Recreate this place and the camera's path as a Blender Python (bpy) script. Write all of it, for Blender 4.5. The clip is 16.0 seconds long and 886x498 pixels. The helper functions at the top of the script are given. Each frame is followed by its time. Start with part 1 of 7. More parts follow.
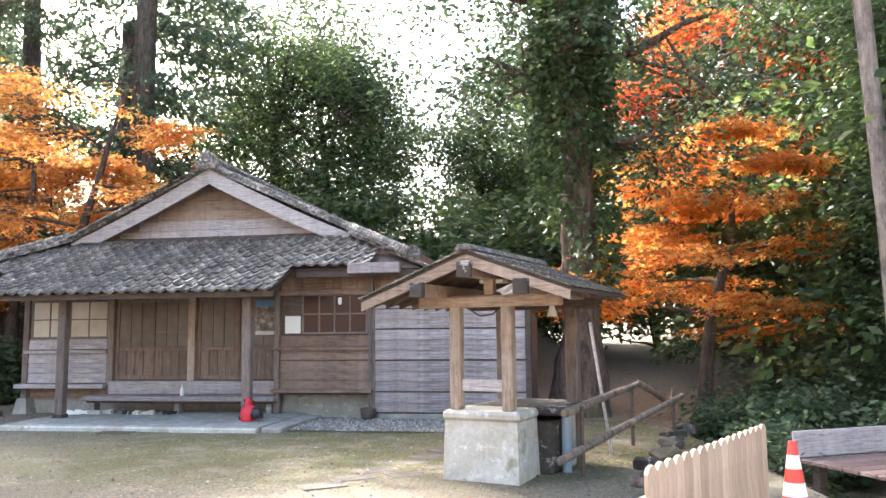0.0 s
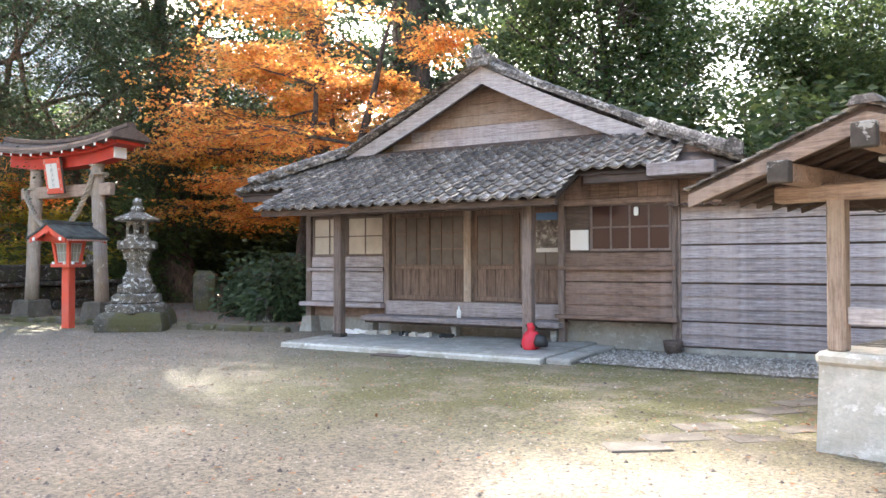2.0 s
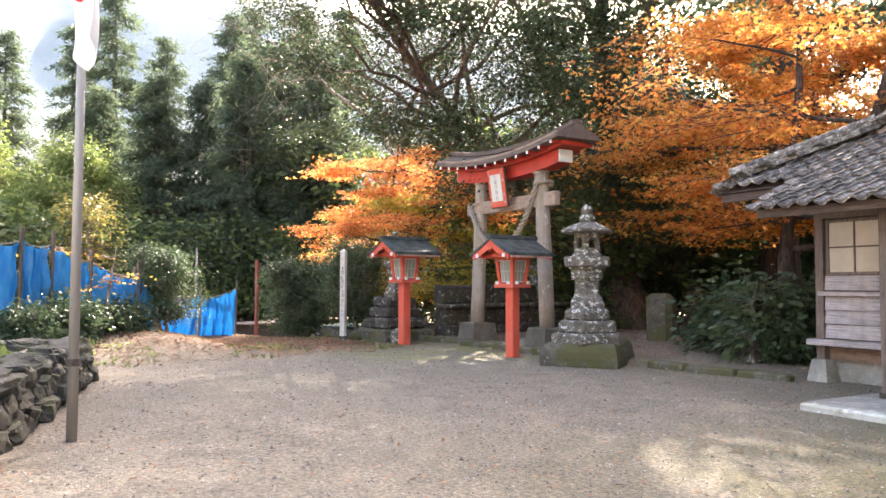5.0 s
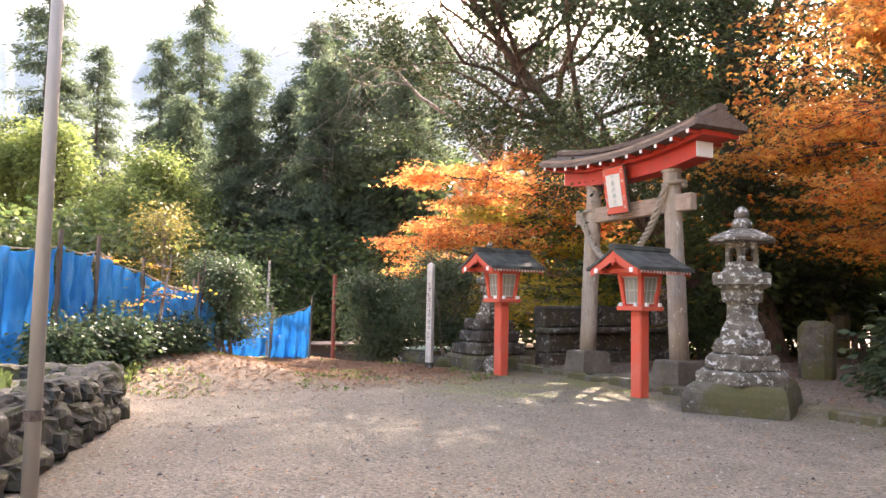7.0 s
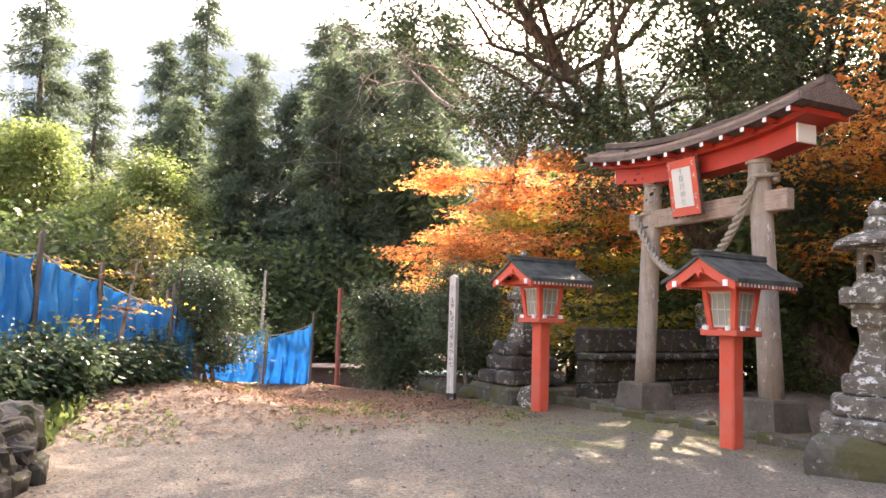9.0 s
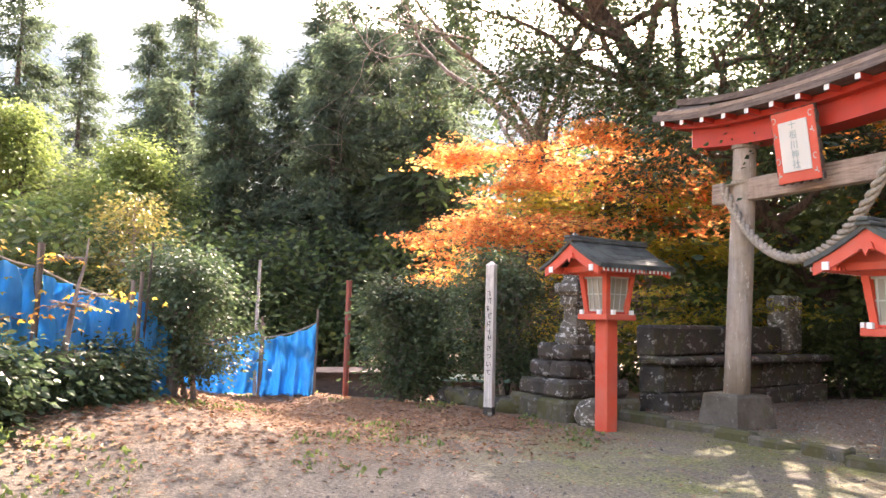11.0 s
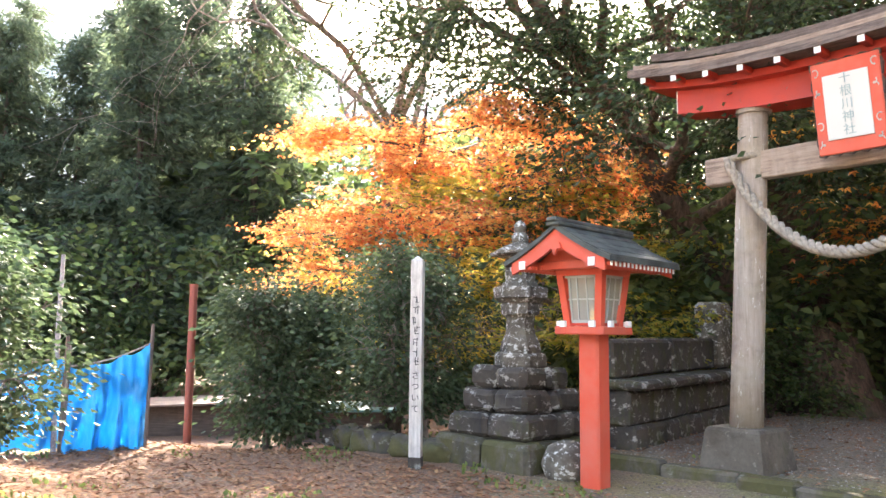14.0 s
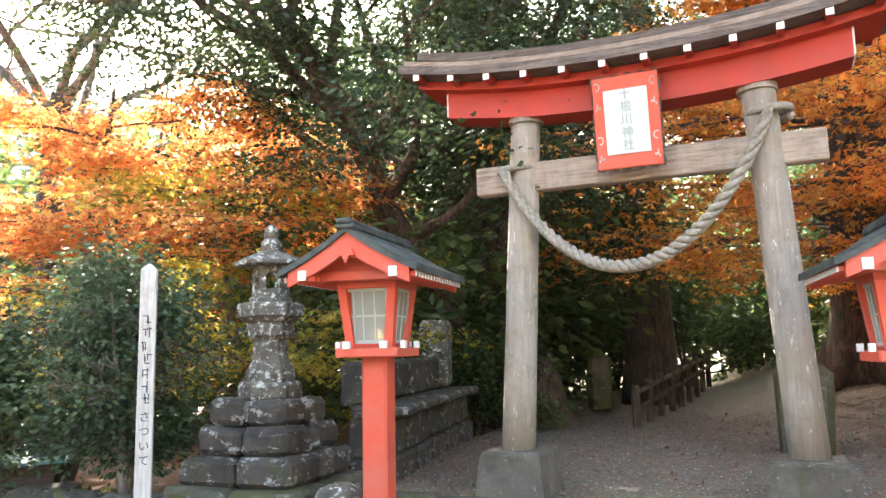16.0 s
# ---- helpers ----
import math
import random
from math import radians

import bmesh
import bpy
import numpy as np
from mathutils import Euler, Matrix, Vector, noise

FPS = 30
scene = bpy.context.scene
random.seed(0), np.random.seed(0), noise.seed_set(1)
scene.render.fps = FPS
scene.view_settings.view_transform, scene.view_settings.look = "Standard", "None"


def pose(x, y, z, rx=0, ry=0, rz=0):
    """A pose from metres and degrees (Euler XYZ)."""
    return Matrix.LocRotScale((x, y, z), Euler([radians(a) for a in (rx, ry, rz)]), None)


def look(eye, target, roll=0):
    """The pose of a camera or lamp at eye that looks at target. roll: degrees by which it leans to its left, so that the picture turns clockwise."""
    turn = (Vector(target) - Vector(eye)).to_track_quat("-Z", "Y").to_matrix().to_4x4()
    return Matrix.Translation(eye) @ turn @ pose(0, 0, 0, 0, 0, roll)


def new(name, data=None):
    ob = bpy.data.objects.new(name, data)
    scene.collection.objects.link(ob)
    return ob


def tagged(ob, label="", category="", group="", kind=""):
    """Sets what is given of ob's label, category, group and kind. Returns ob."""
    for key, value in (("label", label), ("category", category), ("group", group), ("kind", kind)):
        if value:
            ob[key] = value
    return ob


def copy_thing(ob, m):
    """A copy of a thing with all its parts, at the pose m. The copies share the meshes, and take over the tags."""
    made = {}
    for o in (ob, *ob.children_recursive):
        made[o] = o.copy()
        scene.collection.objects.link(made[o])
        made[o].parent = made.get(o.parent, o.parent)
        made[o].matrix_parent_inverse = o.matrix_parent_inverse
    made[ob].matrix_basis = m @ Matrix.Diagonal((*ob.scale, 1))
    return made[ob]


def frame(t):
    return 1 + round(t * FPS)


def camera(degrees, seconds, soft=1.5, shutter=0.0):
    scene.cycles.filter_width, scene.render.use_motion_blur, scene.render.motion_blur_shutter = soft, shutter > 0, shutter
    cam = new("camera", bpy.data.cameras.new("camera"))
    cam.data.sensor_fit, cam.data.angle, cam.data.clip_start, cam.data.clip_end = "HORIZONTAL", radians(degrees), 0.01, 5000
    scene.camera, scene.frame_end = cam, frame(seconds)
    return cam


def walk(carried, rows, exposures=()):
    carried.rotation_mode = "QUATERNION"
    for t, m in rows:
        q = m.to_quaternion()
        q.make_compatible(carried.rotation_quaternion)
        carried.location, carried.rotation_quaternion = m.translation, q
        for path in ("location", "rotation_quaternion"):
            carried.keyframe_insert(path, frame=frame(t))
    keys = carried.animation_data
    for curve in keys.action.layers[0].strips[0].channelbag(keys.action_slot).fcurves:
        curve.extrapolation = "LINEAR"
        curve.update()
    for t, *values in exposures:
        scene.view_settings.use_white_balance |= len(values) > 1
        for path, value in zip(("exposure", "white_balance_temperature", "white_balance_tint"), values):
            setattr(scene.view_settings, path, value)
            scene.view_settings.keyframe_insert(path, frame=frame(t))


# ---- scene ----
cam = camera(60.1, 16.0)
METRES, EYE, TILT, LEAN, TURN = 18.0, 1.5, 0.0, 0.5, 0.0
ROWS = [
    (0.0, 0.0, 0.0, 0.0, 0.01, 6.18, 0.08),
    (0.5, -0.0017, 0.0302, -0.0017, 3.34, 4.71, -2.29),
    (1.0, -0.0066, 0.0605, -0.0039, 4.63, 4.23, -1.91),
    (1.5, -0.0153, 0.0884, -0.0055, 10.85, 2.88, -1.67),
    (2.0, -0.0325, 0.1172, -0.0097, 20.33, 0.78, -0.3),
    (2.5, -0.0503, 0.1472, -0.0105, 28.75, 0.48, -0.67),
    (3.0, -0.0738, 0.17, -0.0099, 32.25, 1.06, -2.29),
    (3.5, -0.0951, 0.1944, -0.0108, 37.27, 1.49, -2.14),
    (4.0, -0.1208, 0.2159, -0.0113, 42.13, 2.65, -1.34),
    (4.5, -0.145, 0.2365, -0.0124, 47.17, 2.43, -0.54),
    (5.0, -0.1752, 0.2555, -0.0127, 51.69, 2.25, -0.49),
    (7.5, -0.3253, 0.335, -0.0139, 58.45, 3.45, -1.16),
    (8.0, -0.3583, 0.349, -0.0139, 59.08, 3.02, -0.63),
    (8.5, -0.3865, 0.3624, -0.0142, 58.95, 3.27, -0.46),
    (9.0, -0.4163, 0.3762, -0.0139, 58.26, 4.91, -2.05),
    (9.5, -0.4486, 0.3908, -0.0142, 57.83, 5.31, -1.99),
    (12.0, -0.6077, 0.4317, -0.0162, 57.6, 3.75, -1.3),
    (12.5, -0.6372, 0.4374, -0.0158, 52.91, 4.03, -1.63),
    (13.0, -0.6674, 0.4464, -0.0161, 50.47, 3.85, -1.1),
    (13.5, -0.6957, 0.4502, -0.0156, 46.75, 5.18, -1.75),
    (14.0, -0.7236, 0.4595, -0.0156, 42.95, 5.89, -0.95),
    (14.5, -0.75, 0.4638, -0.0161, 35.86, 5.91, -1.29),
    (15.0, -0.7732, 0.472, -0.0167, 29.95, 6.66, -0.95),
    (15.5, -0.7935, 0.4772, -0.0157, 23.33, 7.13, 0.02),
    (16.0, -0.8048, 0.4816, -0.0153, 17.31, 7.57, 0.7),
]
walk(cam, [(t, pose(0, 0, EYE, TILT, LEAN, TURN) @ pose(METRES * x, METRES * y, METRES * z, 90 + pitch, roll, yaw)) for t, x, y, z, yaw, pitch, roll in ROWS],
     ((0.0, 2.85, 6100, 11), (3.5, 2.95, 6400, 13), (7.0, 2.95, 7150, 22), (9.0, 2.9, 7200, 23), (12.5, 3.22, 6900, 20), (16.0, 3.5, 6500, 7)))

# ---- world and sun ----
SUN_AZ, SUN_EL = 41.0, 35.0  # degrees left of +y, and above the horizon
world = bpy.data.worlds.new("world")
scene.world = world
world.use_nodes = True
wn, wl = world.node_tree.nodes, world.node_tree.links
sky = wn.new("ShaderNodeTexSky")
sky.sky_type = "NISHITA"
sky.sun_disc = False
sky.sun_elevation = radians(SUN_EL)
sky.sun_rotation = radians(-SUN_AZ)
sky.air_density, sky.dust_density, sky.ozone_density = 1.2, 6.0, 1.0
wl.new(sky.outputs[0], wn["Background"].inputs[0])
wn["Background"].inputs[1].default_value = 0.15
sun = new("sun", bpy.data.lights.new("sun", "SUN"))
sun.data.energy = 4.2
sun.data.angle = radians(0.55)
sun.data.color = (1.0, 0.93, 0.82)
sa, se = radians(SUN_AZ), radians(SUN_EL)
to_sun = Vector((-math.sin(sa) * math.cos(se), math.cos(sa) * math.cos(se), math.sin(se)))
sun.matrix_world = look(to_sun * 60, (0, 0, 0))


# ---- materials ----
def mat(name, base, rough=0.8, metal=0.0):
    m = bpy.data.materials.new(name)
    m.use_nodes = True
    b = m.node_tree.nodes["Principled BSDF"]
    b.inputs["Base Color"].default_value = (*base, 1)
    b.inputs["Roughness"].default_value = rough
    b.inputs["Metallic"].default_value = metal
    return m


def node(m, kind, **inputs):
    n = m.node_tree.nodes.new(kind)
    for k, v in inputs.items():
        n.inputs[k.replace("_", " ")].default_value = v
    return n


def link(m, a, b):
    m.node_tree.links.new(a, b)


def ramp(m, fac, stops):
    r = node(m, "ShaderNodeValToRGB")
    e = r.color_ramp.elements
    while len(e) < len(stops):
        e.new(0.5)
    for el, (p, c) in zip(e, stops):
        el.position = p
        el.color = (*c, 1) if len(c) == 3 else c
    link(m, fac, r.inputs[0])
    return r.outputs[0]


def mixc(m, fac, a, b, blend="MIX"):
    n = node(m, "ShaderNodeMix")
    n.data_type, n.blend_type = "RGBA", blend
    for sock, v in ((n.inputs[0], fac), (n.inputs[6], a), (n.inputs[7], b)):
        if isinstance(v, bpy.types.NodeSocket):
            link(m, v, sock)
        else:
            sock.default_value = v if not isinstance(v, tuple) or len(v) == 4 else (*v, 1)
    return n.outputs[2]


def noise_tex(m, scale, detail=4.0, rough=0.6, stretch=None, world_space=False):
    n = node(m, "ShaderNodeTexNoise", Scale=scale, Detail=detail, Roughness=rough)
    if world_space:
        src = node(m, "ShaderNodeNewGeometry").outputs["Position"]
    else:
        src = node(m, "ShaderNodeTexCoord").outputs["Object"]
    if stretch:
        mp = node(m, "ShaderNodeMapping")
        mp.inputs["Scale"].default_value = stretch
        link(m, src, mp.inputs[0])
        src = mp.outputs[0]
    link(m, src, n.inputs["Vector"])
    return n.outputs["Fac"]


def bump(m, height, strength=0.4, distance=0.01):
    b = node(m, "ShaderNodeBump", Strength=strength, Distance=distance)
    link(m, height, b.inputs["Height"])
    link(m, b.outputs[0], m.node_tree.nodes["Principled BSDF"].inputs["Normal"])


def setcol(m, socket):
    link(m, socket, m.node_tree.nodes["Principled BSDF"].inputs["Base Color"])


def wood(name, dark, light, rough=0.8, stretch=(2, 30, 30), wear=None):
    """Weathered board: long grain, broad stains and a tone of its own for every board."""
    m = mat(name, light, rough)
    grain = noise_tex(m, 1.6, 7, 0.72, stretch)
    stain = noise_tex(m, 2.2, 5, 0.7)
    drip = noise_tex(m, 1.2, 5, 0.7, (9, 9, 0.7))
    col = ramp(m, grain, [(0.36, dark), (0.62, light)])
    if wear:
        col = mixc(m, ramp(m, stain, [(0.45, (0, 0, 0)), (0.65, (1, 1, 1))]), col, wear)
    col = mixc(m, 0.22, col, ramp(m, drip, [(0.36, (0.42, 0.38, 0.34)), (0.58, (1.08, 1.08, 1.08))]), "MULTIPLY")
    col = mixc(m, 0.3, col, ramp(m, noise_tex(m, 7, 4, 0.7), [(0.34, (0.45, 0.42, 0.4)), (0.5, (1.05, 1.05, 1.05))]), "MULTIPLY")
    rnd = node(m, "ShaderNodeObjectInfo").outputs["Random"]
    col = mixc(m, 0.7, col, ramp(m, rnd, [(0, (0.62, 0.58, 0.56)), (1, (1.2, 1.2, 1.2))]), "MULTIPLY")
    setcol(m, col)
    bump(m, grain, 0.7, 0.008)
    return m


def stone(name, dark, mid, lichen, moss=None, grown=0.44, scale=4.0, bare=0.56):
    """Old stone with lichen blots and moss that grows low on it."""
    m = mat(name, mid, 0.9)
    big = noise_tex(m, scale, 6, 0.65)
    fine = noise_tex(m, scale * 7, 5, 0.7)
    col = ramp(m, big, [(0.3, dark), (0.62, mid)])
    spots = noise_tex(m, scale * 2.2, 5, 0.75, (1, 1, 1.4))
    col = mixc(m, ramp(m, spots, [(bare, (0, 0, 0)), (bare + 0.05, (1, 1, 1))]), col, lichen)
    if moss:
        mo = noise_tex(m, scale * 0.8, 5, 0.7, (1.1, 0.9, 0.7))
        col = mixc(m, ramp(m, mo, [(grown, (0, 0, 0)), (grown + 0.12, (1, 1, 1))]), col, moss)
    col = mixc(m, 0.5, col, ramp(m, fine, [(0.3, (0.45, 0.45, 0.45)), (0.7, (1, 1, 1))]), "MULTIPLY")
    setcol(m, col)
    bump(m, fine, 0.7, 0.012)
    return m


def leaf_mat(name, tones, glow=0.5, rough=0.45):
    """Thin leaves: a tone for each leaf, and light that shines through."""
    m = mat(name, tones[0], rough)
    b = m.node_tree.nodes["Principled BSDF"]
    rnd = node(m, "ShaderNodeNewGeometry").outputs["Random Per Island"]
    k = len(tones) - 1
    col = ramp(m, rnd, [(i / k, c) for i, c in enumerate(tones)])
    patch = noise_tex(m, 0.9, 2, 0.5)
    col = mixc(m, 0.6, col, ramp(m, patch, [(0.3, (0.6, 0.6, 0.6)), (0.7, (1.25, 1.2, 1.1))]), "MULTIPLY")
    link(m, col, b.inputs["Base Color"])
    tr = node(m, "ShaderNodeBsdfTranslucent")
    link(m, col, tr.inputs["Color"])
    mx = node(m, "ShaderNodeMixShader")
    mx.inputs[0].default_value = glow
    link(m, b.outputs[0], mx.inputs[1])
    link(m, tr.outputs[0], mx.inputs[2])
    link(m, mx.outputs[0], m.node_tree.nodes["Material Output"].inputs["Surface"])
    return m


def bark(name, dark, light, moss=None):
    m = mat(name, light, 0.95)
    ridges = noise_tex(m, 3.0, 7, 0.7, (5, 5, 0.7))
    col = ramp(m, ridges, [(0.35, dark), (0.65, light)])
    if moss:
        col = mixc(m, ramp(m, noise_tex(m, 1.3, 4, 0.7), [(0.56, (0, 0, 0)), (0.66, (0.8, 0.8, 0.8))]), col, moss)
    setcol(m, col)
    crack = noise_tex(m, 6.0, 5, 0.75, (1, 1, 0.5))
    col = mixc(m, 0.7, col, ramp(m, crack, [(0.36, (0.3, 0.28, 0.27)), (0.56, (1.1, 1.1, 1.1))]), "MULTIPLY")
    setcol(m, col)
    bump(m, ridges, 1.0, 0.05)
    return m


M_LEAF_GREEN = leaf_mat("evergreen_leaf", [(0.035, 0.065, 0.025), (0.065, 0.11, 0.035), (0.12, 0.16, 0.055)], 0.4, 0.45)
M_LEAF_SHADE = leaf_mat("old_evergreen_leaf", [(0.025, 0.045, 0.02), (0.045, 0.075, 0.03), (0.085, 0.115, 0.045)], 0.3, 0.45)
M_LEAF_FRESH = leaf_mat("fresh_leaf", [(0.05, 0.09, 0.03), (0.09, 0.135, 0.045), (0.16, 0.2, 0.065)], 0.55)
M_LEAF_LIME = leaf_mat("yellow_green_leaf", [(0.12, 0.17, 0.05), (0.2, 0.26, 0.075), (0.3, 0.36, 0.11)], 0.55)
M_LEAF_DARK = leaf_mat("camellia_leaf", [(0.045, 0.075, 0.035), (0.085, 0.13, 0.06), (0.13, 0.18, 0.085)], 0.42, 0.5)
# cedar green raised paler, with haze over the far forest mixed in
M_LEAF_CEDAR = leaf_mat("hazed_cedar_spray", [(0.07, 0.1, 0.065), (0.1, 0.135, 0.08), (0.12, 0.165, 0.095)], 0.55, 0.7)
M_LEAF_MAPLE = leaf_mat("maple_leaf_orange", [(0.68, 0.2, 0.06), (0.8, 0.35, 0.085), (0.87, 0.53, 0.13)], 0.75)
M_LEAF_FLAME = leaf_mat("maple_leaf_flame", [(0.74, 0.16, 0.07), (0.82, 0.28, 0.09), (0.87, 0.41, 0.12), (0.85, 0.56, 0.18)], 0.75)
M_LEAF_RUST = leaf_mat("maple_leaf_rust", [(0.42, 0.14, 0.05), (0.58, 0.24, 0.06), (0.7, 0.38, 0.08)], 0.6)
M_LEAF_RED = leaf_mat("maple_leaf_red", [(0.5, 0.07, 0.03), (0.66, 0.14, 0.04), (0.75, 0.24, 0.05)], 0.6)
M_LEAF_YELLOW = leaf_mat("leaf_yellow", [(0.55, 0.24, 0.03), (0.7, 0.42, 0.06), (0.5, 0.45, 0.1)], 0.6)
M_LEAF_GOLD = leaf_mat("leaf_gold_green", [(0.36, 0.4, 0.07), (0.55, 0.48, 0.08), (0.72, 0.5, 0.1)], 0.7)
M_LEAF_OLIVE = leaf_mat("leaf_olive", [(0.2, 0.18, 0.05), (0.34, 0.28, 0.07), (0.4, 0.36, 0.12)], 0.5)
M_LITTER = leaf_mat("fallen_leaf", [(0.2, 0.09, 0.045), (0.3, 0.15, 0.08), (0.38, 0.23, 0.12)], 0.15, 0.9)
M_BARK = bark("cedar_bark", (0.05, 0.04, 0.035), (0.15, 0.115, 0.09))
M_BARK_MOSS = bark("mossy_bark", (0.045, 0.03, 0.022), (0.19, 0.125, 0.09), (0.07, 0.08, 0.03))
M_BARK_PALE = bark("pale_bark", (0.16, 0.13, 0.11), (0.36, 0.29, 0.25))
M_WALL = wood("grey_boards", (0.2, 0.17, 0.165), (0.5, 0.45, 0.45), 0.85, (2, 30, 30), (0.4, 0.34, 0.32))
M_BROWN = wood("brown_boards", (0.125, 0.08, 0.057), (0.33, 0.225, 0.165), 0.8, (2, 30, 30), (0.28, 0.2, 0.16))
M_DOOR = wood("door_boards", (0.1, 0.065, 0.048), (0.26, 0.178, 0.13), 0.75, (30, 30, 2))
M_POST = wood("post_wood", (0.1, 0.075, 0.06), (0.26, 0.2, 0.165), 0.85, (30, 30, 2), (0.22, 0.17, 0.14))
M_BEAM = wood("beam_wood", (0.18, 0.125, 0.09), (0.42, 0.31, 0.235), 0.85, (2, 30, 30), (0.36, 0.28, 0.22))
M_BEAM_V = wood("upright_beam_wood", (0.2, 0.145, 0.105), (0.46, 0.35, 0.27), 0.85, (30, 30, 2), (0.4, 0.33, 0.26))
M_PALE = wood("bleached_wood", (0.27, 0.24, 0.23), (0.52, 0.47, 0.45), 0.85, (2, 30, 30))
# dark wood; its tone also carries the shade under eaves and roofs
M_DARKWOOD = wood("dark_wood_and_eave_shade", (0.05, 0.035, 0.028), (0.13, 0.095, 0.075), 0.85)
M_PILLAR = wood("torii_pillar_wood", (0.29, 0.235, 0.19), (0.43, 0.36, 0.3), 0.85, (22, 22, 1.2), (0.33, 0.27, 0.2))
FLAKE = noise_tex(M_PILLAR, 9, 5, 0.8, (1.6, 1.6, 0.6))
setcol(M_PILLAR, mixc(M_PILLAR, ramp(M_PILLAR, FLAKE, [(0.6, (0, 0, 0)), (0.64, (1, 1, 1))]), M_PILLAR.node_tree.nodes["Principled BSDF"].inputs["Base Color"].links[0].from_socket, (0.62, 0.57, 0.5)))
M_CONCRETE = stone("concrete", (0.24, 0.22, 0.185), (0.37, 0.345, 0.3), (0.44, 0.42, 0.37), None, 0.44, 2.5)
M_CONC_PALE = stone("limewashed_concrete", (0.4, 0.36, 0.28), (0.6, 0.58, 0.51), (0.7, 0.68, 0.62), (0.3, 0.27, 0.19), 0.6, 2.5)
M_STONE = stone("lichen_stone", (0.055, 0.045, 0.032), (0.19, 0.16, 0.12), (0.64, 0.61, 0.55), None, 0.44, 5.0, 0.545)
M_STONE_MOSS = stone("mossy_stone", (0.055, 0.048, 0.036), (0.17, 0.145, 0.11), (0.36, 0.34, 0.3), (0.095, 0.085, 0.03), 0.42, 3.0, 0.6)
M_STONE_DARK = stone("dark_wet_stone", (0.028, 0.023, 0.018), (0.09, 0.073, 0.058), (0.36, 0.34, 0.3), (0.075, 0.075, 0.025), 0.56, 2.4, 0.56)
M_STONE_BASE = stone("grey_base_stone", (0.085, 0.07, 0.052), (0.17, 0.142, 0.11), (0.25, 0.22, 0.18), (0.1, 0.1, 0.04), 0.6, 3.0, 0.6)
M_STONE_BANK = stone("mossy_bank_stone", (0.03, 0.026, 0.02), (0.09, 0.078, 0.06), (0.24, 0.22, 0.19), (0.07, 0.072, 0.025), 0.47, 3.5, 0.6)
M_TILE = stone("roof_tile_clay", (0.1, 0.086, 0.075), (0.29, 0.258, 0.232), (0.56, 0.53, 0.49), None, 0.44, 7.0, 0.525)
M_WHITE = mat("white_paint", (0.78, 0.76, 0.72), 0.6)


M_GRAVEL = mat("gravel_stone", (0.25, 0.22, 0.18), 0.9)
setcol(M_GRAVEL, ramp(M_GRAVEL, node(M_GRAVEL, "ShaderNodeNewGeometry").outputs["Random Per Island"], [(0, (0.04, 0.032, 0.026)), (0.55, (0.13, 0.11, 0.09)), (0.85, (0.24, 0.21, 0.17)), (1, (0.38, 0.35, 0.3))]))


M_PEBBLE = mat("crushed_stone", (0.3, 0.27, 0.23), 0.9)
setcol(M_PEBBLE, ramp(M_PEBBLE, node(M_PEBBLE, "ShaderNodeNewGeometry").outputs["Random Per Island"], [(0, (0.1, 0.085, 0.07)), (0.6, (0.24, 0.21, 0.17)), (1, (0.42, 0.39, 0.34))]))


def tile_tone(m):
    """Every tile a tone of its own."""
    b = m.node_tree.nodes["Principled BSDF"]
    src = b.inputs["Base Color"].links[0].from_socket
    a = node(m, "ShaderNodeObjectInfo").outputs["Random"]
    c = node(m, "ShaderNodeNewGeometry").outputs["Random Per Island"]
    add = node(m, "ShaderNodeMath")
    link(m, a, add.inputs[0])
    link(m, c, add.inputs[1])
    fr = node(m, "ShaderNodeMath")
    fr.operation = "FRACT"
    link(m, add.outputs[0], fr.inputs[0])
    setcol(m, mixc(m, 0.8, src, ramp(m, fr.outputs[0], [(0, (0.34, 0.33, 0.32)), (0.6, (0.78, 0.76, 0.74)), (1, (1.45, 1.43, 1.4))]), "MULTIPLY"))
    src = b.inputs["Base Color"].links[0].from_socket
    blot = noise_tex(m, 14, 6, 0.8, None, True)
    setcol(m, mixc(m, 0.9, src, ramp(m, blot, [(0.36, (0.3, 0.28, 0.25)), (0.52, (0.85, 0.83, 0.8)), (0.66, (1.5, 1.5, 1.48))]), "MULTIPLY"))
    b.inputs["Roughness"].default_value = 0.75


tile_tone(M_TILE)


def vermilion(name, fresh, faded):
    m = mat(name, fresh, 0.55)
    n = noise_tex(m, 3.0, 5, 0.65)
    col = ramp(m, n, [(0.35, faded), (0.6, fresh)])
    setcol(m, col)
    bump(m, noise_tex(m, 30, 3), 0.15, 0.004)
    return m


M_RED = vermilion("vermilion_paint", (0.64, 0.085, 0.042), (0.6, 0.12, 0.075))
M_RED_DEEP = vermilion("lintel_red_paint", (0.5, 0.04, 0.02), (0.4, 0.04, 0.025))


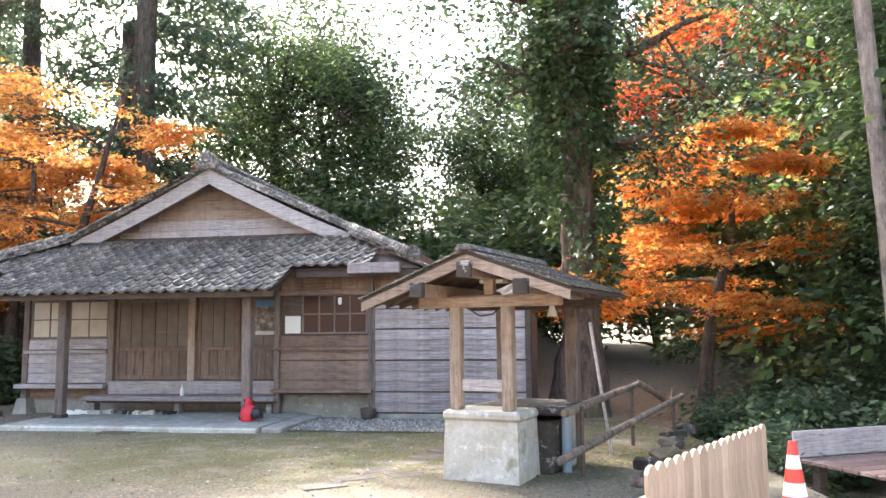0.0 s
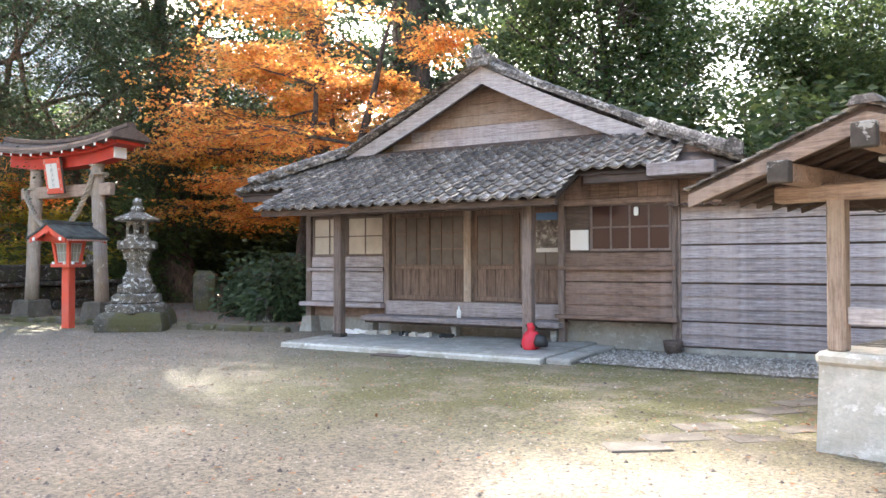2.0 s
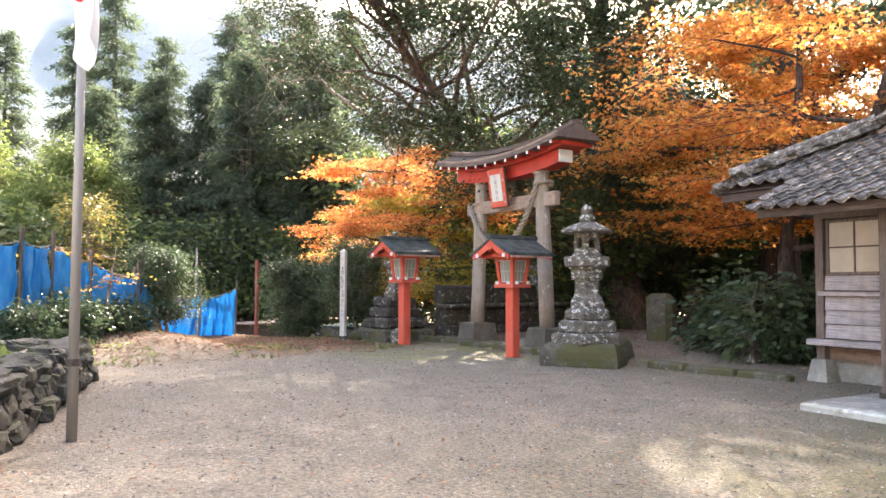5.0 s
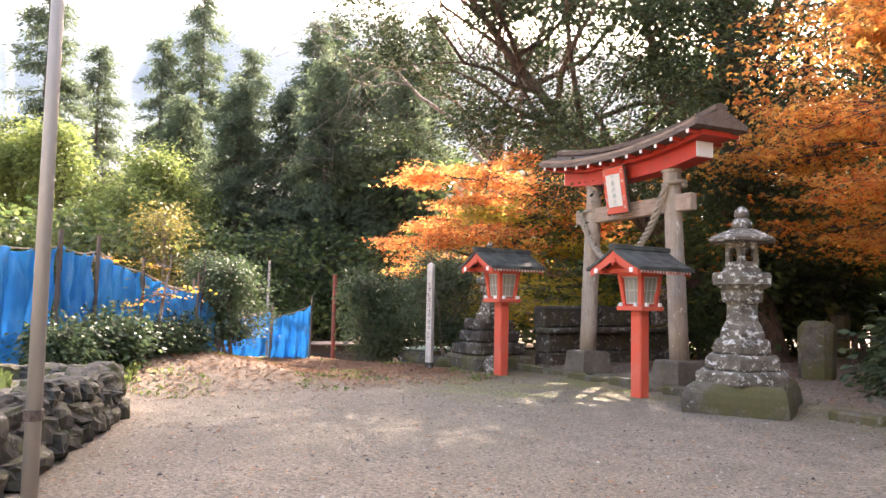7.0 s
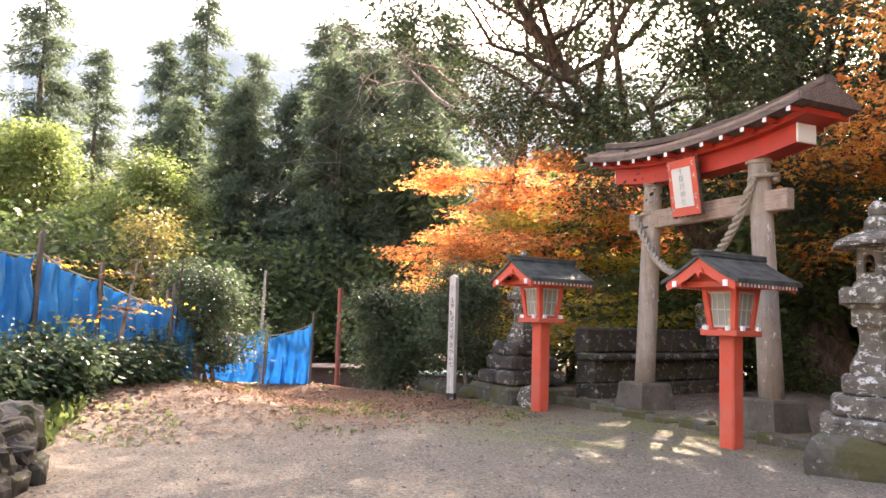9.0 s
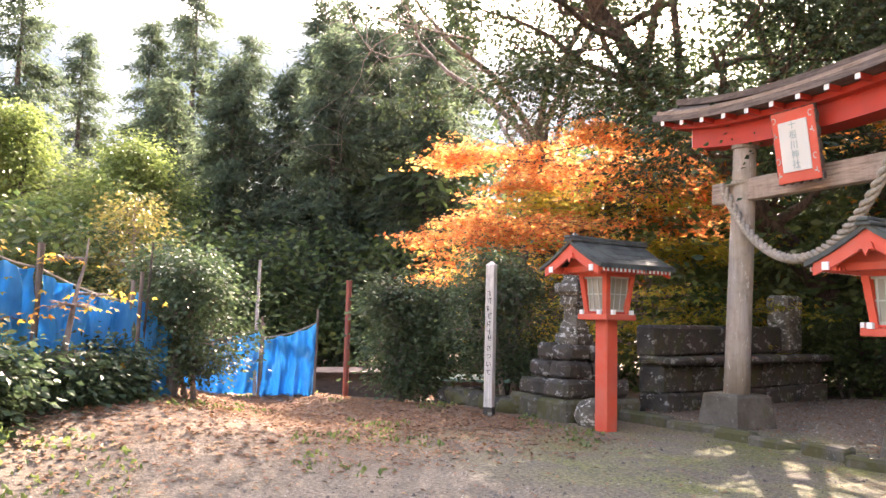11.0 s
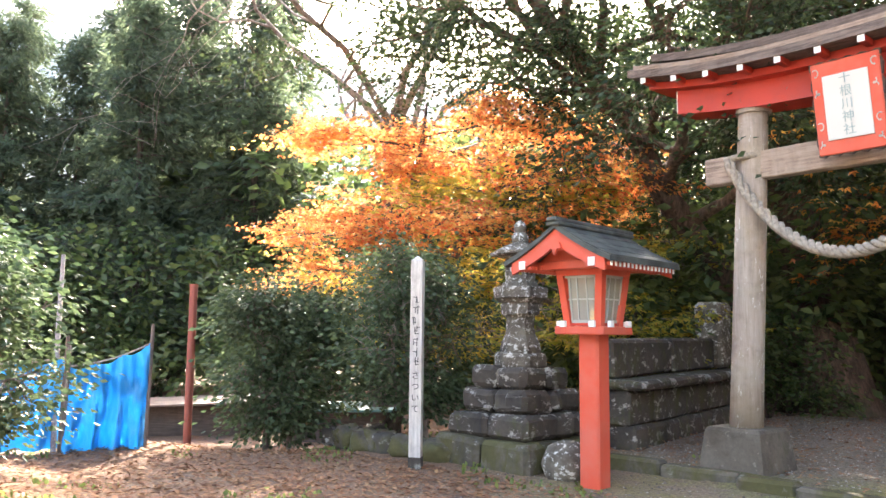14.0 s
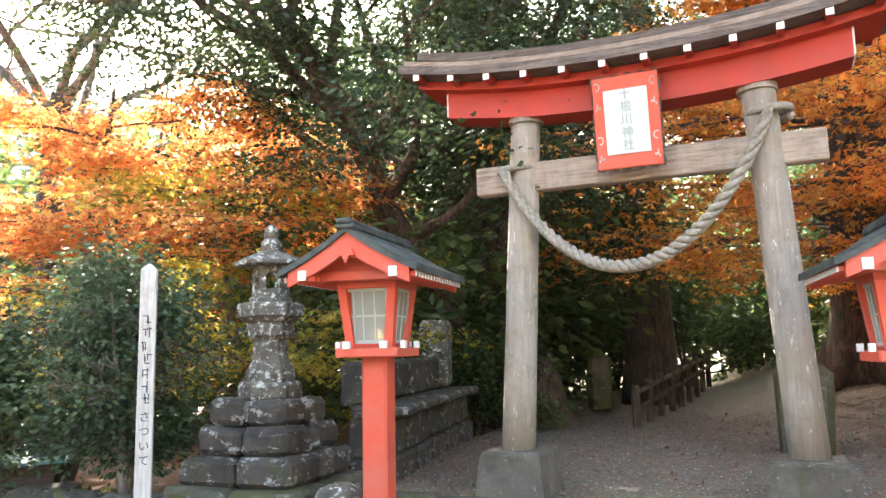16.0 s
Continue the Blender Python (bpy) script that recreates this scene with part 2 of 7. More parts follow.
def ground_mat():
    m = mat("yard_ground", (0.3, 0.26, 0.2), 0.95)
    fine = noise_tex(m, 28, 6, 0.75, None, True)
    mid = noise_tex(m, 2.2, 6, 0.65, None, True)
    big = noise_tex(m, 0.35, 4, 0.6, None, True)
    col = ramp(m, mid, [(0.3, (0.19, 0.15, 0.105)), (0.7, (0.3, 0.245, 0.18))])
    col = mixc(m, ramp(m, big, [(0.4, (0, 0, 0)), (0.65, (0.7, 0.7, 0.7))]), col, (0.21, 0.175, 0.12))
    pos = node(m, "ShaderNodeNewGeometry").outputs["Position"]
    # moss along the house, the pavilion and the edging
    sep = node(m, "ShaderNodeSeparateXYZ")
    link(m, pos, sep.inputs[0])

    def span(sock, a, b, c, d):
        r = node(m, "ShaderNodeMapRange")
        r.inputs[1].default_value, r.inputs[2].default_value = a, b
        link(m, sock, r.inputs[0])
        q = node(m, "ShaderNodeMapRange")
        q.inputs[1].default_value, q.inputs[2].default_value = d, c
        link(m, sock, q.inputs[0])
        k = node(m, "ShaderNodeMath")
        k.operation = "MULTIPLY"
        link(m, r.outputs[0], k.inputs[0])
        link(m, q.outputs[0], k.inputs[1])
        return k.outputs[0]

    def times(*socks):
        out = socks[0]
        for s in socks[1:]:
            k = node(m, "ShaderNodeMath")
            k.operation = "MULTIPLY"
            link(m, out, k.inputs[0])
            link(m, s, k.inputs[1])
            out = k.outputs[0]
        return out

    blot = ramp(m, noise_tex(m, 1.1, 6, 0.72, None, True), [(0.42, (0, 0, 0)), (0.6, (1, 1, 1))])
    dense = ramp(m, noise_tex(m, 1.4, 6, 0.75, None, True), [(0.36, (0, 0, 0)), (0.52, (1, 1, 1))])
    moss = times(span(sep.outputs[0], -8, -4, 4, 7), span(sep.outputs[1], 6.8, 9.0, 12.5, 14), dense)
    col = mixc(m, moss, col, (0.13, 0.12, 0.04))
    moss3 = times(span(sep.outputs[0], -19, -17.5, -14, -12.5), span(sep.outputs[1], 11.2, 12.3, 13.6, 14.2), blot)
    col = mixc(m, moss3, col, (0.24, 0.235, 0.08))
    moss2 = times(span(sep.outputs[0], -19, -18, -13, -9), span(sep.outputs[1], 13.6, 14.4, 15.2, 16.2), blot)
    col = mixc(m, moss2, col, (0.2, 0.2, 0.05))
    litter = times(span(sep.outputs[0], -60, -50, -18.5, -15.5), ramp(m, noise_tex(m, 0.8, 5, 0.7, None, True), [(0.25, (0.3, 0.3, 0.3)), (0.45, (1, 1, 1))]))
    col = mixc(m, litter, col, (0.25, 0.145, 0.088))
    forest = times(span(sep.outputs[1], 15.2, 17.5, 300, 500), blot)
    col = mixc(m, forest, col, (0.235, 0.185, 0.135))
    # distance haze painted in: ground turns bluish grey with height
    haze = node(m, "ShaderNodeMapRange")
    haze.inputs[1].default_value, haze.inputs[2].default_value = 8, 40
    link(m, sep.outputs[2], haze.inputs[0])
    col = mixc(m, haze.outputs[0], col, ramp(m, noise_tex(m, 0.05, 8, 0.75, None, True), [(0.3, (0.16, 0.22, 0.25)), (0.6, (0.24, 0.29, 0.3)), (0.75, (0.34, 0.31, 0.27))]))
    col = mixc(m, 0.8, col, ramp(m, fine, [(0.38, (0.3, 0.3, 0.31)), (0.62, (1.3, 1.3, 1.28))]), "MULTIPLY")
    grit = noise_tex(m, 95, 3, 0.6, None, True)
    col = mixc(m, 0.45, col, ramp(m, grit, [(0.38, (0.4, 0.4, 0.4)), (0.5, (0.9, 0.9, 0.9)), (0.66, (1.5, 1.5, 1.5))]), "MULTIPLY")
    setcol(m, col)
    bump(m, fine, 1.0, 0.02)
    return m


M_GROUND = ground_mat()


# ---- mesh helpers ----
class Build:
    """Collects vertices and faces of one mesh."""

    def __init__(self):
        self.v, self.f = [], []

    def add(self, verts, faces, m=None):
        k = len(self.v)
        self.v += [tuple(m @ Vector(p)) for p in verts] if m else [tuple(p) for p in verts]
        self.f += [tuple(i + k for i in q) for q in faces]
        return self

    def box(self, a, b, c=0.0, m=None):
        """A box from corner a to corner b, its edges chamfered by c."""
        a, b = [min(p) for p in zip(a, b)], [max(p) for p in zip(a, b)]
        c = min(c, *[(q - p) * 0.45 for p, q in zip(a, b)])
        if c <= 0:
            vs = [(x, y, z) for x in (a[0], b[0]) for y in (a[1], b[1]) for z in (a[2], b[2])]
            fs = [(0, 1, 3, 2), (4, 6, 7, 5), (0, 4, 5, 1), (2, 3, 7, 6), (0, 2, 6, 4), (1, 5, 7, 3)]
            return self.add(vs, fs, m)
        vs, at = [], {}
        for i in (0, 1):
            for j in (0, 1):
                for k in (0, 1):
                    p = [(a, b)[i][0], (a, b)[j][1], (a, b)[k][2]]
                    s = [1 - 2 * i, 1 - 2 * j, 1 - 2 * k]
                    for ax in range(3):
                        q = [p[n] + (s[n] * c if n != ax else 0) for n in range(3)]
                        at[i, j, k, ax] = len(vs)
                        vs.append(q)
        fs = []
        for i in (0, 1):
            fs.append((at[i, 0, 0, 0], at[i, 1, 0, 0], at[i, 1, 1, 0], at[i, 0, 1, 0])[:: 1 if i else -1])
            fs.append((at[0, i, 0, 1], at[0, i, 1, 1], at[1, i, 1, 1], at[1, i, 0, 1])[:: 1 if i else -1])
            fs.append((at[0, 0, i, 2], at[1, 0, i, 2], at[1, 1, i, 2], at[0, 1, i, 2])[:: 1 if i else -1])
        for i in (0, 1):
            for j in (0, 1):
                fs.append((at[i, j, 0, 0], at[i, j, 1, 0], at[i, j, 1, 1], at[i, j, 0, 1]))
                fs.append((at[i, 0, j, 0], at[i, 1, j, 0], at[i, 1, j, 2], at[i, 0, j, 2]))
                fs.append((at[0, i, j, 1], at[1, i, j, 1], at[1, i, j, 2], at[0, i, j, 2]))
                for k in (0, 1):
                    fs.append((at[i, j, k, 0], at[i, j, k, 1], at[i, j, k, 2]))
        return self.add(vs, fs, m)

    def tube(self, pts, radii, n=8, caps=True):
        """A round bar along pts."""
        pts = [Vector(p) for p in pts]
        rings = []
        up = Vector((0.13, 0.31, 0.94))
        for i, p in enumerate(pts):
            d = (pts[min(i + 1, len(pts) - 1)] - pts[max(i - 1, 0)]).normalized()
            x = d.cross(up)
            if x.length < 0.2:
                x = d.cross(Vector((1, 0, 0)))
            x.normalize()
            y = d.cross(x)
            r = radii[i] if hasattr(radii, "__len__") else radii
            rings.append([p + x * (r * math.cos(6.2832 * k / n)) + y * (r * math.sin(6.2832 * k / n)) for k in range(n)])
        vs = [q for r in rings for q in r]
        fs = [(i * n + k, (i + 1) * n + k, (i + 1) * n + (k + 1) % n, i * n + (k + 1) % n) for i in range(len(pts) - 1) for k in range(n)]
        if caps:
            fs += [tuple(range(n)), tuple(range(len(vs) - n, len(vs)))[::-1]]
        return self.add(vs, fs)

    def rings(self, levels, n=4, turn=45.0, m=None):
        """A stack of regular n-gons: levels of (z, half width across flats)."""
        k = 1 / math.cos(math.pi / n)
        vs = [(w * k * math.cos(radians(turn) + 6.2832 * i / n), w * k * math.sin(radians(turn) + 6.2832 * i / n), z) for z, w in levels for i in range(n)]
        fs = [(j * n + i, j * n + (i + 1) % n, (j + 1) * n + (i + 1) % n, (j + 1) * n + i) for j in range(len(levels) - 1) for i in range(n)]
        fs += [tuple(range(n))[::-1], tuple(range(len(vs) - n, len(vs)))]
        return self.add(vs, fs, m)

    def rock(self, w, d, h, seed, rough=0.17, n=18, k=12):
        """A boulder with hollows and ledges."""
        o = Vector((seed * 3.7, seed * 1.9, seed * 5.3))
        vs = []
        for j in range(k + 1):
            t = math.pi * j / k
            for i in range(n):
                a = 6.2832 * i / n
                p = Vector((math.sin(t) * math.cos(a), math.sin(t) * math.sin(a), math.cos(t)))
                q = Vector([math.copysign(abs(c) ** 0.6, c) for c in p])
                q = q * (1 + rough * noise.noise(p * 1.4 + o) * 2 + rough * noise.noise(p * 3.6 + o) + rough * 0.5 * noise.noise(p * 8.3 + o))
                vs.append((q.x * w / 2, q.y * d / 2, q.z * h / 2))
        fs = [(j * n + i, j * n + (i + 1) % n, (j + 1) * n + (i + 1) % n, (j + 1) * n + i) for j in range(k) for i in range(n)]
        return self.add(vs, fs)

    def slab(self, outline, y0, y1, m=None):
        """An outline of (x, z) points, given depth from y0 to y1."""
        n = len(outline)
        vs = [(x, y0, z) for x, z in outline] + [(x, y1, z) for x, z in outline]
        fs = [tuple(range(n)), tuple(range(n, 2 * n))[::-1]] + [(i, i + n, (i + 1) % n + n, (i + 1) % n) for i in range(n)]
        return self.add(vs, fs, m)

    def rough(self, amount, scale=3.0, seed=0.0):
        """Uneven, worn surface."""
        o = Vector((seed * 7.3, seed * 3.1, seed * 5.7))
        self.v = [tuple(Vector(p) + noise.noise_vector(Vector(p) * scale + o) * amount) for p in self.v]
        return self

    def mesh(self, name, material, smooth=False):
        me = bpy.data.meshes.new(name)
        me.from_pydata(self.v, [], self.f)
        me.materials.append(material)
        bm = bmesh.new()
        bm.from_mesh(me)
        bmesh.ops.recalc_face_normals(bm, faces=bm.faces)
        bm.to_mesh(me)
        bm.free()
        if smooth:
            me.shade_smooth()
        return me


def part(name, built, material, parent=None, label="", smooth=False):
    """One mesh object, under a thing or a part."""
    me = built if isinstance(built, bpy.types.Mesh) else built.mesh(name, material, smooth)
    ob = new(name, me)
    ob.parent = parent
    return tagged(ob, label)


def thing(name, m, label, category, group="", kind=""):
    ob = new(name)
    ob.matrix_world = m
    ob.empty_display_size = 0.2
    return tagged(ob, label, category, group, kind)


def single(name, built, material, label, category, m=None, group="", kind="", smooth=False):
    ob = part(name, built, material, None, label, smooth)
    if m:
        ob.matrix_world = m
    return tagged(ob, label, category, group, kind)


def fast_mesh(name, verts, tris, material):
    me = bpy.data.meshes.new(name)
    verts, tris = np.asarray(verts, np.float32), np.asarray(tris, np.int32)
    me.vertices.add(len(verts))
    me.vertices.foreach_set("co", verts.ravel())
    me.loops.add(tris.size)
    me.loops.foreach_set("vertex_index", tris.ravel())
    me.polygons.add(len(tris))
    me.polygons.foreach_set("loop_start", np.arange(len(tris), dtype=np.int32) * 3)
    me.update(calc_edges=True)
    me.materials.append(material)
    return me


def unit(a):
    return a / np.maximum(np.linalg.norm(a, axis=1, keepdims=True), 1e-6)


def leaf_mesh(name, base, way, length, width, material, rng, lobes=1, flat=0.5):
    """Leaves at base, pointing along way: folded blades, each lobe two triangles."""
    n = len(base)
    way = unit(way)
    nor = rng.normal(size=(n, 3)) * (1 - flat) + np.array([0, 0, 1.0]) * flat
    side = unit(np.cross(way, nor))
    nor = np.cross(side, way)
    L = (length * rng.uniform(0.7, 1.3, n))[:, None]
    allv, allf = [], []
    for k in range(lobes):
        a = (k - (lobes - 1) / 2) * 0.95
        d = way * math.cos(a) + side * math.sin(a)
        s = side * math.cos(a) - way * math.sin(a)
        ll = L * (1.0 if abs(a) < 0.1 else 0.8)
        w = ll * width / length * 0.5
        mid = base + d * ll * 0.5
        if lobes == 1:
            q = np.stack([base, mid + s * w + nor * w * 0.4, base + d * ll, mid - s * w + nor * w * 0.4], 1)
            allv.append(q.reshape(-1, 3))
            i = np.arange(n)[:, None] * 4
            allf.append(np.concatenate([i + [0, 1, 2], i + [0, 2, 3]], 0))
        else:
            allv.append(np.stack([mid + s * w + nor * w * 0.3, base + d * ll - nor * ll * 0.15, mid - s * w + nor * w * 0.3], 1))
    if lobes > 1:
        vs = np.concatenate([base[:, None, :]] + allv, 1).reshape(-1, 3)
        st = 1 + 3 * lobes
        i = np.arange(n)[:, None] * st
        fs = []
        for k in range(lobes):
            fs += [i + [0, 1 + 3 * k, 2 + 3 * k], i + [0, 2 + 3 * k, 3 + 3 * k]]
        return fast_mesh(name, vs, np.concatenate(fs, 0), material)
    return fast_mesh(name, np.concatenate(allv, 0), np.concatenate(allf, 0), material)


def limb(b, p, d, length, r, level, rng, tips, spec):
    """A crooked limb that forks; its ends and outer stretches are kept in tips."""
    pts, rad = [Vector(p)], [r]
    d = Vector(d).normalized()
    seg = 5
    for i in range(seg):
        d = (d + Vector(rng.normal(size=3) * [1, 1, spec.get("flat", 1.0)]) * spec["crook"] + Vector((0, 0, spec["lift"][level]))).normalized()
        pts.append(pts[-1] + d * (length / seg))
        rad.append(r * (1 - 0.72 * (i + 1) / seg))
    b.tube(pts if level < 2 else pts[::2] + pts[-1:], rad if level < 2 else rad[::2] + rad[-1:], (7, 4, 3, 3)[level], False)
    if level + 2 == spec["levels"]:
        tips.append((pts[-1], d))
        tips.append((pts[3], d))
    if level + 1 >= spec["levels"]:
        for q in pts[2:]:
            tips.append((q, d))
        return
    for i in range(spec["forks"][level]):
        k = rng.uniform(0.3, 1.0) * seg
        j = min(int(k), seg - 1)
        q = pts[j].lerp(pts[j + 1], k - j)
        a = rng.uniform(0, 6.2832)
        x = d.orthogonal().normalized()
        y = d.cross(x)
        out = d * 0.45 + (x * math.cos(a) + y * math.sin(a)) * 0.9
        out.z *= spec["spread"]
        limb(b, q, out, length * rng.uniform(0.5, 0.75), max(r * (1 - 0.6 * k / seg) * 0.55, 0.008), level + 1, rng, tips, spec)


def scatter(tips, per, sx, sz, rng, ahead=0.1):
    base = np.array([tuple(q) for q, d in tips])
    dirs = np.array([tuple(d) for q, d in tips])
    k = np.repeat(np.arange(len(base)), per)
    off = rng.normal(size=(len(k), 3)) * [sx, sx, sz]
    way = unit(off * [1, 1, 0.3] + dirs[k] * 0.15 * sx + rng.normal(size=off.shape) * 0.25 * sx)
    way[:, 2] -= 0.35
    return base[k] + off + dirs[k] * ahead, way


def maple(m, height, spread, seed, material, label, per=9, stems=1, size=0.085, kept=1.0, tiers=11, low=0.36):
    """A maple with flat tiers of small three-fingered leaves."""
    rng = np.random.default_rng(seed)
    t = thing("maple_tree", m, label, "tree", "maples")
    b, tips = Build(), []
    spec = dict(levels=3, crook=0.13, flat=0.35, lift=[-0.012, -0.01, -0.03], forks=[8, 6], spread=0.1)
    for s in range(stems):
        lean = Vector((rng.normal() * 0.12, rng.normal() * 0.12, 0))
        top = [Vector((0.25 * s, 0.1 * s, -0.1))]
        n = 8
        for i in range(n):
            top.append(top[-1] + Vector((rng.normal() * 0.07, rng.normal() * 0.07, 1)) * (height * 0.86 / n) + lean * (height / n))
        r0 = 0.024 * height
        rad = [r0 * (1.25 if i == 0 else 1) * (1 - 0.85 * i / n) for i in range(n + 1)]
        b.tube(top, rad, 9, False)
        count = tiers // stems + 1
        for i in range(count):
            k = n * (low + (1 - low) * (i + rng.uniform(0, 0.8)) / count)
            j = min(int(k), n - 1)
            p = top[j].lerp(top[j + 1], k - j)
            a = i * 2.4 + rng.uniform(-0.5, 0.5)
            reach = spread * 0.66 * (1.05 - 0.75 * abs(k / n - 0.42)) * rng.uniform(0.55, 1.1)
            limb(b, p, (math.cos(a), math.sin(a), 0.16), reach, max(rad[j] * 0.45, 0.018), 0, rng, tips, spec)
    part("trunk", b, M_BARK_PALE if height < 6 else M_BARK, t, smooth=True)
    base, way = scatter(tips, per, 0.2, 0.022, rng)
    if kept < 1:
        some = rng.uniform(size=len(base)) < kept
        base, way = base[some], way[some]
    part("crown", leaf_mesh("crown", base, way, size, size * 0.45, material, rng, 3, 0.75), material, t)
    return t


def broadleaf(m, height, spread, seed, material, label, trunk=None, bare=0.3, per=30, leaf=0.13, stems=1, name="broadleaf_tree", lean=0.05, clump=0.32, limbs=16, r0=None, size_rel=0.5, toward=None, gnarl=0.0, forks=(5, 4)):
    """An evergreen with clumps of leaves on forking limbs."""
    rng = np.random.default_rng(seed)
    t = thing(name, m, label, "tree" if height > 3.2 else "shrub")
    b, tips = Build(), []
    spec = dict(levels=3, crook=0.2, lift=[0.1, 0.08, 0.0], forks=forks, spread=0.8)
    for s in range(stems):
        a0 = rng.uniform(0, 6.28) if toward is None else radians(toward)
        out = Vector((math.cos(a0), math.sin(a0), 0)) * (lean if stems == 1 else 0.22)
        n = 8
        pts = [Vector((0, 0, -0.15)) + out * 0.3]
        for i in range(n):
            pts.append(pts[-1] + (Vector((rng.normal() * 0.08, rng.normal() * 0.08, 1)) + out) * (height * 0.85 / n))
        r = r0 or 0.03 * height / math.sqrt(stems)
        rad = [r * (1.35 if i == 0 else 1) * (1 - 0.85 * i / n) for i in range(n + 1)]
        if gnarl:
            fine = [pts[0].lerp(pts[0], 0)]
            fr = [rad[0]]
            for i in range(n):
                for k in range(1, 5):
                    fine.append(pts[i].lerp(pts[i + 1], k / 4))
                    fr.append(rad[i] + (rad[i + 1] - rad[i]) * k / 4)
            b.tube(fine, fr, 16, False)
        else:
            b.tube(pts, rad, 10, False)
        count = max(limbs // stems, 3)
        for i in range(count):
            k = n * (bare + (1 - bare) * (i + rng.uniform(0, 0.8)) / count)
            j = min(int(k), n - 1)
            p = pts[j].lerp(pts[j + 1], k - j)
            a = i * 2.4 + rng.uniform(-0.5, 0.5)
            h = (k / n - bare) / (1 - bare)
            reach = spread * (0.28 + 0.9 * math.sin(math.pi * (0.1 + 0.84 * h))) * rng.uniform(0.6 if height > 3.2 else 0.3, 1.05 if height > 3.2 else 1.3) * 0.5
            limb(b, p, (math.cos(a), math.sin(a), 0.25 + 0.5 * h), reach, max(rad[j] * 0.5, 0.012), 0, rng, tips, spec)
    if gnarl:
        b.rough(gnarl, 1.6, seed)
    part("trunk", b, trunk or M_BARK, t, smooth=True)
    base, way = scatter(tips, per, clump, clump * 0.6, rng)
    part("crown", leaf_mesh("crown", base, way, leaf, leaf * size_rel, material, rng, 1, 0.45), material, t)
    return t


def cedar(m, height, spread, seed, label, bare=0.12, per=9, r0=None, material=None, spray=0.4):
    """A tall conifer: a straight trunk and drooping boughs with sprays."""
    rng = np.random.default_rng(seed)
    material = material or M_LEAF_CEDAR
    t = thing("cedar_tree", m, label, "tree", "cedars")
    b = Build()
    r0 = r0 or 0.018 * height
    pts = [(rng.normal() * 0.04, rng.normal() * 0.04, z * height - 0.2) for z in np.linspace(0, 1, 9)]
    b.tube(pts, [r0 * (1.3 if i == 0 else 1) * (1 - 0.95 * i / 8) for i in range(9)], 12, False)
    P, W = [], []
    z = height * bare
    while z < height * 0.985:
        h = z / height
        for k in range(3):
            a = rng.uniform(0, 6.2832)
            ll = spread * (0.12 + 0.9 * (1 - (h - bare) / (1 - bare)) ** 0.75) * rng.uniform(0.65, 1.1)
            out = np.array([math.cos(a), math.sin(a), 0])
            s = np.linspace(0.12, 1, 6)
            bow = np.array([0, 0, z]) + out * (s[:, None] * ll) + np.array([0, 0, 1]) * ((0.12 * s - 0.34 * s ** 2) * ll)[:, None]
            b.tube([tuple(q) for q in bow[[0, 2, 5]]], [0.03, 0.02, 0.006], 4, False)
            m2 = int(per * (2 + ll * 2.2))
            pick = rng.integers(1, 6, m2)
            f = rng.uniform(0, 1, m2)[:, None]
            p = bow[pick - 1] * (1 - f) + bow[pick] * f
            P.append(p + rng.normal(size=(m2, 3)) * [0.24, 0.24, 0.12])
            W.append(out * 0.8 + rng.normal(size=(m2, 3)) * 0.55 + [0, 0, -0.45])
        z += height * 0.021
    part("trunk", b, M_BARK, t, smooth=True)
    P, W = np.concatenate(P), np.concatenate(W)
    part("crown", leaf_mesh("crown", P, W, spray, spray * 0.26, material, rng, 1, 0.35), material, t)
    return t


# ---- ground ----
def smooth(a, b, x):
    k = min(max((x - a) / (b - a), 0.0), 1.0)
    return k * k * (3 - 2 * k)


def kerb_y(x):
    """The line of edging stones between yard and terrace."""
    return 15.25 if x < -17 else 15.25 - 0.55 * smooth(-17, -12.5, x)


def height(x, y):
    """Ground level: level yard, low terrace behind the edging, bank on the west, wooded slopes around."""
    h = 0.012 * noise.noise(Vector((x * 0.9, y * 0.9, 0))) + 0.03 * noise.noise(Vector((x * 0.2, y * 0.2, 3)))
    if -17.6 < x < -8.4:
        h += 0.08 * smooth(kerb_y(x) + 0.02, kerb_y(x) + 0.12, y)
    wall = 7.35 - 0.42 * (x + 14.3)
    h += 0.42 * smooth(0.1, 0.5, -(y - wall) * 0.92) * smooth(-15.2, -14.7, x) * (1 - smooth(-8.5, -7, x)) * smooth(-3, 0, y)
    h += 0.4 * smooth(-15.4, -17.6, x) * (1 - smooth(9.0, 11.5, y))
    h -= 0.5 * smooth(-19.5, -23.5, x) * smooth(12.5, 14.5, y)
    h += 1.0 * smooth(16, 32, y) * smooth(-14, -10, x)
    h += 2.2 * smooth(18, 30, y) * smooth(-8, -4, x) * (1 - smooth(2.5, 4.5, x))
    h -= 0.7 * smooth(3.4, 4.4, x) * (1 - smooth(6, 8, x)) * smooth(4, 6, y) * (1 - smooth(15, 19, y))
    h += 4.0 * smooth(7, 20, x)
    d = math.hypot(x + 6, y - 10)
    h += 9 * smooth(45, 110, d)
    far = smooth(110, 330, d)
    if far > 0:
        a = math.atan2(-(x + 6), y - 10)
        ridge = 92 + 16 * math.sin(a * 1.7 + 0.4) + 12 * math.sin(a * 5.1 + 1.2) + 5 * noise.noise(Vector((a * 9, d * 0.01, 1)))
        ridge *= 0.25 + 0.75 * smooth(0.35, 0.75, abs(a))
        h += far * ridge * (1 - 0.5 * smooth(360, 900, d))
    return h


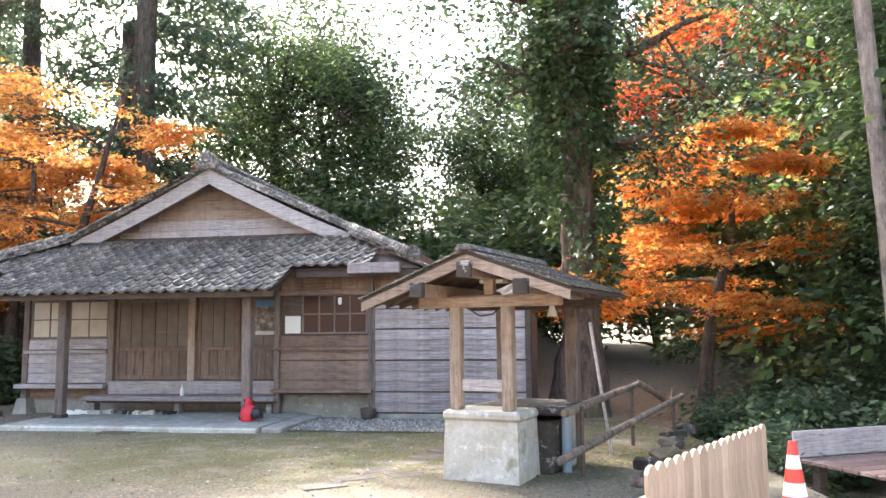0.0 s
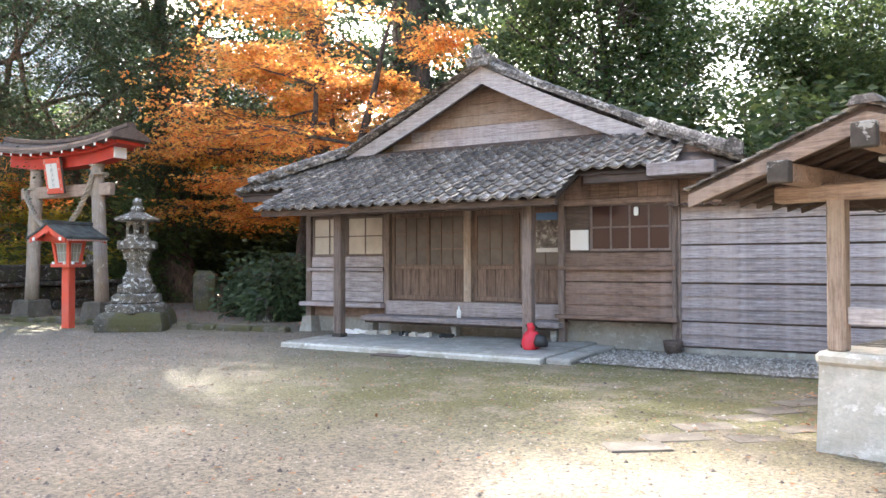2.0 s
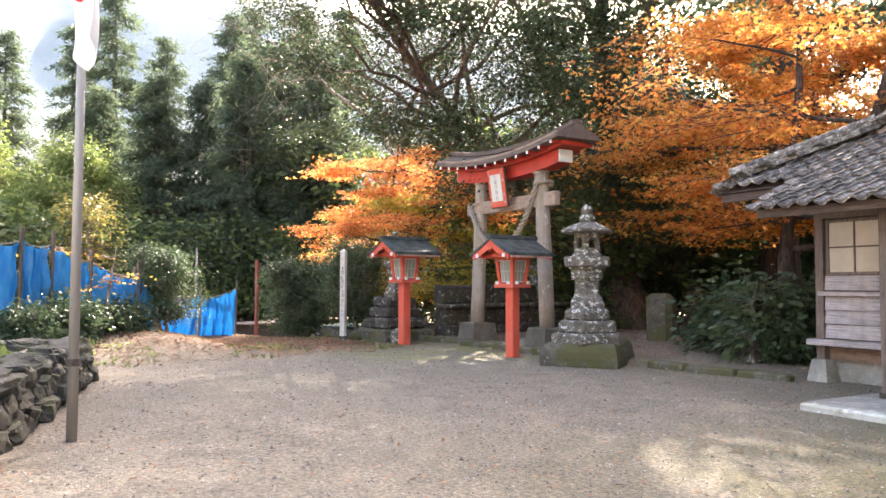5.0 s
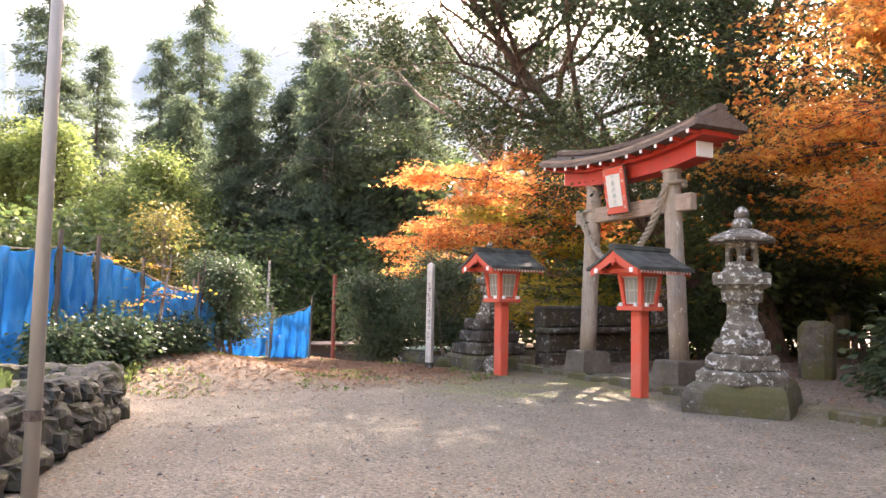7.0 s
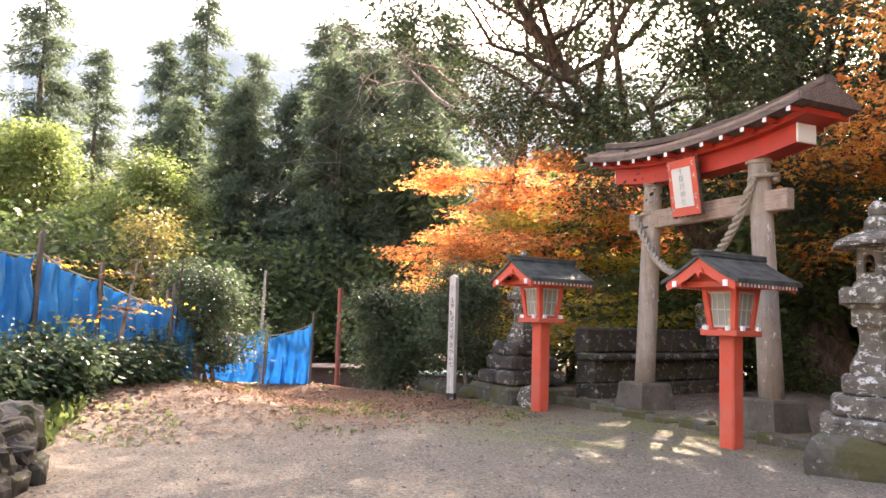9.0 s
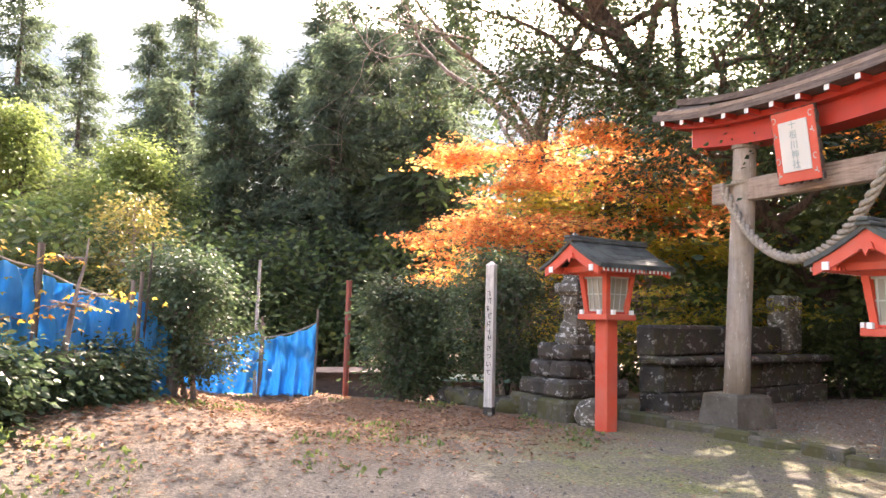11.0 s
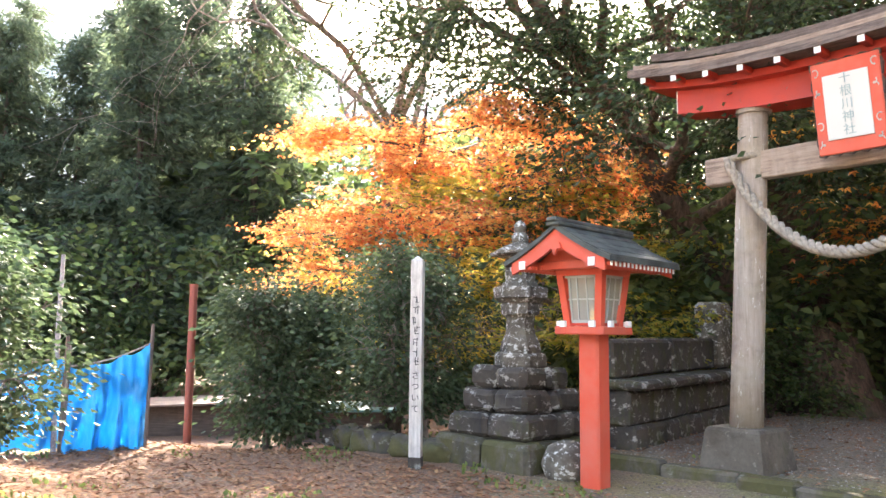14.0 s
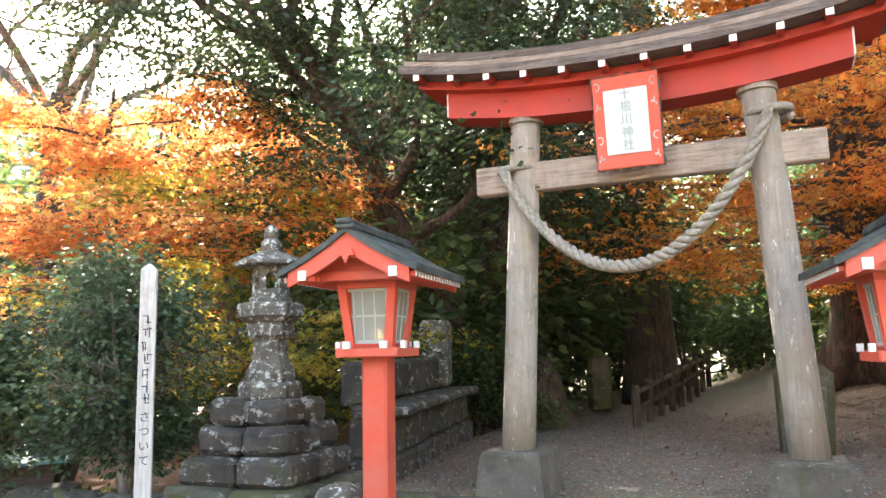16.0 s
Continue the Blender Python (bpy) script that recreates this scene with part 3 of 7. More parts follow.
def axis(lo, hi, step, ends):
    core = list(np.arange(lo, hi + 0.001, step))
    left, right, s = [], [], step
    p, q = lo, hi
    while p > -ends or q < ends:
        s *= 1.16
        p, q = p - s, q + s
        left.append(p)
        right.append(q)
    return left[::-1] + core + right


gx, gy = axis(-27, 8, 0.22, 1800), axis(-3, 24, 0.22, 1800)
gz = Build()
gz.v = [(x, y, height(x, y)) for y in gy for x in gx]
nx = len(gx)
gz.f = [(j * nx + i, j * nx + i + 1, (j + 1) * nx + i + 1, (j + 1) * nx + i) for j in range(len(gy) - 1) for i in range(nx - 1)]
single("ground", gz, M_GROUND, "packed tan gravel yard with moss and leaf litter, wooded hills tinted blue for haze beyond", "ground", None, "", "structure", True)


# ---- hall: a low wooden building with a tiled hip-and-gable roof ----
HOUSE = pose(-6.65, 13.5, 0, 0, 0, -9.5)
hall = thing("wooden_hall", HOUSE, "weathered grey wooden hall with a mossy grey tiled gable roof", "building")

M_GLASS = mat("old_window_glass", (0.6, 0.55, 0.45), 0.12)
M_GLASS.node_tree.nodes["Principled BSDF"].inputs["Transmission Weight"].default_value = 0.0
M_PAPER = mat("sunlit_paper_pane", (0.5, 0.42, 0.31), 0.35)
setcol(M_PAPER, ramp(M_PAPER, noise_tex(M_PAPER, 2.5, 3), [(0.3, (0.42, 0.35, 0.26)), (0.7, (0.56, 0.48, 0.36))]))
M_DARKGLASS = mat("dark_window_glass", (0.045, 0.022, 0.018), 0.15)
M_DARKGLASS.node_tree.nodes["Principled BSDF"].inputs["Specular IOR Level"].default_value = 0.25
M_DULLGLASS = mat("dusty_glass", (0.17, 0.145, 0.115), 0.3)
setcol(M_DULLGLASS, ramp(M_DULLGLASS, noise_tex(M_DULLGLASS, 3, 4), [(0.3, (0.07, 0.056, 0.044)), (0.7, (0.14, 0.115, 0.09))]))


def planks(parent, u0, u1, v, z0, z1, count, material, lap=0.022, thick=0.02):
    """Overlapping horizontal boards on a wall that faces the yard."""
    hh = (z1 - z0) / count
    b = Build()
    prof = [(-lap - thick, 0), (-thick, hh - 0.006), (0, hh - 0.006), (0, 0)]
    vs = [(x, p[0], p[1]) for x in (u0, u1) for p in prof]
    b.add(vs, [(0, 1, 2, 3), (7, 6, 5, 4), (0, 4, 5, 1), (1, 5, 6, 2), (2, 6, 7, 3), (3, 7, 4, 0)])
    me = b.mesh("plank", material)
    for i in range(count):
        ob = part("plank", me, material, parent)
        ob.location = (0, v, z0 + i * hh)
        ob.rotation_euler = (0, radians(0.12 * math.sin(i * 2.3 + u0)), 0)


def stick(parent, name, a, b, material, c=0.006, label=""):
    return part(name, Build().box(a, b, c), material, parent, label)


# concrete apron and foundation
apron = thing("concrete_apron", HOUSE, "worn grey concrete apron before the hall doors", "slab")
part("slab", Build().box((-0.35, -0.97, -0.1), (4.05, 1.3, 0.09), 0.015).rough(0.005, 2), M_CONCRETE, apron)
part("worn_edge", Build().box((-0.36, -1.06, -0.1), (4.05, -0.975, 0.075), 0.02).rough(0.012, 3), M_CONC_PALE, apron, "pale worn concrete edge")
single("apron_ramp", Build().box((4.06, -0.95, -0.1), (4.4, 0.95, 0.075), 0.02), M_CONCRETE, "narrow grey concrete strip beside the apron", "slab", HOUSE)
single("drain_grate", Build().box((1.55, -1.32, -0.05), (2.1, -1.08, 0.02), 0.006), M_DARKWOOD, "dark iron drain grate set in the ground", "drain", HOUSE)
wall = part("front_wall", Build().box((-1.75, 1.42, 0.3), (3.5, 1.5, 3.0)).box((-1.75, 1.5, 0.3), (-1.67, 8, 3.0)).box((3.5, 1.05, 0.3), (3.58, 1.5, 3.0)), M_BROWN, hall)
part("foundation", Build().box((-1.7, 1.5, -0.1), (5.3, 8, 0.3)).box((3.5, 1.15, -0.1), (5.28, 1.5, 0.42)), M_CONCRETE, hall, "grey concrete foundation")
for k, (u, v) in enumerate(((0, 0), (3.42, 0))):
    p = part("porch_post", Build().box((u - 0.075, v - 0.075, 0.09), (u + 0.075, v + 0.075, 2.22), 0.012), M_POST, hall)
    part("post_shoe", Build().box((u - 0.095, v - 0.095, 0.085), (u + 0.095, v + 0.095, 0.15), 0.01), M_STONE_DARK, p)
part("porch_beam", Build().box((-0.95, -0.07, 2.14), (3.85, 0.07, 2.3), 0.012), M_POST, hall)
# left bay: two papered windows over boards
for u in (-1.75, 0.06):
    stick(hall, "wall_post", (u - 0.06, 1.3, 0.3), (u + 0.06, 1.425, 2.5), M_POST)
stick(hall, "wall_post", (1.66, 1.28, 0.36), (1.8, 1.425, 2.4), M_BEAM_V)
part("footing_stone", Build().rings([(-0.05, 0.16), (0.3, 0.1)], 4).rough(0.012, 5).add([], []), M_CONCRETE, hall).location = (-1.75, 1.36, 0)
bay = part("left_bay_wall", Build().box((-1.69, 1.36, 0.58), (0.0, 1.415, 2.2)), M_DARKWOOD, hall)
planks(bay, -1.68, -0.02, 1.35, 0.6, 1.16, 3, M_WALL)
planks(bay, -1.68, -0.02, 1.352, 1.24, 1.44, 1, M_WALL)
stick(hall, "wall_rail", (-1.74, 1.24, 1.16), (0.02, 1.36, 1.22), M_WALL)
stick(hall, "wall_rail", (-1.85, 1.14, 0.5), (0.04, 1.4, 0.58), M_WALL)


def window(parent, u0, u1, z0, z1, v, nu, nz, pane_mat, frame_mat, bar=0.022):
    w = part("window", Build().box((u0 - 0.04, v - 0.03, z0 - 0.04), (u1 + 0.04, v, z0), 0.004).box((u0 - 0.04, v - 0.03, z1), (u1 + 0.04, v, z1 + 0.04), 0.004)
             .box((u0 - 0.04, v - 0.028, z0), (u0, v, z1), 0.004).box((u1, v - 0.028, z0), (u1 + 0.04, v, z1), 0.004), frame_mat, parent)
    for i in range(nu):
        for j in range(nz):
            a, b = u0 + (u1 - u0) * i / nu, u0 + (u1 - u0) * (i + 1) / nu
            c, d = z0 + (z1 - z0) * j / nz, z0 + (z1 - z0) * (j + 1) / nz
            if parent is hall:
                part("pane", Build().box((a, v - 0.012, c), (b, v - 0.006, d)), pane_mat, w)
    for i in range(1, nu):
        a = u0 + (u1 - u0) * i / nu
        part("glazing_bar", Build().box((a - bar / 2, v - 0.024, z0), (a + bar / 2, v - 0.011, z1)), frame_mat, w)
    for j in range(1, nz):
        c = z0 + (z1 - z0) * j / nz
        part("glazing_bar", Build().box((u0, v - 0.022, c - bar / 2), (u1, v - 0.0115, c + bar / 2)), frame_mat, w)
    return w


window(hall, -1.62, -0.9, 1.48, 2.14, 1.355, 2, 2, M_PAPER, M_POST)
window(hall, -0.8, -0.04, 1.48, 2.14, 1.345, 2, 2, M_PAPER, M_POST)


# sliding doors: glazed above, boarded below
def sliding_door(u0, u1, v):
    d = part("sliding_door", Build().box((u0, v - 0.035, 0.66), (u0 + 0.06, v, 2.2), 0.004).box((u1 - 0.06, v - 0.035, 0.66), (u1, v, 2.2), 0.004)
             .box((u0 + 0.06, v - 0.034, 0.66), (u1 - 0.06, v, 0.74), 0.004).box((u0 + 0.06, v - 0.034, 1.2), (u1 - 0.06, v, 1.27), 0.004)
             .box((u0 + 0.06, v - 0.034, 2.12), (u1 - 0.06, v, 2.2), 0.004), M_DOOR, hall, "brown wooden sliding door, shut")
    n = 4
    w = (u1 - u0 - 0.12) / n
    for i in range(n):
        a = u0 + 0.06 + i * w
        part("panel", Build().box((a + 0.004, v - 0.022, 0.74), (a + w - 0.004, v - 0.004, 1.2), 0.004), M_DOOR, d)
    for i in range(3):
        for j in range(3):
            ww, hh = (u1 - u0 - 0.12) / 3, (2.12 - 1.27) / 3
            a, c = u0 + 0.06 + i * ww, 1.27 + j * hh
            part("pane", Build().box((a + 0.009, v - 0.014, c + 0.009), (a + ww - 0.009, v - 0.008, c + hh - 0.009)), M_DULLGLASS, d)
    for i in (1, 2):
        a = u0 + 0.06 + i * (u1 - u0 - 0.12) / 3
        part("glazing_bar", Build().box((a - 0.01, v - 0.026, 1.27), (a + 0.01, v - 0.007, 2.12)), M_DOOR, d)
        c = 1.27 + i * 0.85 / 3
        part("glazing_bar", Build().box((u0 + 0.06, v - 0.025, c - 0.01), (u1 - 0.06, v - 0.0075, c + 0.01)), M_DOOR, d)


for a, v in ((0.14, 1.4), (0.9, 1.36), (1.82, 1.4), (2.62, 1.36)):
    sliding_door(a, a + 0.8, v)
stick(hall, "door_sill", (0.1, 1.22, 0.4), (3.5, 1.42, 0.64), M_WALL)
stick(hall, "lintel", (-1.75, 1.26, 2.2), (3.6, 1.43, 2.34), M_POST)
bench = thing("entrance_step", HOUSE, "long weathered plank step in front of the sliding doors", "step")
part("plank", Build().box((-0.1, 0.72, 0.31), (3.6, 1.215, 0.395), 0.012), M_WALL, bench)
part("front_board", Build().box((-0.05, 0.78, 0.27), (3.55, 0.81, 0.328), 0.005), M_DARKWOOD, bench)
for u in (0.02, 1.7, 3.45):
    part("leg", Build().box((u - 0.05, 0.85, 0.088), (u + 0.05, 1.05, 0.33), 0.01), M_CONCRETE, bench)

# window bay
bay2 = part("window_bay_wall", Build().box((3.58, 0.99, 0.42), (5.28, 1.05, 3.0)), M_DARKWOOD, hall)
planks(bay2, 3.6, 5.27, 0.985, 0.5, 1.2, 4, M_BROWN)
planks(bay2, 3.6, 5.27, 0.99, 1.26, 1.46, 1, M_BROWN)
for u in (3.57, 5.3):
    stick(hall, "wall_post", (u - 0.05, 0.9, 0.05), (u + 0.05, 1.03, 2.75), M_POST)
stick(hall, "wall_rail", (3.54, 0.88, 1.2), (5.3, 0.985, 1.255), M_BROWN)
stick(hall, "wall_rail", (3.5, 0.8, 0.46), (5.34, 1.0, 0.52), M_BROWN)
stick(hall, "wall_rail", (3.54, 0.9, 2.18), (5.3, 0.985, 2.27), M_BROWN)
window(hall, 4.06, 5.2, 1.52, 2.16, 0.965, 4, 2, M_DARKGLASS, M_POST, 0.03)
boards = (5.9 - 3.6) / 16
for i in range(16):
    a = 3.6 + i * boards
    part("upper_board", Build().box((a + 0.003, 0.95, 2.28), (a + boards - 0.003, 0.97, 2.95)), M_BROWN, bay2)
part("bay_side_wall", Build().box((5.3, 1.0, 2.0), (5.95, 1.06, 3.0)).box((5.9, 1.06, 0.0), (5.96, 8, 3.0)), M_BROWN, hall)
notice = single("notice_sheet", Build().box((3.7, 0.965, 1.5), (3.99, 0.97, 1.81)), M_WHITE, "blank white notice sheet on the wall", "notice", HOUSE)
M_POSTER = mat("poster_print", (0.3, 0.3, 0.3), 0.4)
setcol(M_POSTER, ramp(M_POSTER, noise_tex(M_POSTER, 9, 5, 0.7), [(0.35, (0.03, 0.026, 0.02)), (0.5, (0.14, 0.12, 0.1)), (0.62, (0.5, 0.48, 0.44))]))
poster = thing("festival_poster", HOUSE, "faded poster with a blue sky and grey picture on the wall", "poster")
part("print", Build().box((2.98, 1.33, 1.55), (3.4, 1.338, 2.0)), M_POSTER, poster)
part("blue_band", Build().box((2.98, 1.33, 2.0), (3.4, 1.338, 2.2)), mat("poster_blue", (0.1, 0.22, 0.42), 0.4), poster)
part("white_foot", Build().box((2.98, 1.33, 1.48), (3.4, 1.338, 1.548)), M_WHITE, poster)
single("hanging_lamp_box", Build().box((4.7, 0.9, 2.0), (4.77, 0.935, 2.13), 0.015), M_WHITE, "small white plastic box on the window", "fixture", HOUSE)

# shed wing
shed = thing("board_shed", HOUSE, "shed clad in pale grey weathered lap boards", "shed")
part("body", Build().box((5.36, 1.0, -0.05), (8.0, 5.5, 2.15)), M_WALL, shed)
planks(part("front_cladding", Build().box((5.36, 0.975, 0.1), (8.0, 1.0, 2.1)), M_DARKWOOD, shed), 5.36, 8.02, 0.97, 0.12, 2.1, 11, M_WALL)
stick(shed, "corner_post", (5.3, 0.9, 0.05), (5.37, 1.0, 2.1), M_POST)
stick(shed, "corner_post", (8.0, 0.9, 0.0), (8.1, 1.0, 2.3), M_DARKWOOD)
part("plinth", Build().box((5.4, 0.94, -0.05), (8.0, 1.0, 0.1), 0.01), M_CONCRETE, shed)
M_TIN = mat("rusty_corrugated_sheet", (0.2, 0.14, 0.11), 0.6, 0.2)
setcol(M_TIN, ramp(M_TIN, noise_tex(M_TIN, 4, 5), [(0.3, (0.1, 0.07, 0.06)), (0.7, (0.24, 0.18, 0.15))]))
corr = Build()
nn = 66
for side in (0, 1):
    corr.v += [(5.2 + i * 0.045, y, 2.12 + (y - 0.7) * 0.12 + 0.018 * math.sin(i * 1.57) - side * 0.006) for y in (0.7, 5.6) for i in range(nn)]
corr.f = [(i, i + 1, nn + i + 1, nn + i) for i in range(nn - 1)] + [(2 * nn + i, 3 * nn + i, 3 * nn + i + 1, 2 * nn + i + 1) for i in range(nn - 1)] + [(i, 2 * nn + i, 2 * nn + i + 1, i + 1) for i in range(nn - 1)]
part("roof_sheet", corr, M_TIN, shed, "brown corrugated roof sheet")
single("black_pot", Build().rings([(0, 0.1), (0.2, 0.13), (0.21, 0.11)], 10).rough(0.002), M_DARKWOOD, "small black plastic pot at the wall foot", "pot", HOUSE @ pose(5.28, 0.8, 0), "", "", True)

# roof
RIDGE_U, RIDGE_Z, SLOPE, GABLE_V = 1.8, 4.78, 0.475, 1.75
# deck underside, soffit, eave boards and rafters get eave shade in their colour
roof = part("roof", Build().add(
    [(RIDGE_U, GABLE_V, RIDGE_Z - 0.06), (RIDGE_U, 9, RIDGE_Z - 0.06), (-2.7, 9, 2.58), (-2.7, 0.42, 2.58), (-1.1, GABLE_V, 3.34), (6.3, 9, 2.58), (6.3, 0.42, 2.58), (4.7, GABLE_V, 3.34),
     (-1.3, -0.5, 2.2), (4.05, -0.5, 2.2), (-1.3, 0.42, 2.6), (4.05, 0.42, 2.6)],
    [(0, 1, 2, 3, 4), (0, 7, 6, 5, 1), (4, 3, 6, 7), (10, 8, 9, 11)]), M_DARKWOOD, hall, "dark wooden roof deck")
gable = part("gable_wall", Build().slab([(-0.9, 3.38), (RIDGE_U, 4.66), (4.5, 3.38)], GABLE_V + 0.42, GABLE_V + 0.48), M_BROWN, hall)
for i in range(6):
    z = 3.4 + i * 0.2
    w = (4.62 - z - 0.2) / SLOPE
    if w > 0.1:
        part("plank", Build().box((RIDGE_U - w, GABLE_V + 0.395, z), (RIDGE_U + w, GABLE_V + 0.418, z + 0.195), 0.004), M_WALL if i < 2 else M_BEAM, gable)
part("gable_sill", Build().box((-0.9, GABLE_V + 0.3, 3.36), (4.5, GABLE_V + 0.41, 3.45), 0.01), M_DARKWOOD, gable)
for s, nm in ((-1, "barge_board"), (1, "barge_board")):
    n = 8
    up = [(RIDGE_U + s * 3.15 * i / n, RIDGE_Z - 0.02 - SLOPE * 3.15 * i / n + 0.05 * (2 * i / n - 1) ** 2 - 0.05) for i in range(n + 1)]
    lo = [(x, z - 0.26 - 0.05 * (1 - abs(x - RIDGE_U) / 3.15)) for x, z in up]
    part(nm, Build().slab(up + lo[::-1], GABLE_V - 0.06, GABLE_V - 0.005), M_PALE, hall, "bleached white barge board")
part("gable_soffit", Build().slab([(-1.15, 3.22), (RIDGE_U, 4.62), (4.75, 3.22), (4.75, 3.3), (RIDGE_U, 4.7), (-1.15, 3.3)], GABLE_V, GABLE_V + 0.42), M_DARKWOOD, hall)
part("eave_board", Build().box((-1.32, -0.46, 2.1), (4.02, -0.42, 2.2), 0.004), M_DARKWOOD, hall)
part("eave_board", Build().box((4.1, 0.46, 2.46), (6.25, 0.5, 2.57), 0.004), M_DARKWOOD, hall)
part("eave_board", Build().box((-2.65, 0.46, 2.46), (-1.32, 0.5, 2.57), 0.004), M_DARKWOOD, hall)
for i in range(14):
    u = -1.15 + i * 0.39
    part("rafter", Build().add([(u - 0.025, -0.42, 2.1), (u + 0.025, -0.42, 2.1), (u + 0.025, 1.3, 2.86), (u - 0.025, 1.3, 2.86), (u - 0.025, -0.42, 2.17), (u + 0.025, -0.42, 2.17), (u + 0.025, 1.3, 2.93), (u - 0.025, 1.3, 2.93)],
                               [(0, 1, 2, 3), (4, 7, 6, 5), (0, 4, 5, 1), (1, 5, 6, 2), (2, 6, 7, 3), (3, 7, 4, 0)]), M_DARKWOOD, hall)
part("corner_beam", Build().box((5.05, 0.3, 2.5), (5.95, 1.0, 2.68), 0.012), M_WALL, hall)

TW, TL = 0.226, 0.265


def tile_build():
    """One pantile: a wave across, a lip in front, its lower end proud of the next."""
    b = Build()
    n = 6
    prof = [(-TW / 2 - 0.012 + (TW + 0.024) * i / n, 0.027 * math.sin(6.2832 * (i / n) * 0.95 + 2.6)) for i in range(n + 1)]
    top0 = [(x, -0.02, z + 0.052) for x, z in prof]
    top1 = [(x, TL + 0.05, z + 0.012) for x, z in prof]
    low0 = [(x, -0.02, z + 0.014) for x, z in prof]
    b.v = top0 + top1 + low0
    m = n + 1
    b.f = [(i, i + 1, m + i + 1, m + i) for i in range(n)] + [(i, 2 * m + i, 2 * m + i + 1, i + 1) for i in range(n)]
    return b


TILE = tile_build().mesh("roof_tile", M_TILE)
tv = np.array([tuple(v.co) for v in TILE.vertices])
tf = [tuple(p.vertices) for p in TILE.polygons]


def lay(origin, along, up, cols, rows, keep):
    """Places of tiles on a slope."""
    along, up = Vector(along).normalized(), Vector(up).normalized()
    nor = along.cross(up)
    out = []
    for r in range(rows):
        for c in range(cols):
            p = Vector(origin) + along * ((c + 0.5) * TW) + up * (r * TL)
            if keep(p):
                jit = noise.noise(p * 9.1) * 0.035
                x2 = (along + up * jit).normalized()
                y2 = (up - along * jit).normalized()
                out.append(Matrix(((x2.x, y2.x, nor.x, p.x), (x2.y, y2.y, nor.y, p.y), (x2.z, y2.z, nor.z, p.z + noise.noise(p * 5.3) * 0.012), (0, 0, 0, 1))))
    return out


FRONT_UP = (0, 2.25, 1.08)
front = lay((-1.36, -0.56, 2.2), (1, 0, 0), FRONT_UP, 24, 10, lambda p: p.y < GABLE_V - 0.1 and (p.y < 0.5 or p.x > -1.3 - (GABLE_V - p.y) * 0.5))
side_front = lay((-1.36 - 6 * TW, 0.4, 2.66), (1, 0, 0), FRONT_UP, 36, 6, lambda p: p.y < GABLE_V - 0.1 and (p.x < -1.38 or p.x > 4.06) and -1.15 - (GABLE_V - p.y) * 1.15 < p.x < 4.75 + (GABLE_V - p.y) * 1.15)
left_side = lay((-2.78, 9, 2.58), (0, -1, 0), (1, 0, SLOPE), 38, 19, lambda p: p.y > GABLE_V - 0.1 - (0 if p.x > -1.1 else 1) * (-1.1 - p.x) * 0.83 and p.x < RIDGE_U - 0.1)
right_side = lay((6.38, 0.4, 2.58), (0, 1, 0), (-1, 0, SLOPE), 38, 19, lambda p: p.y > GABLE_V - 0.1 - (0 if p.x < 4.7 else 1) * (p.x - 4.7) * 0.83 and p.x > RIDGE_U + 0.1)
roof_tiles = front + [m for m in side_front if m.translation.x > 0]
rest = [m for m in side_front if m.translation.x <= 0] + left_side + right_side
rest += roof_tiles[300:]
roof_tiles = roof_tiles[:300]
rv, rf = [], []
for m in rest:
    k = len(rv)
    rv += [tuple(m @ Vector(p)) for p in tv]
    rf += [tuple(i + k for i in q) for q in tf]
me = bpy.data.meshes.new("far_tiles")
me.from_pydata(rv, [], rf)
me.materials.append(M_TILE)
tagged(part("far_tiles", me, M_TILE, roof), "", "", "", "stuff")


def ridge_line(a, b, size=1.0, name="ridge_tiles"):
    """Stacked ridge: flat courses with round cover tiles."""
    a, b = Vector(a), Vector(b)
    d = b - a
    n = max(int(d.length / 0.24), 2)
    side = d.cross(Vector((0, 0, 1))).normalized()
    up = side.cross(d).normalized()
    bb = Build()
    for i in range(n):
        p, q = a + d * (i / n), a + d * ((i + 0.97) / n)
        for w, z0, z1 in ((0.13, -0.02, 0.05), (0.11, 0.055, 0.1)):
            w, z0, z1 = w * size, z0 * size, z1 * size
            bb.add([p - side * w + up * z0, p + side * w + up * z0, q + side * w + up * z0, q - side * w + up * z0, p - side * w + up * z1, p + side * w + up * z1, q + side * w + up * z1, q - side * w + up * z1],
                   [(0, 3, 2, 1), (4, 5, 6, 7), (0, 1, 5, 4), (1, 2, 6, 5), (2, 3, 7, 6), (3, 0, 4, 7)])
        r0, r1 = 0.095 * size, 0.08 * size
        ring = [(math.cos(math.pi * k / 6), math.sin(math.pi * k / 6)) for k in range(7)]
        bb.add([p + side * (r0 * c) + up * (0.09 * size + r0 * s) for c, s in ring] + [q + side * (r1 * c) + up * (0.09 * size + r1 * s) for c, s in ring],
               [(k, k + 1, k + 8, k + 7) for k in range(6)] + [tuple(range(7))[::-1], tuple(range(7, 14))])
    return part(name, bb, M_TILE, roof)


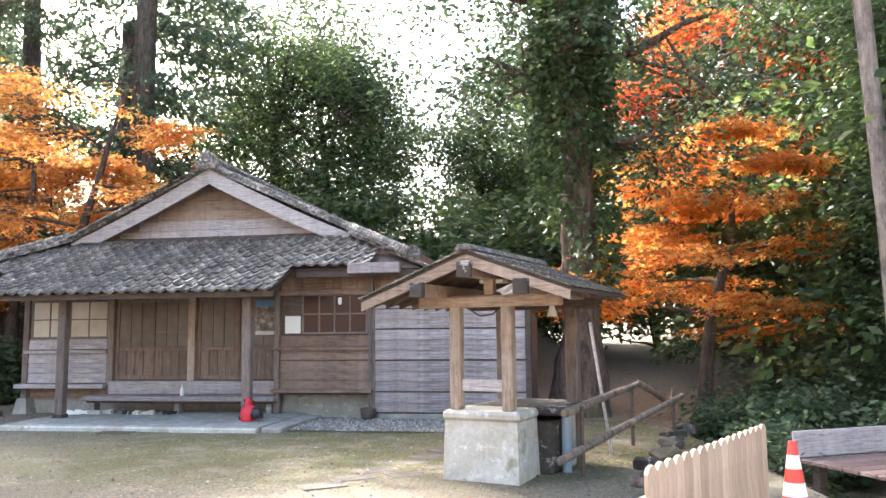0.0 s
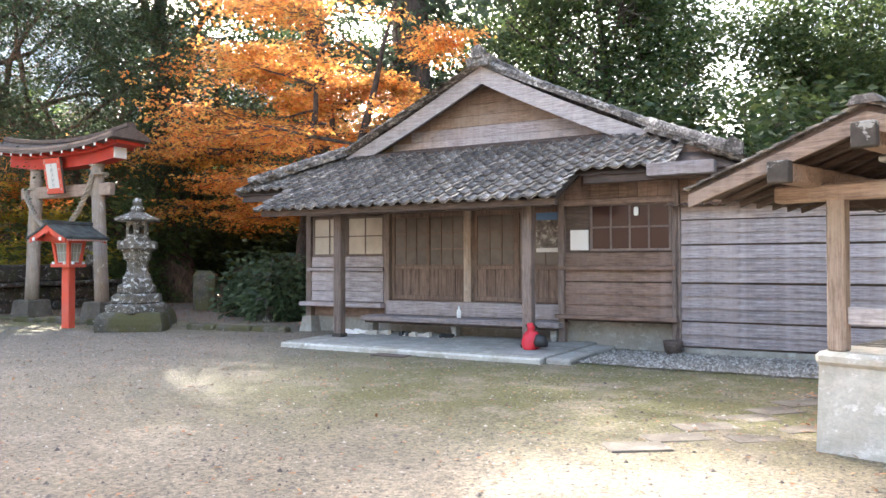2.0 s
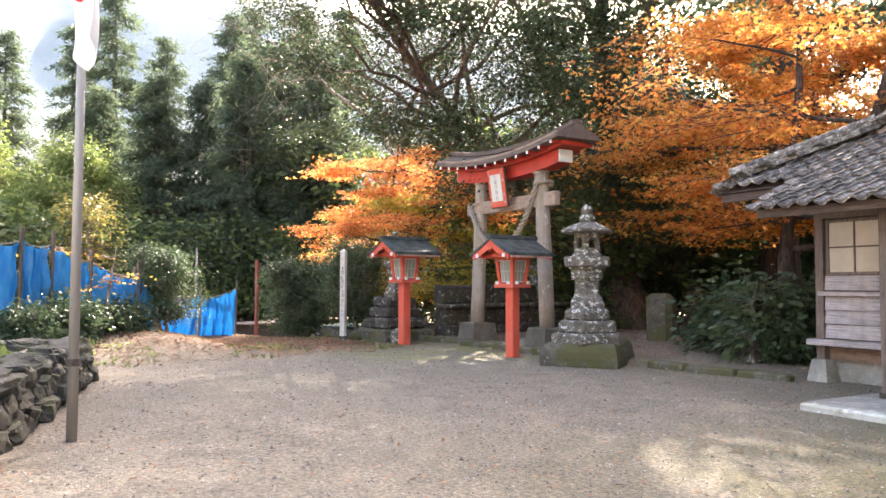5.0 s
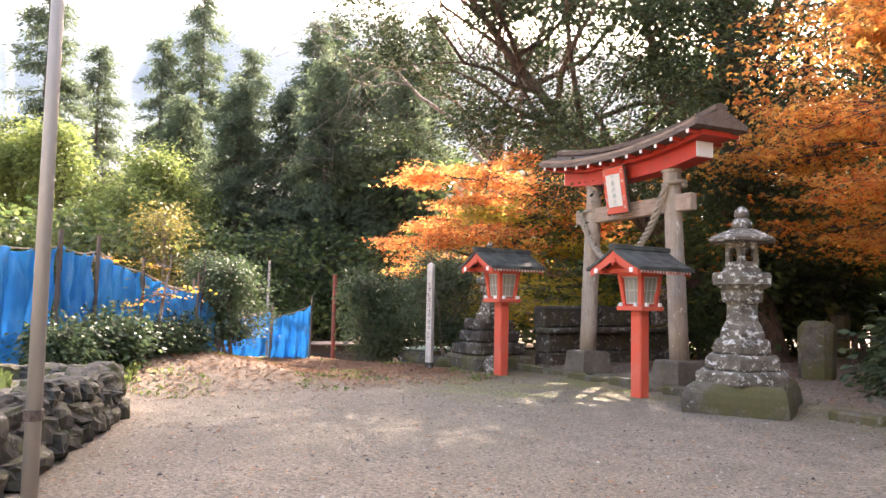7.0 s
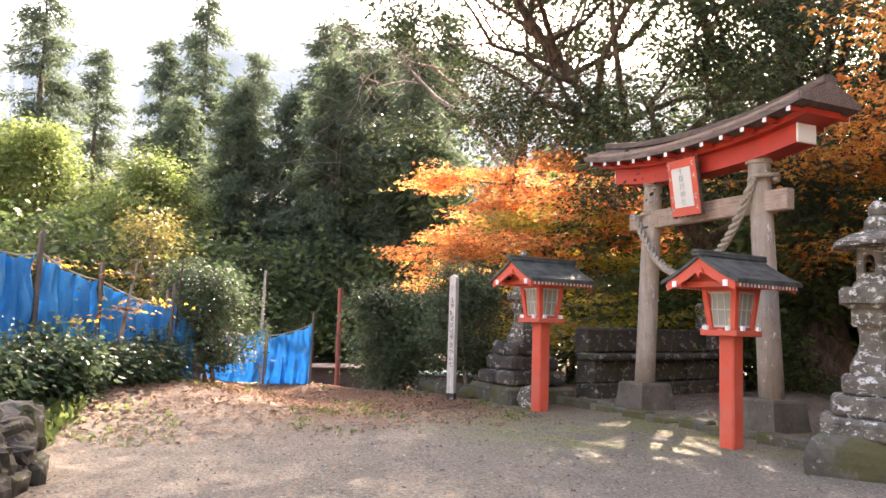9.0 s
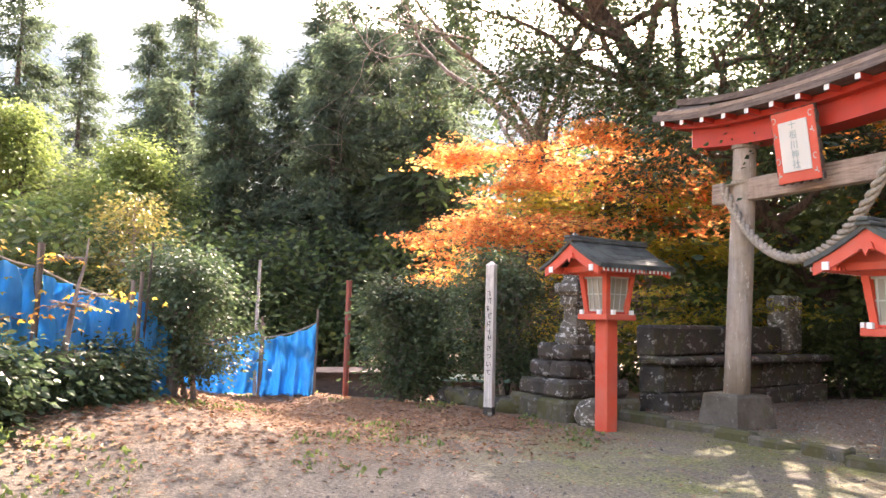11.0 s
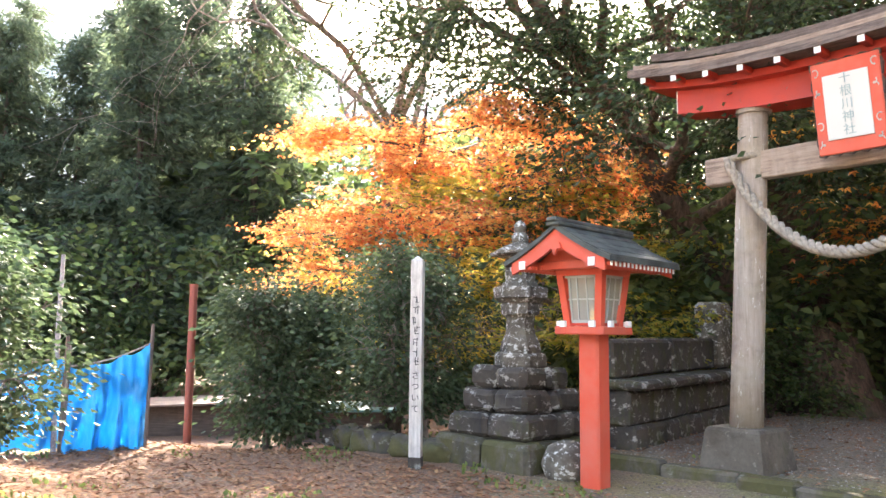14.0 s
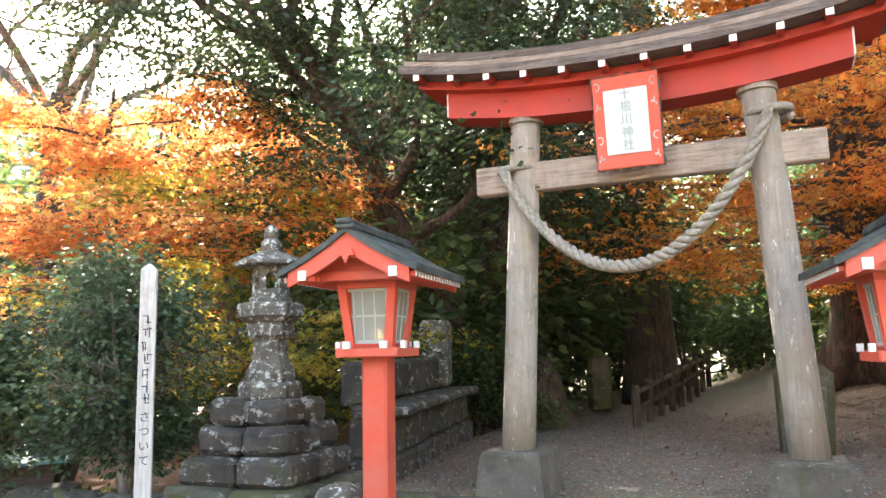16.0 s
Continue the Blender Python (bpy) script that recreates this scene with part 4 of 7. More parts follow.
ridge_line((RIDGE_U, GABLE_V - 0.15, RIDGE_Z), (RIDGE_U, 9, RIDGE_Z), 1.4)
ridge_line((RIDGE_U, GABLE_V - 0.02, RIDGE_Z - 0.02), (-1.15, GABLE_V - 0.02, 3.42), 0.7)
ridge_line((RIDGE_U, GABLE_V - 0.02, RIDGE_Z - 0.02), (4.75, GABLE_V - 0.02, 3.42), 0.7)
ridge_line((4.72, GABLE_V - 0.05, 3.4), (6.1, 0.55, 2.76), 1.0)
ridge_line((-1.12, GABLE_V - 0.05, 3.4), (-2.55, 0.55, 2.76), 1.0)
part("gable_foot_board", Build().box((-0.95, GABLE_V - 0.06, 3.26), (4.55, GABLE_V + 0.29, 3.37), 0.01), M_DARKWOOD, roof)
part("ridge_ornament", Build().slab([(-0.2, -0.08), (-0.24, 0.06), (-0.12, 0.1), (-0.13, 0.22), (0, 0.3), (0.13, 0.22), (0.12, 0.1), (0.24, 0.06), (0.2, -0.08)], -0.06, 0.04).slab([(-0.09, 0.06), (-0.06, 0.18), (0.06, 0.18), (0.09, 0.06)], -0.1, -0.06), M_TILE, roof).location = (RIDGE_U, GABLE_V - 0.14, RIDGE_Z + 0.03)
part("ridge_ornament", Build().slab([(-0.13, -0.06), (-0.14, 0.1), (0, 0.2), (0.14, 0.1), (0.13, -0.06)], -0.05, 0.05), M_TILE, roof).location = (6.15, 0.52, 2.8)


# ---- water pavilion ----
WELL = pose(0.0, 8.02, 0, 0, 0, -27)
well = thing("water_pavilion", WELL, "open wooden wash pavilion with gabled roof on a concrete base", "pavilion")
part("concrete_base", Build().rings([(-0.1, 0.42), (0.6, 0.395)], 4, 45, pose(0.4, 0.3, 0) @ Matrix.Diagonal((1, 0.72, 1, 1))).rough(0.006, 3), M_CONC_PALE, well, "stained pale concrete block")
part("base_cap", Build().box((-0.02, -0.01, 0.6), (0.82, 0.6, 0.7), 0.03).rough(0.004, 3), M_CONC_PALE, well)
for a, b in ((0.1, 0.12), (0.68, 0.12)):
    part("post", Build().box((a - 0.06, b - 0.06, 0.7), (a + 0.06, b + 0.06, 1.78), 0.012), M_BEAM_V, well)
for a, b in ((0.1, 1.4), (0.95, 1.4)):
    part("post", Build().box((a - 0.07, b - 0.07, 0), (a + 0.07, b + 0.07, 1.78), 0.012), M_POST, well)
part("low_rail", Build().box((0.16, 0.1, 0.89), (0.62, 0.14, 1.01), 0.008), M_PALE, well)
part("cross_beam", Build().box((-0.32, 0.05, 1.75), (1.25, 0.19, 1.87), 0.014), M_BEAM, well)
# rear beam in the darker wood, so roof shade sits in its colour
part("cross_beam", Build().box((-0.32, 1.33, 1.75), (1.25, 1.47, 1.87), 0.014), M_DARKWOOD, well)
RC, RW, RZ, RE = 0.48, {-1: 1.2, 1: 1.04}, 2.29, 1.84
for a in (-0.1, 1.0):
    bm_ = part("side_beam", Build().box((a, -0.47, 1.85), (a + 0.12, 1.55, 1.98), 0.01), M_BEAM, well)
    part("beam_cap", Build().box((a - 0.012, -0.52, 1.84), (a + 0.132, -0.44, 1.99), 0.008), M_STONE_DARK, bm_, "dark grey metal beam end cap")
rb = part("ridge_beam", Build().box((RC - 0.06, -0.47, 2.03), (RC + 0.06, 1.55, 2.17), 0.01), M_BEAM, well)
part("beam_cap", Build().box((RC - 0.072, -0.52, 2.02), (RC + 0.072, -0.44, 2.18), 0.008), M_STONE_DARK, rb, "dark grey metal beam end cap")
part("king_post", Build().box((RC - 0.05, 0.08, 1.87), (RC + 0.06, 0.17, 2.04), 0.008), M_BEAM, well)
for s in (-1, 1):
    e = (RC + s * RW[s], RE + (0.0 if s < 0 else 0.06))
    # deck and rafters coloured dark for the shade beneath the roof
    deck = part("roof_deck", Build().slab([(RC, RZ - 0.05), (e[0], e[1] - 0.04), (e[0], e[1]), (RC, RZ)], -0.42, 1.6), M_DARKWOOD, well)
    part("barge_board", Build().slab([(RC, RZ - 0.04), (e[0], e[1] - 0.03), (e[0], e[1] - 0.12), (RC, RZ - 0.15)], -0.45, -0.425), M_BEAM, well)
    n = 11
    for i in range(n):
        f0, f1 = i / n, (i + 1.25) / n
        f1 = min(f1, 1.02)
        x0, z0, x1, z1 = RC + s * RW[s] * f0, RZ + (e[1] - RZ) * f0, RC + s * RW[s] * f1, RZ + (e[1] - RZ) * f1
        part("shingle_course", Build().slab([(x0, z0 + 0.012), (x1, z1 + 0.03), (x1, z1 + 0.012), (x0, z0 + 0.004)], -0.47, 1.65), M_TILE, deck)
    for i in range(7):
        y = -0.3 + i * 0.29
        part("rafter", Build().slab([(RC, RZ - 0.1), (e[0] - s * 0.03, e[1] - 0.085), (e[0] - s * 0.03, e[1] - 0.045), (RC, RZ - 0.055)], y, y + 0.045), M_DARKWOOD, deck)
part("ridge_cap", Build().slab([(RC - 0.1, RZ - 0.0), (RC - 0.06, RZ + 0.055), (RC + 0.06, RZ + 0.055), (RC + 0.1, RZ - 0.0)], -0.5, 1.67), M_TILE, well)
part("bottle_holder", Build().box((0.35, 0.15, 2.0), (0.62, 0.3, 2.04), 0.01), M_WHITE, well)
basin = thing("stone_basin", WELL, "dark wet stone water basin with leaves on its lid", "basin")
part("tub", Build().box((0.25, 0.62, 0.0), (0.95, 1.6, 0.55), 0.03).rough(0.012, 3), M_STONE_DARK, basin)
part("lid", Build().box((0.0, 0.6, 0.62), (1.05, 1.65, 0.7), 0.02).rough(0.02, 4), M_STONE_DARK, basin)
part("support", Build().box((0.8, 1.2, 0), (0.98, 1.35, 0.6), 0.02).box((-0.02, 0.65, 0), (0.2, 1.6, 0.6), 0.03), M_CONCRETE, basin)


# ---- torii ----
TORII = pose(-14.78, 15.56, 0, 0, 0, -6.5)
torii = thing("torii_gate", TORII, "wooden shrine gate with grey pillars and a red curved lintel", "gate")
for s in (-1, 1):
    x0, x1 = s * 1.2, s * 1.02
    pts = [(x0 + (x1 - x0) * k / 6, 0, 0.46 + 3.14 * k / 6) for k in range(7)]
    part("pillar", Build().tube(pts, [0.155, 0.15, 0.148, 0.146, 0.143, 0.14, 0.138], 20), M_PILLAR, torii, smooth=True)
    part("pillar_cap", Build().tube([(x1, 0, 3.48), (x1, 0, 3.56)], 0.165, 20), M_PILLAR, torii, smooth=False)
    part("base_stone", Build().rings([(-0.1, 0.33), (0.05, 0.325), (0.44, 0.275), (0.47, 0.25)], 4, 45, pose(x0, 0, 0)).rough(0.008, 4, s), M_STONE_BASE, torii)
part("tie_beam", Build().box((-1.52, -0.07, 2.83), (1.52, 0.07, 3.1), 0.012), M_PILLAR, torii).data.materials[0] = M_BEAM


def bow(x, lift=0.2):
    return lift * (abs(x) / 2.1) ** 2.2


def bowed(z0, z1, y0, y1, half, n=18, top_slope=0.0):
    """A beam that curves up to both ends; z0, z1 at the middle."""
    b = Build()
    for i in range(n + 1):
        x = -half + 2 * half * i / n
        k = bow(x)
        b.v += [(x, y0, z0 + k), (x, y1, z0 + k), (x, y1, z1 + k), (x, (y0 + y1) / 2, z1 + k + top_slope), (x, y0, z1 + k)]
    b.f = [(5 * i + j, 5 * i + (j + 1) % 5, 5 * i + 5 + (j + 1) % 5, 5 * i + 5 + j) for i in range(n) for j in range(5)] + [(0, 1, 2, 3, 4), tuple(range(5 * n, 5 * n + 5))[::-1]]
    return b


part("lintel", bowed(3.48, 3.73, -0.17, 0.17, 1.75), M_RED_DEEP, torii, "red painted lintel")
part("upper_lintel", bowed(3.725, 3.8, -0.3, 0.3, 2.0), M_RED_DEEP, torii, "red painted upper lintel")
for s in (-1, 1):
    part("lintel_end", Build().box((s * 1.755 - 0.012, -0.172, 3.62), (s * 1.755 + 0.012, 0.172, 3.86), 0.01), M_WHITE, torii, "white painted lintel end")
M_BARKROOF = wood("cypress_bark_roof", (0.085, 0.064, 0.053), (0.23, 0.178, 0.148), 0.9, (2, 30, 30))
cover = part("roof_cover", bowed(3.81, 3.88, -0.52, 0.52, 2.12, 18, 0.22), M_BARKROOF, torii, "dark layered bark roof")
part("roof_ridge", bowed(4.08, 4.16, -0.12, 0.12, 2.1, 18, 0.03), M_BARKROOF, torii)
part("fascia", bowed(3.8, 3.88, -0.535, -0.5, 2.1), M_BARKROOF, torii)
part("fascia", bowed(3.885, 3.935, -0.5, -0.44, 2.06), M_BEAM, torii)
for y in (-0.42, 0.42):
    for i in range(12):
        x = -1.93 + i * 0.351
        r = part("rafter_end", Build().box((x - 0.028, y - 0.09, 3.745 + bow(x)), (x + 0.028, y + 0.09, 3.805 + bow(x)), 0.004), M_RED_DEEP, torii)
        part("white_tip", Build().box((x - 0.03, y + math.copysign(0.09, y), 3.742 + bow(x)), (x + 0.03, y + math.copysign(0.1, y), 3.808 + bow(x)), 0.003), M_WHITE, r)
plaque = part("name_plaque", Build().box((-0.3, -0.02, 0), (0.3, 0.03, 0.86), 0.01), M_RED, torii, "red framed white name board with carved scrolls")
plaque.matrix_local = pose(-0.02, -0.25, 2.9, 9, 0, 0) @ Matrix.Scale(0.93, 4)
wav = []
for k in range(60):
    a = k / 60 * 4
    e, f = int(a), a - int(a)
    w = 0.012 * math.sin(k * 2.1)
    wav.append([(-0.31 + 0.62 * f, -0.01 - w), (0.31 + w, -0.01 + 0.88 * f), (0.31 - 0.62 * f, 0.87 + w), (-0.31 - w, 0.87 - 0.88 * f)][e])
part("scalloped_edge", Build().slab(wav, -0.005, 0.045), M_DARKWOOD, plaque)
part("board", Build().box((-0.2, -0.034, 0.13), (0.2, -0.018, 0.73), 0.004), mat("plaque_white", (0.62, 0.6, 0.54), 0.6), plaque)
M_INK_GREEN = mat("faded_green_letter", (0.3, 0.38, 0.36), 0.6)
M_INK = mat("black_ink", (0.03, 0.028, 0.03), 0.7)


def letters(text, size, m, material, parent=None, label=""):
    """Flat lettering as a mesh."""
    c = bpy.data.curves.new("letters", "FONT")
    c.body, c.size, c.extrude, c.align_x, c.align_y = text, size, 0.0015, "CENTER", "CENTER"
    o = bpy.data.objects.new("letters", c)
    scene.collection.objects.link(o)
    me = bpy.data.meshes.new_from_object(o.evaluated_get(bpy.context.evaluated_depsgraph_get()))
    bpy.data.objects.remove(o)
    me.materials.clear()
    me.materials.append(material)
    ob = new("character", me)
    ob.parent = parent
    ob.matrix_local = m
    return ob


for i, ch in enumerate("十根川神社"):
    letters(ch, 0.11, pose(0, -0.037, 0.675 - i * 0.118, 90, 0, 0), M_INK_GREEN, plaque)
M_SILVER = mat("silver_grey_scroll", (0.5, 0.47, 0.42), 0.5)
for sx in (-1, 1):
    for z, f in ((0.07, 1), (0.3, -1), (0.55, 1), (0.8, -1)):
        pts = [(sx * (0.25 + 0.028 * math.cos(k * 0.75) * (1 - k / 14)), -0.024, z + 0.06 * f * (k / 9) + 0.02 * math.sin(k * 0.75)) for k in range(10)]
        part("scroll", Build().tube(pts, 0.006, 5), M_SILVER, plaque)
# twisted rope
rope_mid = [(-1.2 + 2.3 * k / 60, -0.19, 3.02 - 0.04 * k / 60 - 1.08 * (1 - (2 * k / 60 - 1) ** 2) ** 0.9 + 0.28 * k / 60) for k in range(61)]
M_ROPE = mat("straw_rope", (0.42, 0.36, 0.29), 0.9)
setcol(M_ROPE, ramp(M_ROPE, noise_tex(M_ROPE, 30, 4), [(0.3, (0.2, 0.16, 0.12)), (0.7, (0.4, 0.34, 0.27))]))
rope = thing("straw_rope", TORII, "thick twisted pale straw rope slung between gate pillars", "rope")
for s in range(3):
    pts = []
    for k in range(241):
        f = k / 240 * 60
        j = min(int(f), 59)
        p = Vector(rope_mid[j]).lerp(Vector(rope_mid[j + 1]), f - j)
        a = k * 0.31 + s * 2.094
        pts.append(p + Vector((0.016 * math.cos(a), 0.029 * math.cos(a), 0.029 * math.sin(a))))
    part("strand", Build().tube(pts, 0.031, 7), M_ROPE, rope, smooth=True)
for s, z in ((-1.12, 3.0), (1.1, 3.25)):
    pts = [(s + 0.17 * math.cos(k * 0.35), 0.17 * math.sin(k * 0.35), z + 0.02 * k / 6) for k in range(27)]
    part("loop", Build().tube(pts, 0.034, 7), M_ROPE, rope, smooth=True)


# ---- red lanterns on posts ----
M_LPANE = mat("frosted_pane", (0.42, 0.42, 0.36), 0.22)
M_LPANE.node_tree.nodes["Principled BSDF"].inputs["Transmission Weight"].default_value = 0.3
M_BULB = mat("lit_bulb", (1, 0.8, 0.45), 0.4)
M_BULB.node_tree.nodes["Principled BSDF"].inputs["Emission Color"].default_value = (1, 0.6, 0.2, 1)
M_BULB.node_tree.nodes["Principled BSDF"].inputs["Emission Strength"].default_value = 2.0
M_GREYBAR = mat("grey_lattice", (0.4, 0.42, 0.38), 0.6)
M_COPPER = mat("patinated_copper_roof", (0.1, 0.11, 0.1), 0.78, 0.0)
setcol(M_COPPER, ramp(M_COPPER, noise_tex(M_COPPER, 5, 5), [(0.35, (0.028, 0.028, 0.026)), (0.65, (0.085, 0.092, 0.078))]))


def post_lantern(m):
    t = thing("post_lantern", m, "vermilion wooden lantern on a tall square post with a dark roof", "lantern", "lanterns before the gate")
    part("post", Build().box((-0.11, -0.11, -0.1), (0.11, 0.11, 1.46), 0.022), M_RED, t)
    tray = part("tray", Build().box((-0.27, -0.27, 1.42), (0.27, 0.27, 1.5), 0.01), M_RED, t)
    for sx in (-1, 1):
        for sy in (-1, 1):
            part("white_block", Build().box((sx * 0.16 - 0.03, sy * 0.285 - 0.02, 1.49), (sx * 0.16 + 0.03, sy * 0.285 + 0.02, 1.55), 0.004), M_WHITE, tray)
            part("white_block", Build().box((sx * 0.285 - 0.02, sy * 0.16 - 0.03, 1.49), (sx * 0.285 + 0.02, sy * 0.16 + 0.03, 1.55), 0.004), M_WHITE, tray)
            p0, p1 = (sx * 0.165, sy * 0.165, 1.5), (sx * 0.225, sy * 0.225, 2.04)
            b = Build()
            b.add([(p[0] + a * 0.036, p[1] + c * 0.036, p[2]) for p in (p0, p1) for a, c in ((-1, -1), (1, -1), (1, 1), (-1, 1))], [(0, 3, 2, 1), (4, 5, 6, 7), (0, 1, 5, 4), (1, 2, 6, 5), (2, 3, 7, 6), (3, 0, 4, 7)])
            part("corner_post", b, M_RED, t)
    part("upper_frame", Build().box((-0.26, -0.26, 1.98), (0.26, 0.26, 2.06), 0.008), M_RED, t)
    for y in (-0.4, 0.37):
        part("gable_panel", Build().slab([(-0.42, 2.05), (0, 2.36), (0.42, 2.05)], y, y + 0.03), M_RED, t)
        part("tie_beam", Build().box((-0.44, y - 0.03, 2.03), (0.44, y + 0.06, 2.11), 0.006), M_RED, t)
    part("floor_plate", Build().box((-0.2, -0.2, 1.505), (0.2, 0.2, 1.53)), M_RED_DEEP, t)
    part("bulb", Build().rings([(1.54, 0.02), (1.57, 0.035), (1.62, 0.035), (1.65, 0.02)], 12), M_BULB, t, "small lit warm bulb", True)
    for k in range(4):
        rot = pose(0, 0, 0, 0, 0, 90 * k)
        tilt = rot @ pose(0, -0.165, 1.53, 6.4, 0, 0) @ Matrix.Diagonal((0.8, 1, 1, 1))
        w = part("window", Build().box((-0.17, -0.012, 0.0), (-0.15, 0.012, 0.46), 0, tilt).box((0.19, -0.012, 0), (0.21, 0.012, 0.46), 0, tilt).box((-0.2, -0.012, 0.0), (0.2, 0.012, 0.03), 0, tilt).box((-0.22, -0.012, 0.43), (0.22, 0.012, 0.46), 0, tilt), M_GREYBAR, t)
        for i in range(3):
            for j in range(2):
                part("pane", Build().box((-0.19 + i * 0.127, 0.0, 0.02 + j * 0.21), (-0.065 + i * 0.127, 0.006, 0.23 + j * 0.21), 0, tilt), M_LPANE, w)
        for i in (1, 2):
            part("lattice_bar", Build().box((-0.2 + i * 0.13, -0.01, 0.02), (-0.185 + i * 0.13, 0.0, 0.44), 0, tilt), M_GREYBAR, w)
        part("lattice_bar", Build().box((-0.2, -0.0098, 0.22), (0.2, 0.0002, 0.235), 0, tilt), M_GREYBAR, w)
    # curved gabled roof, ridge along y
    half, y0, y1 = 0.58, -0.66, 0.66
    n = 8

    def prof(k, off):
        f = abs(k)
        return (half * k, 2.39 - 0.42 * f + 0.09 * f * f + off)

    ks = [i / n for i in range(-n, n + 1)]
    for s in (-1, 1):
        kk = [abs(k) * s for k in ks if k >= 0]
        part("roof_slope", Build().slab([prof(k, 0.045) for k in kk] + [prof(k, 0.0) for k in kk[::-1]], y0, y1), M_COPPER, t, "dark patinated metal roof")
        for j, f in enumerate((0.25, 0.5, 0.75, 1.0)):
            x, z = prof(f * s, 0.046)
            x2, z2 = prof(max(f - 0.25, 0) * s, 0.06)
            part("roof_course", Build().slab([(x, z), (x2, z2 - 0.012), (x2, z2 - 0.004), (x, z + 0.014)], y0 + 0.02, y1 - 0.02), M_COPPER, t)
        for y, hh in ((y0 + 0.03, 0), (y1 - 0.06, 0)):
            kk2 = kk[:-1]
            lo = [(prof(k, -0.005)[0], prof(k, -0.005)[1] - 0.15 + 0.05 * abs(k)) for k in kk2]
            if s > 0:
                lo[0] = (lo[0][0], lo[0][1] - 0.05)
            part("gable_board", Build().slab([prof(k, -0.002) for k in kk2] + lo[::-1], y, y + 0.035), M_RED, t)
        part("eave_beam", Build().box((s * 0.38 - 0.03, y0 + 0.03, 2.03), (s * 0.38 + 0.03, y1 - 0.03, 2.1), 0.006), M_RED, t)
        for y in (y0 + 0.02, y1 - 0.03):
            part("white_tip", Build().box((s * 0.38 - 0.034, y - 0.006, 2.026), (s * 0.38 + 0.034, y + 0.014, 2.104), 0.003), M_WHITE, t)
        for i in range(17):
            y = y0 + 0.08 + i * (y1 - y0 - 0.16) / 16
            r = part("rafter", Build().box((s * 0.3, y - 0.014, 2.025), (s * 0.545, y + 0.014, 2.06)), M_RED, t)
            part("white_tip", Build().box((s * 0.545, y - 0.015, 2.022), (s * 0.553, y + 0.015, 2.063)), M_WHITE, r)
    part("pendant", Build().slab([(-0.05, 2.26), (-0.075, 2.2), (-0.03, 2.2), (0, 2.14), (0.03, 2.2), (0.075, 2.2), (0.05, 2.26)], y0 + 0.0, y0 + 0.03), M_RED, t)
    part("ridge", Build().box((-0.075, y0 - 0.03, 2.41), (0.075, y1 + 0.03, 2.45), 0.01).box((-0.055, y0 - 0.05, 2.45), (0.055, y1 + 0.05, 2.49), 0.01), M_COPPER, t)
    return t


lantern_red = post_lantern(pose(-16.77, 14.29, 0) @ Matrix.Scale(0.935, 4))
copy_thing(lantern_red, pose(-13.15, 14.08, 0, 0, 0, 2) @ Matrix.Scale(0.935, 4))


# ---- stone lanterns ----
def arch_panel(width, z0, z1, open_w, y):
    """A stone panel pierced by a round-headed opening, facing -y."""
    n = 8
    zc, r = z1 - 0.07 - open_w / 2, open_w / 2
    hole = [(-r, z0 + 0.09), (-r, zc)] + [(-r * math.cos(math.pi * k / n), zc + r * math.sin(math.pi * k / n)) for k in range(1, n)] + [(r, zc), (r, z0 + 0.09)]
    w = width / 2
    rim = [(-w, z0), (-w, zc)] + [(-w * math.cos(math.pi * k / n) if k != n // 2 else 0.0, z1 - 0.001 * abs(k - n / 2)) for k in range(1, n)] + [(w, zc), (w, z0)]
    m = len(hole)
    b = Build()
    b.v = [(x, yy, z) for yy in (y, y + 0.05) for x, z in hole + rim]
    for k in range(m):
        j = (k + 1) % m
        b.f += [(k, j, m + j, m + k), (3 * m + k, 3 * m + j, 2 * m + j, 2 * m + k), (k, 2 * m + k, 2 * m + j, j), (m + k, m + j, 3 * m + j, 3 * m + k)]
    return b


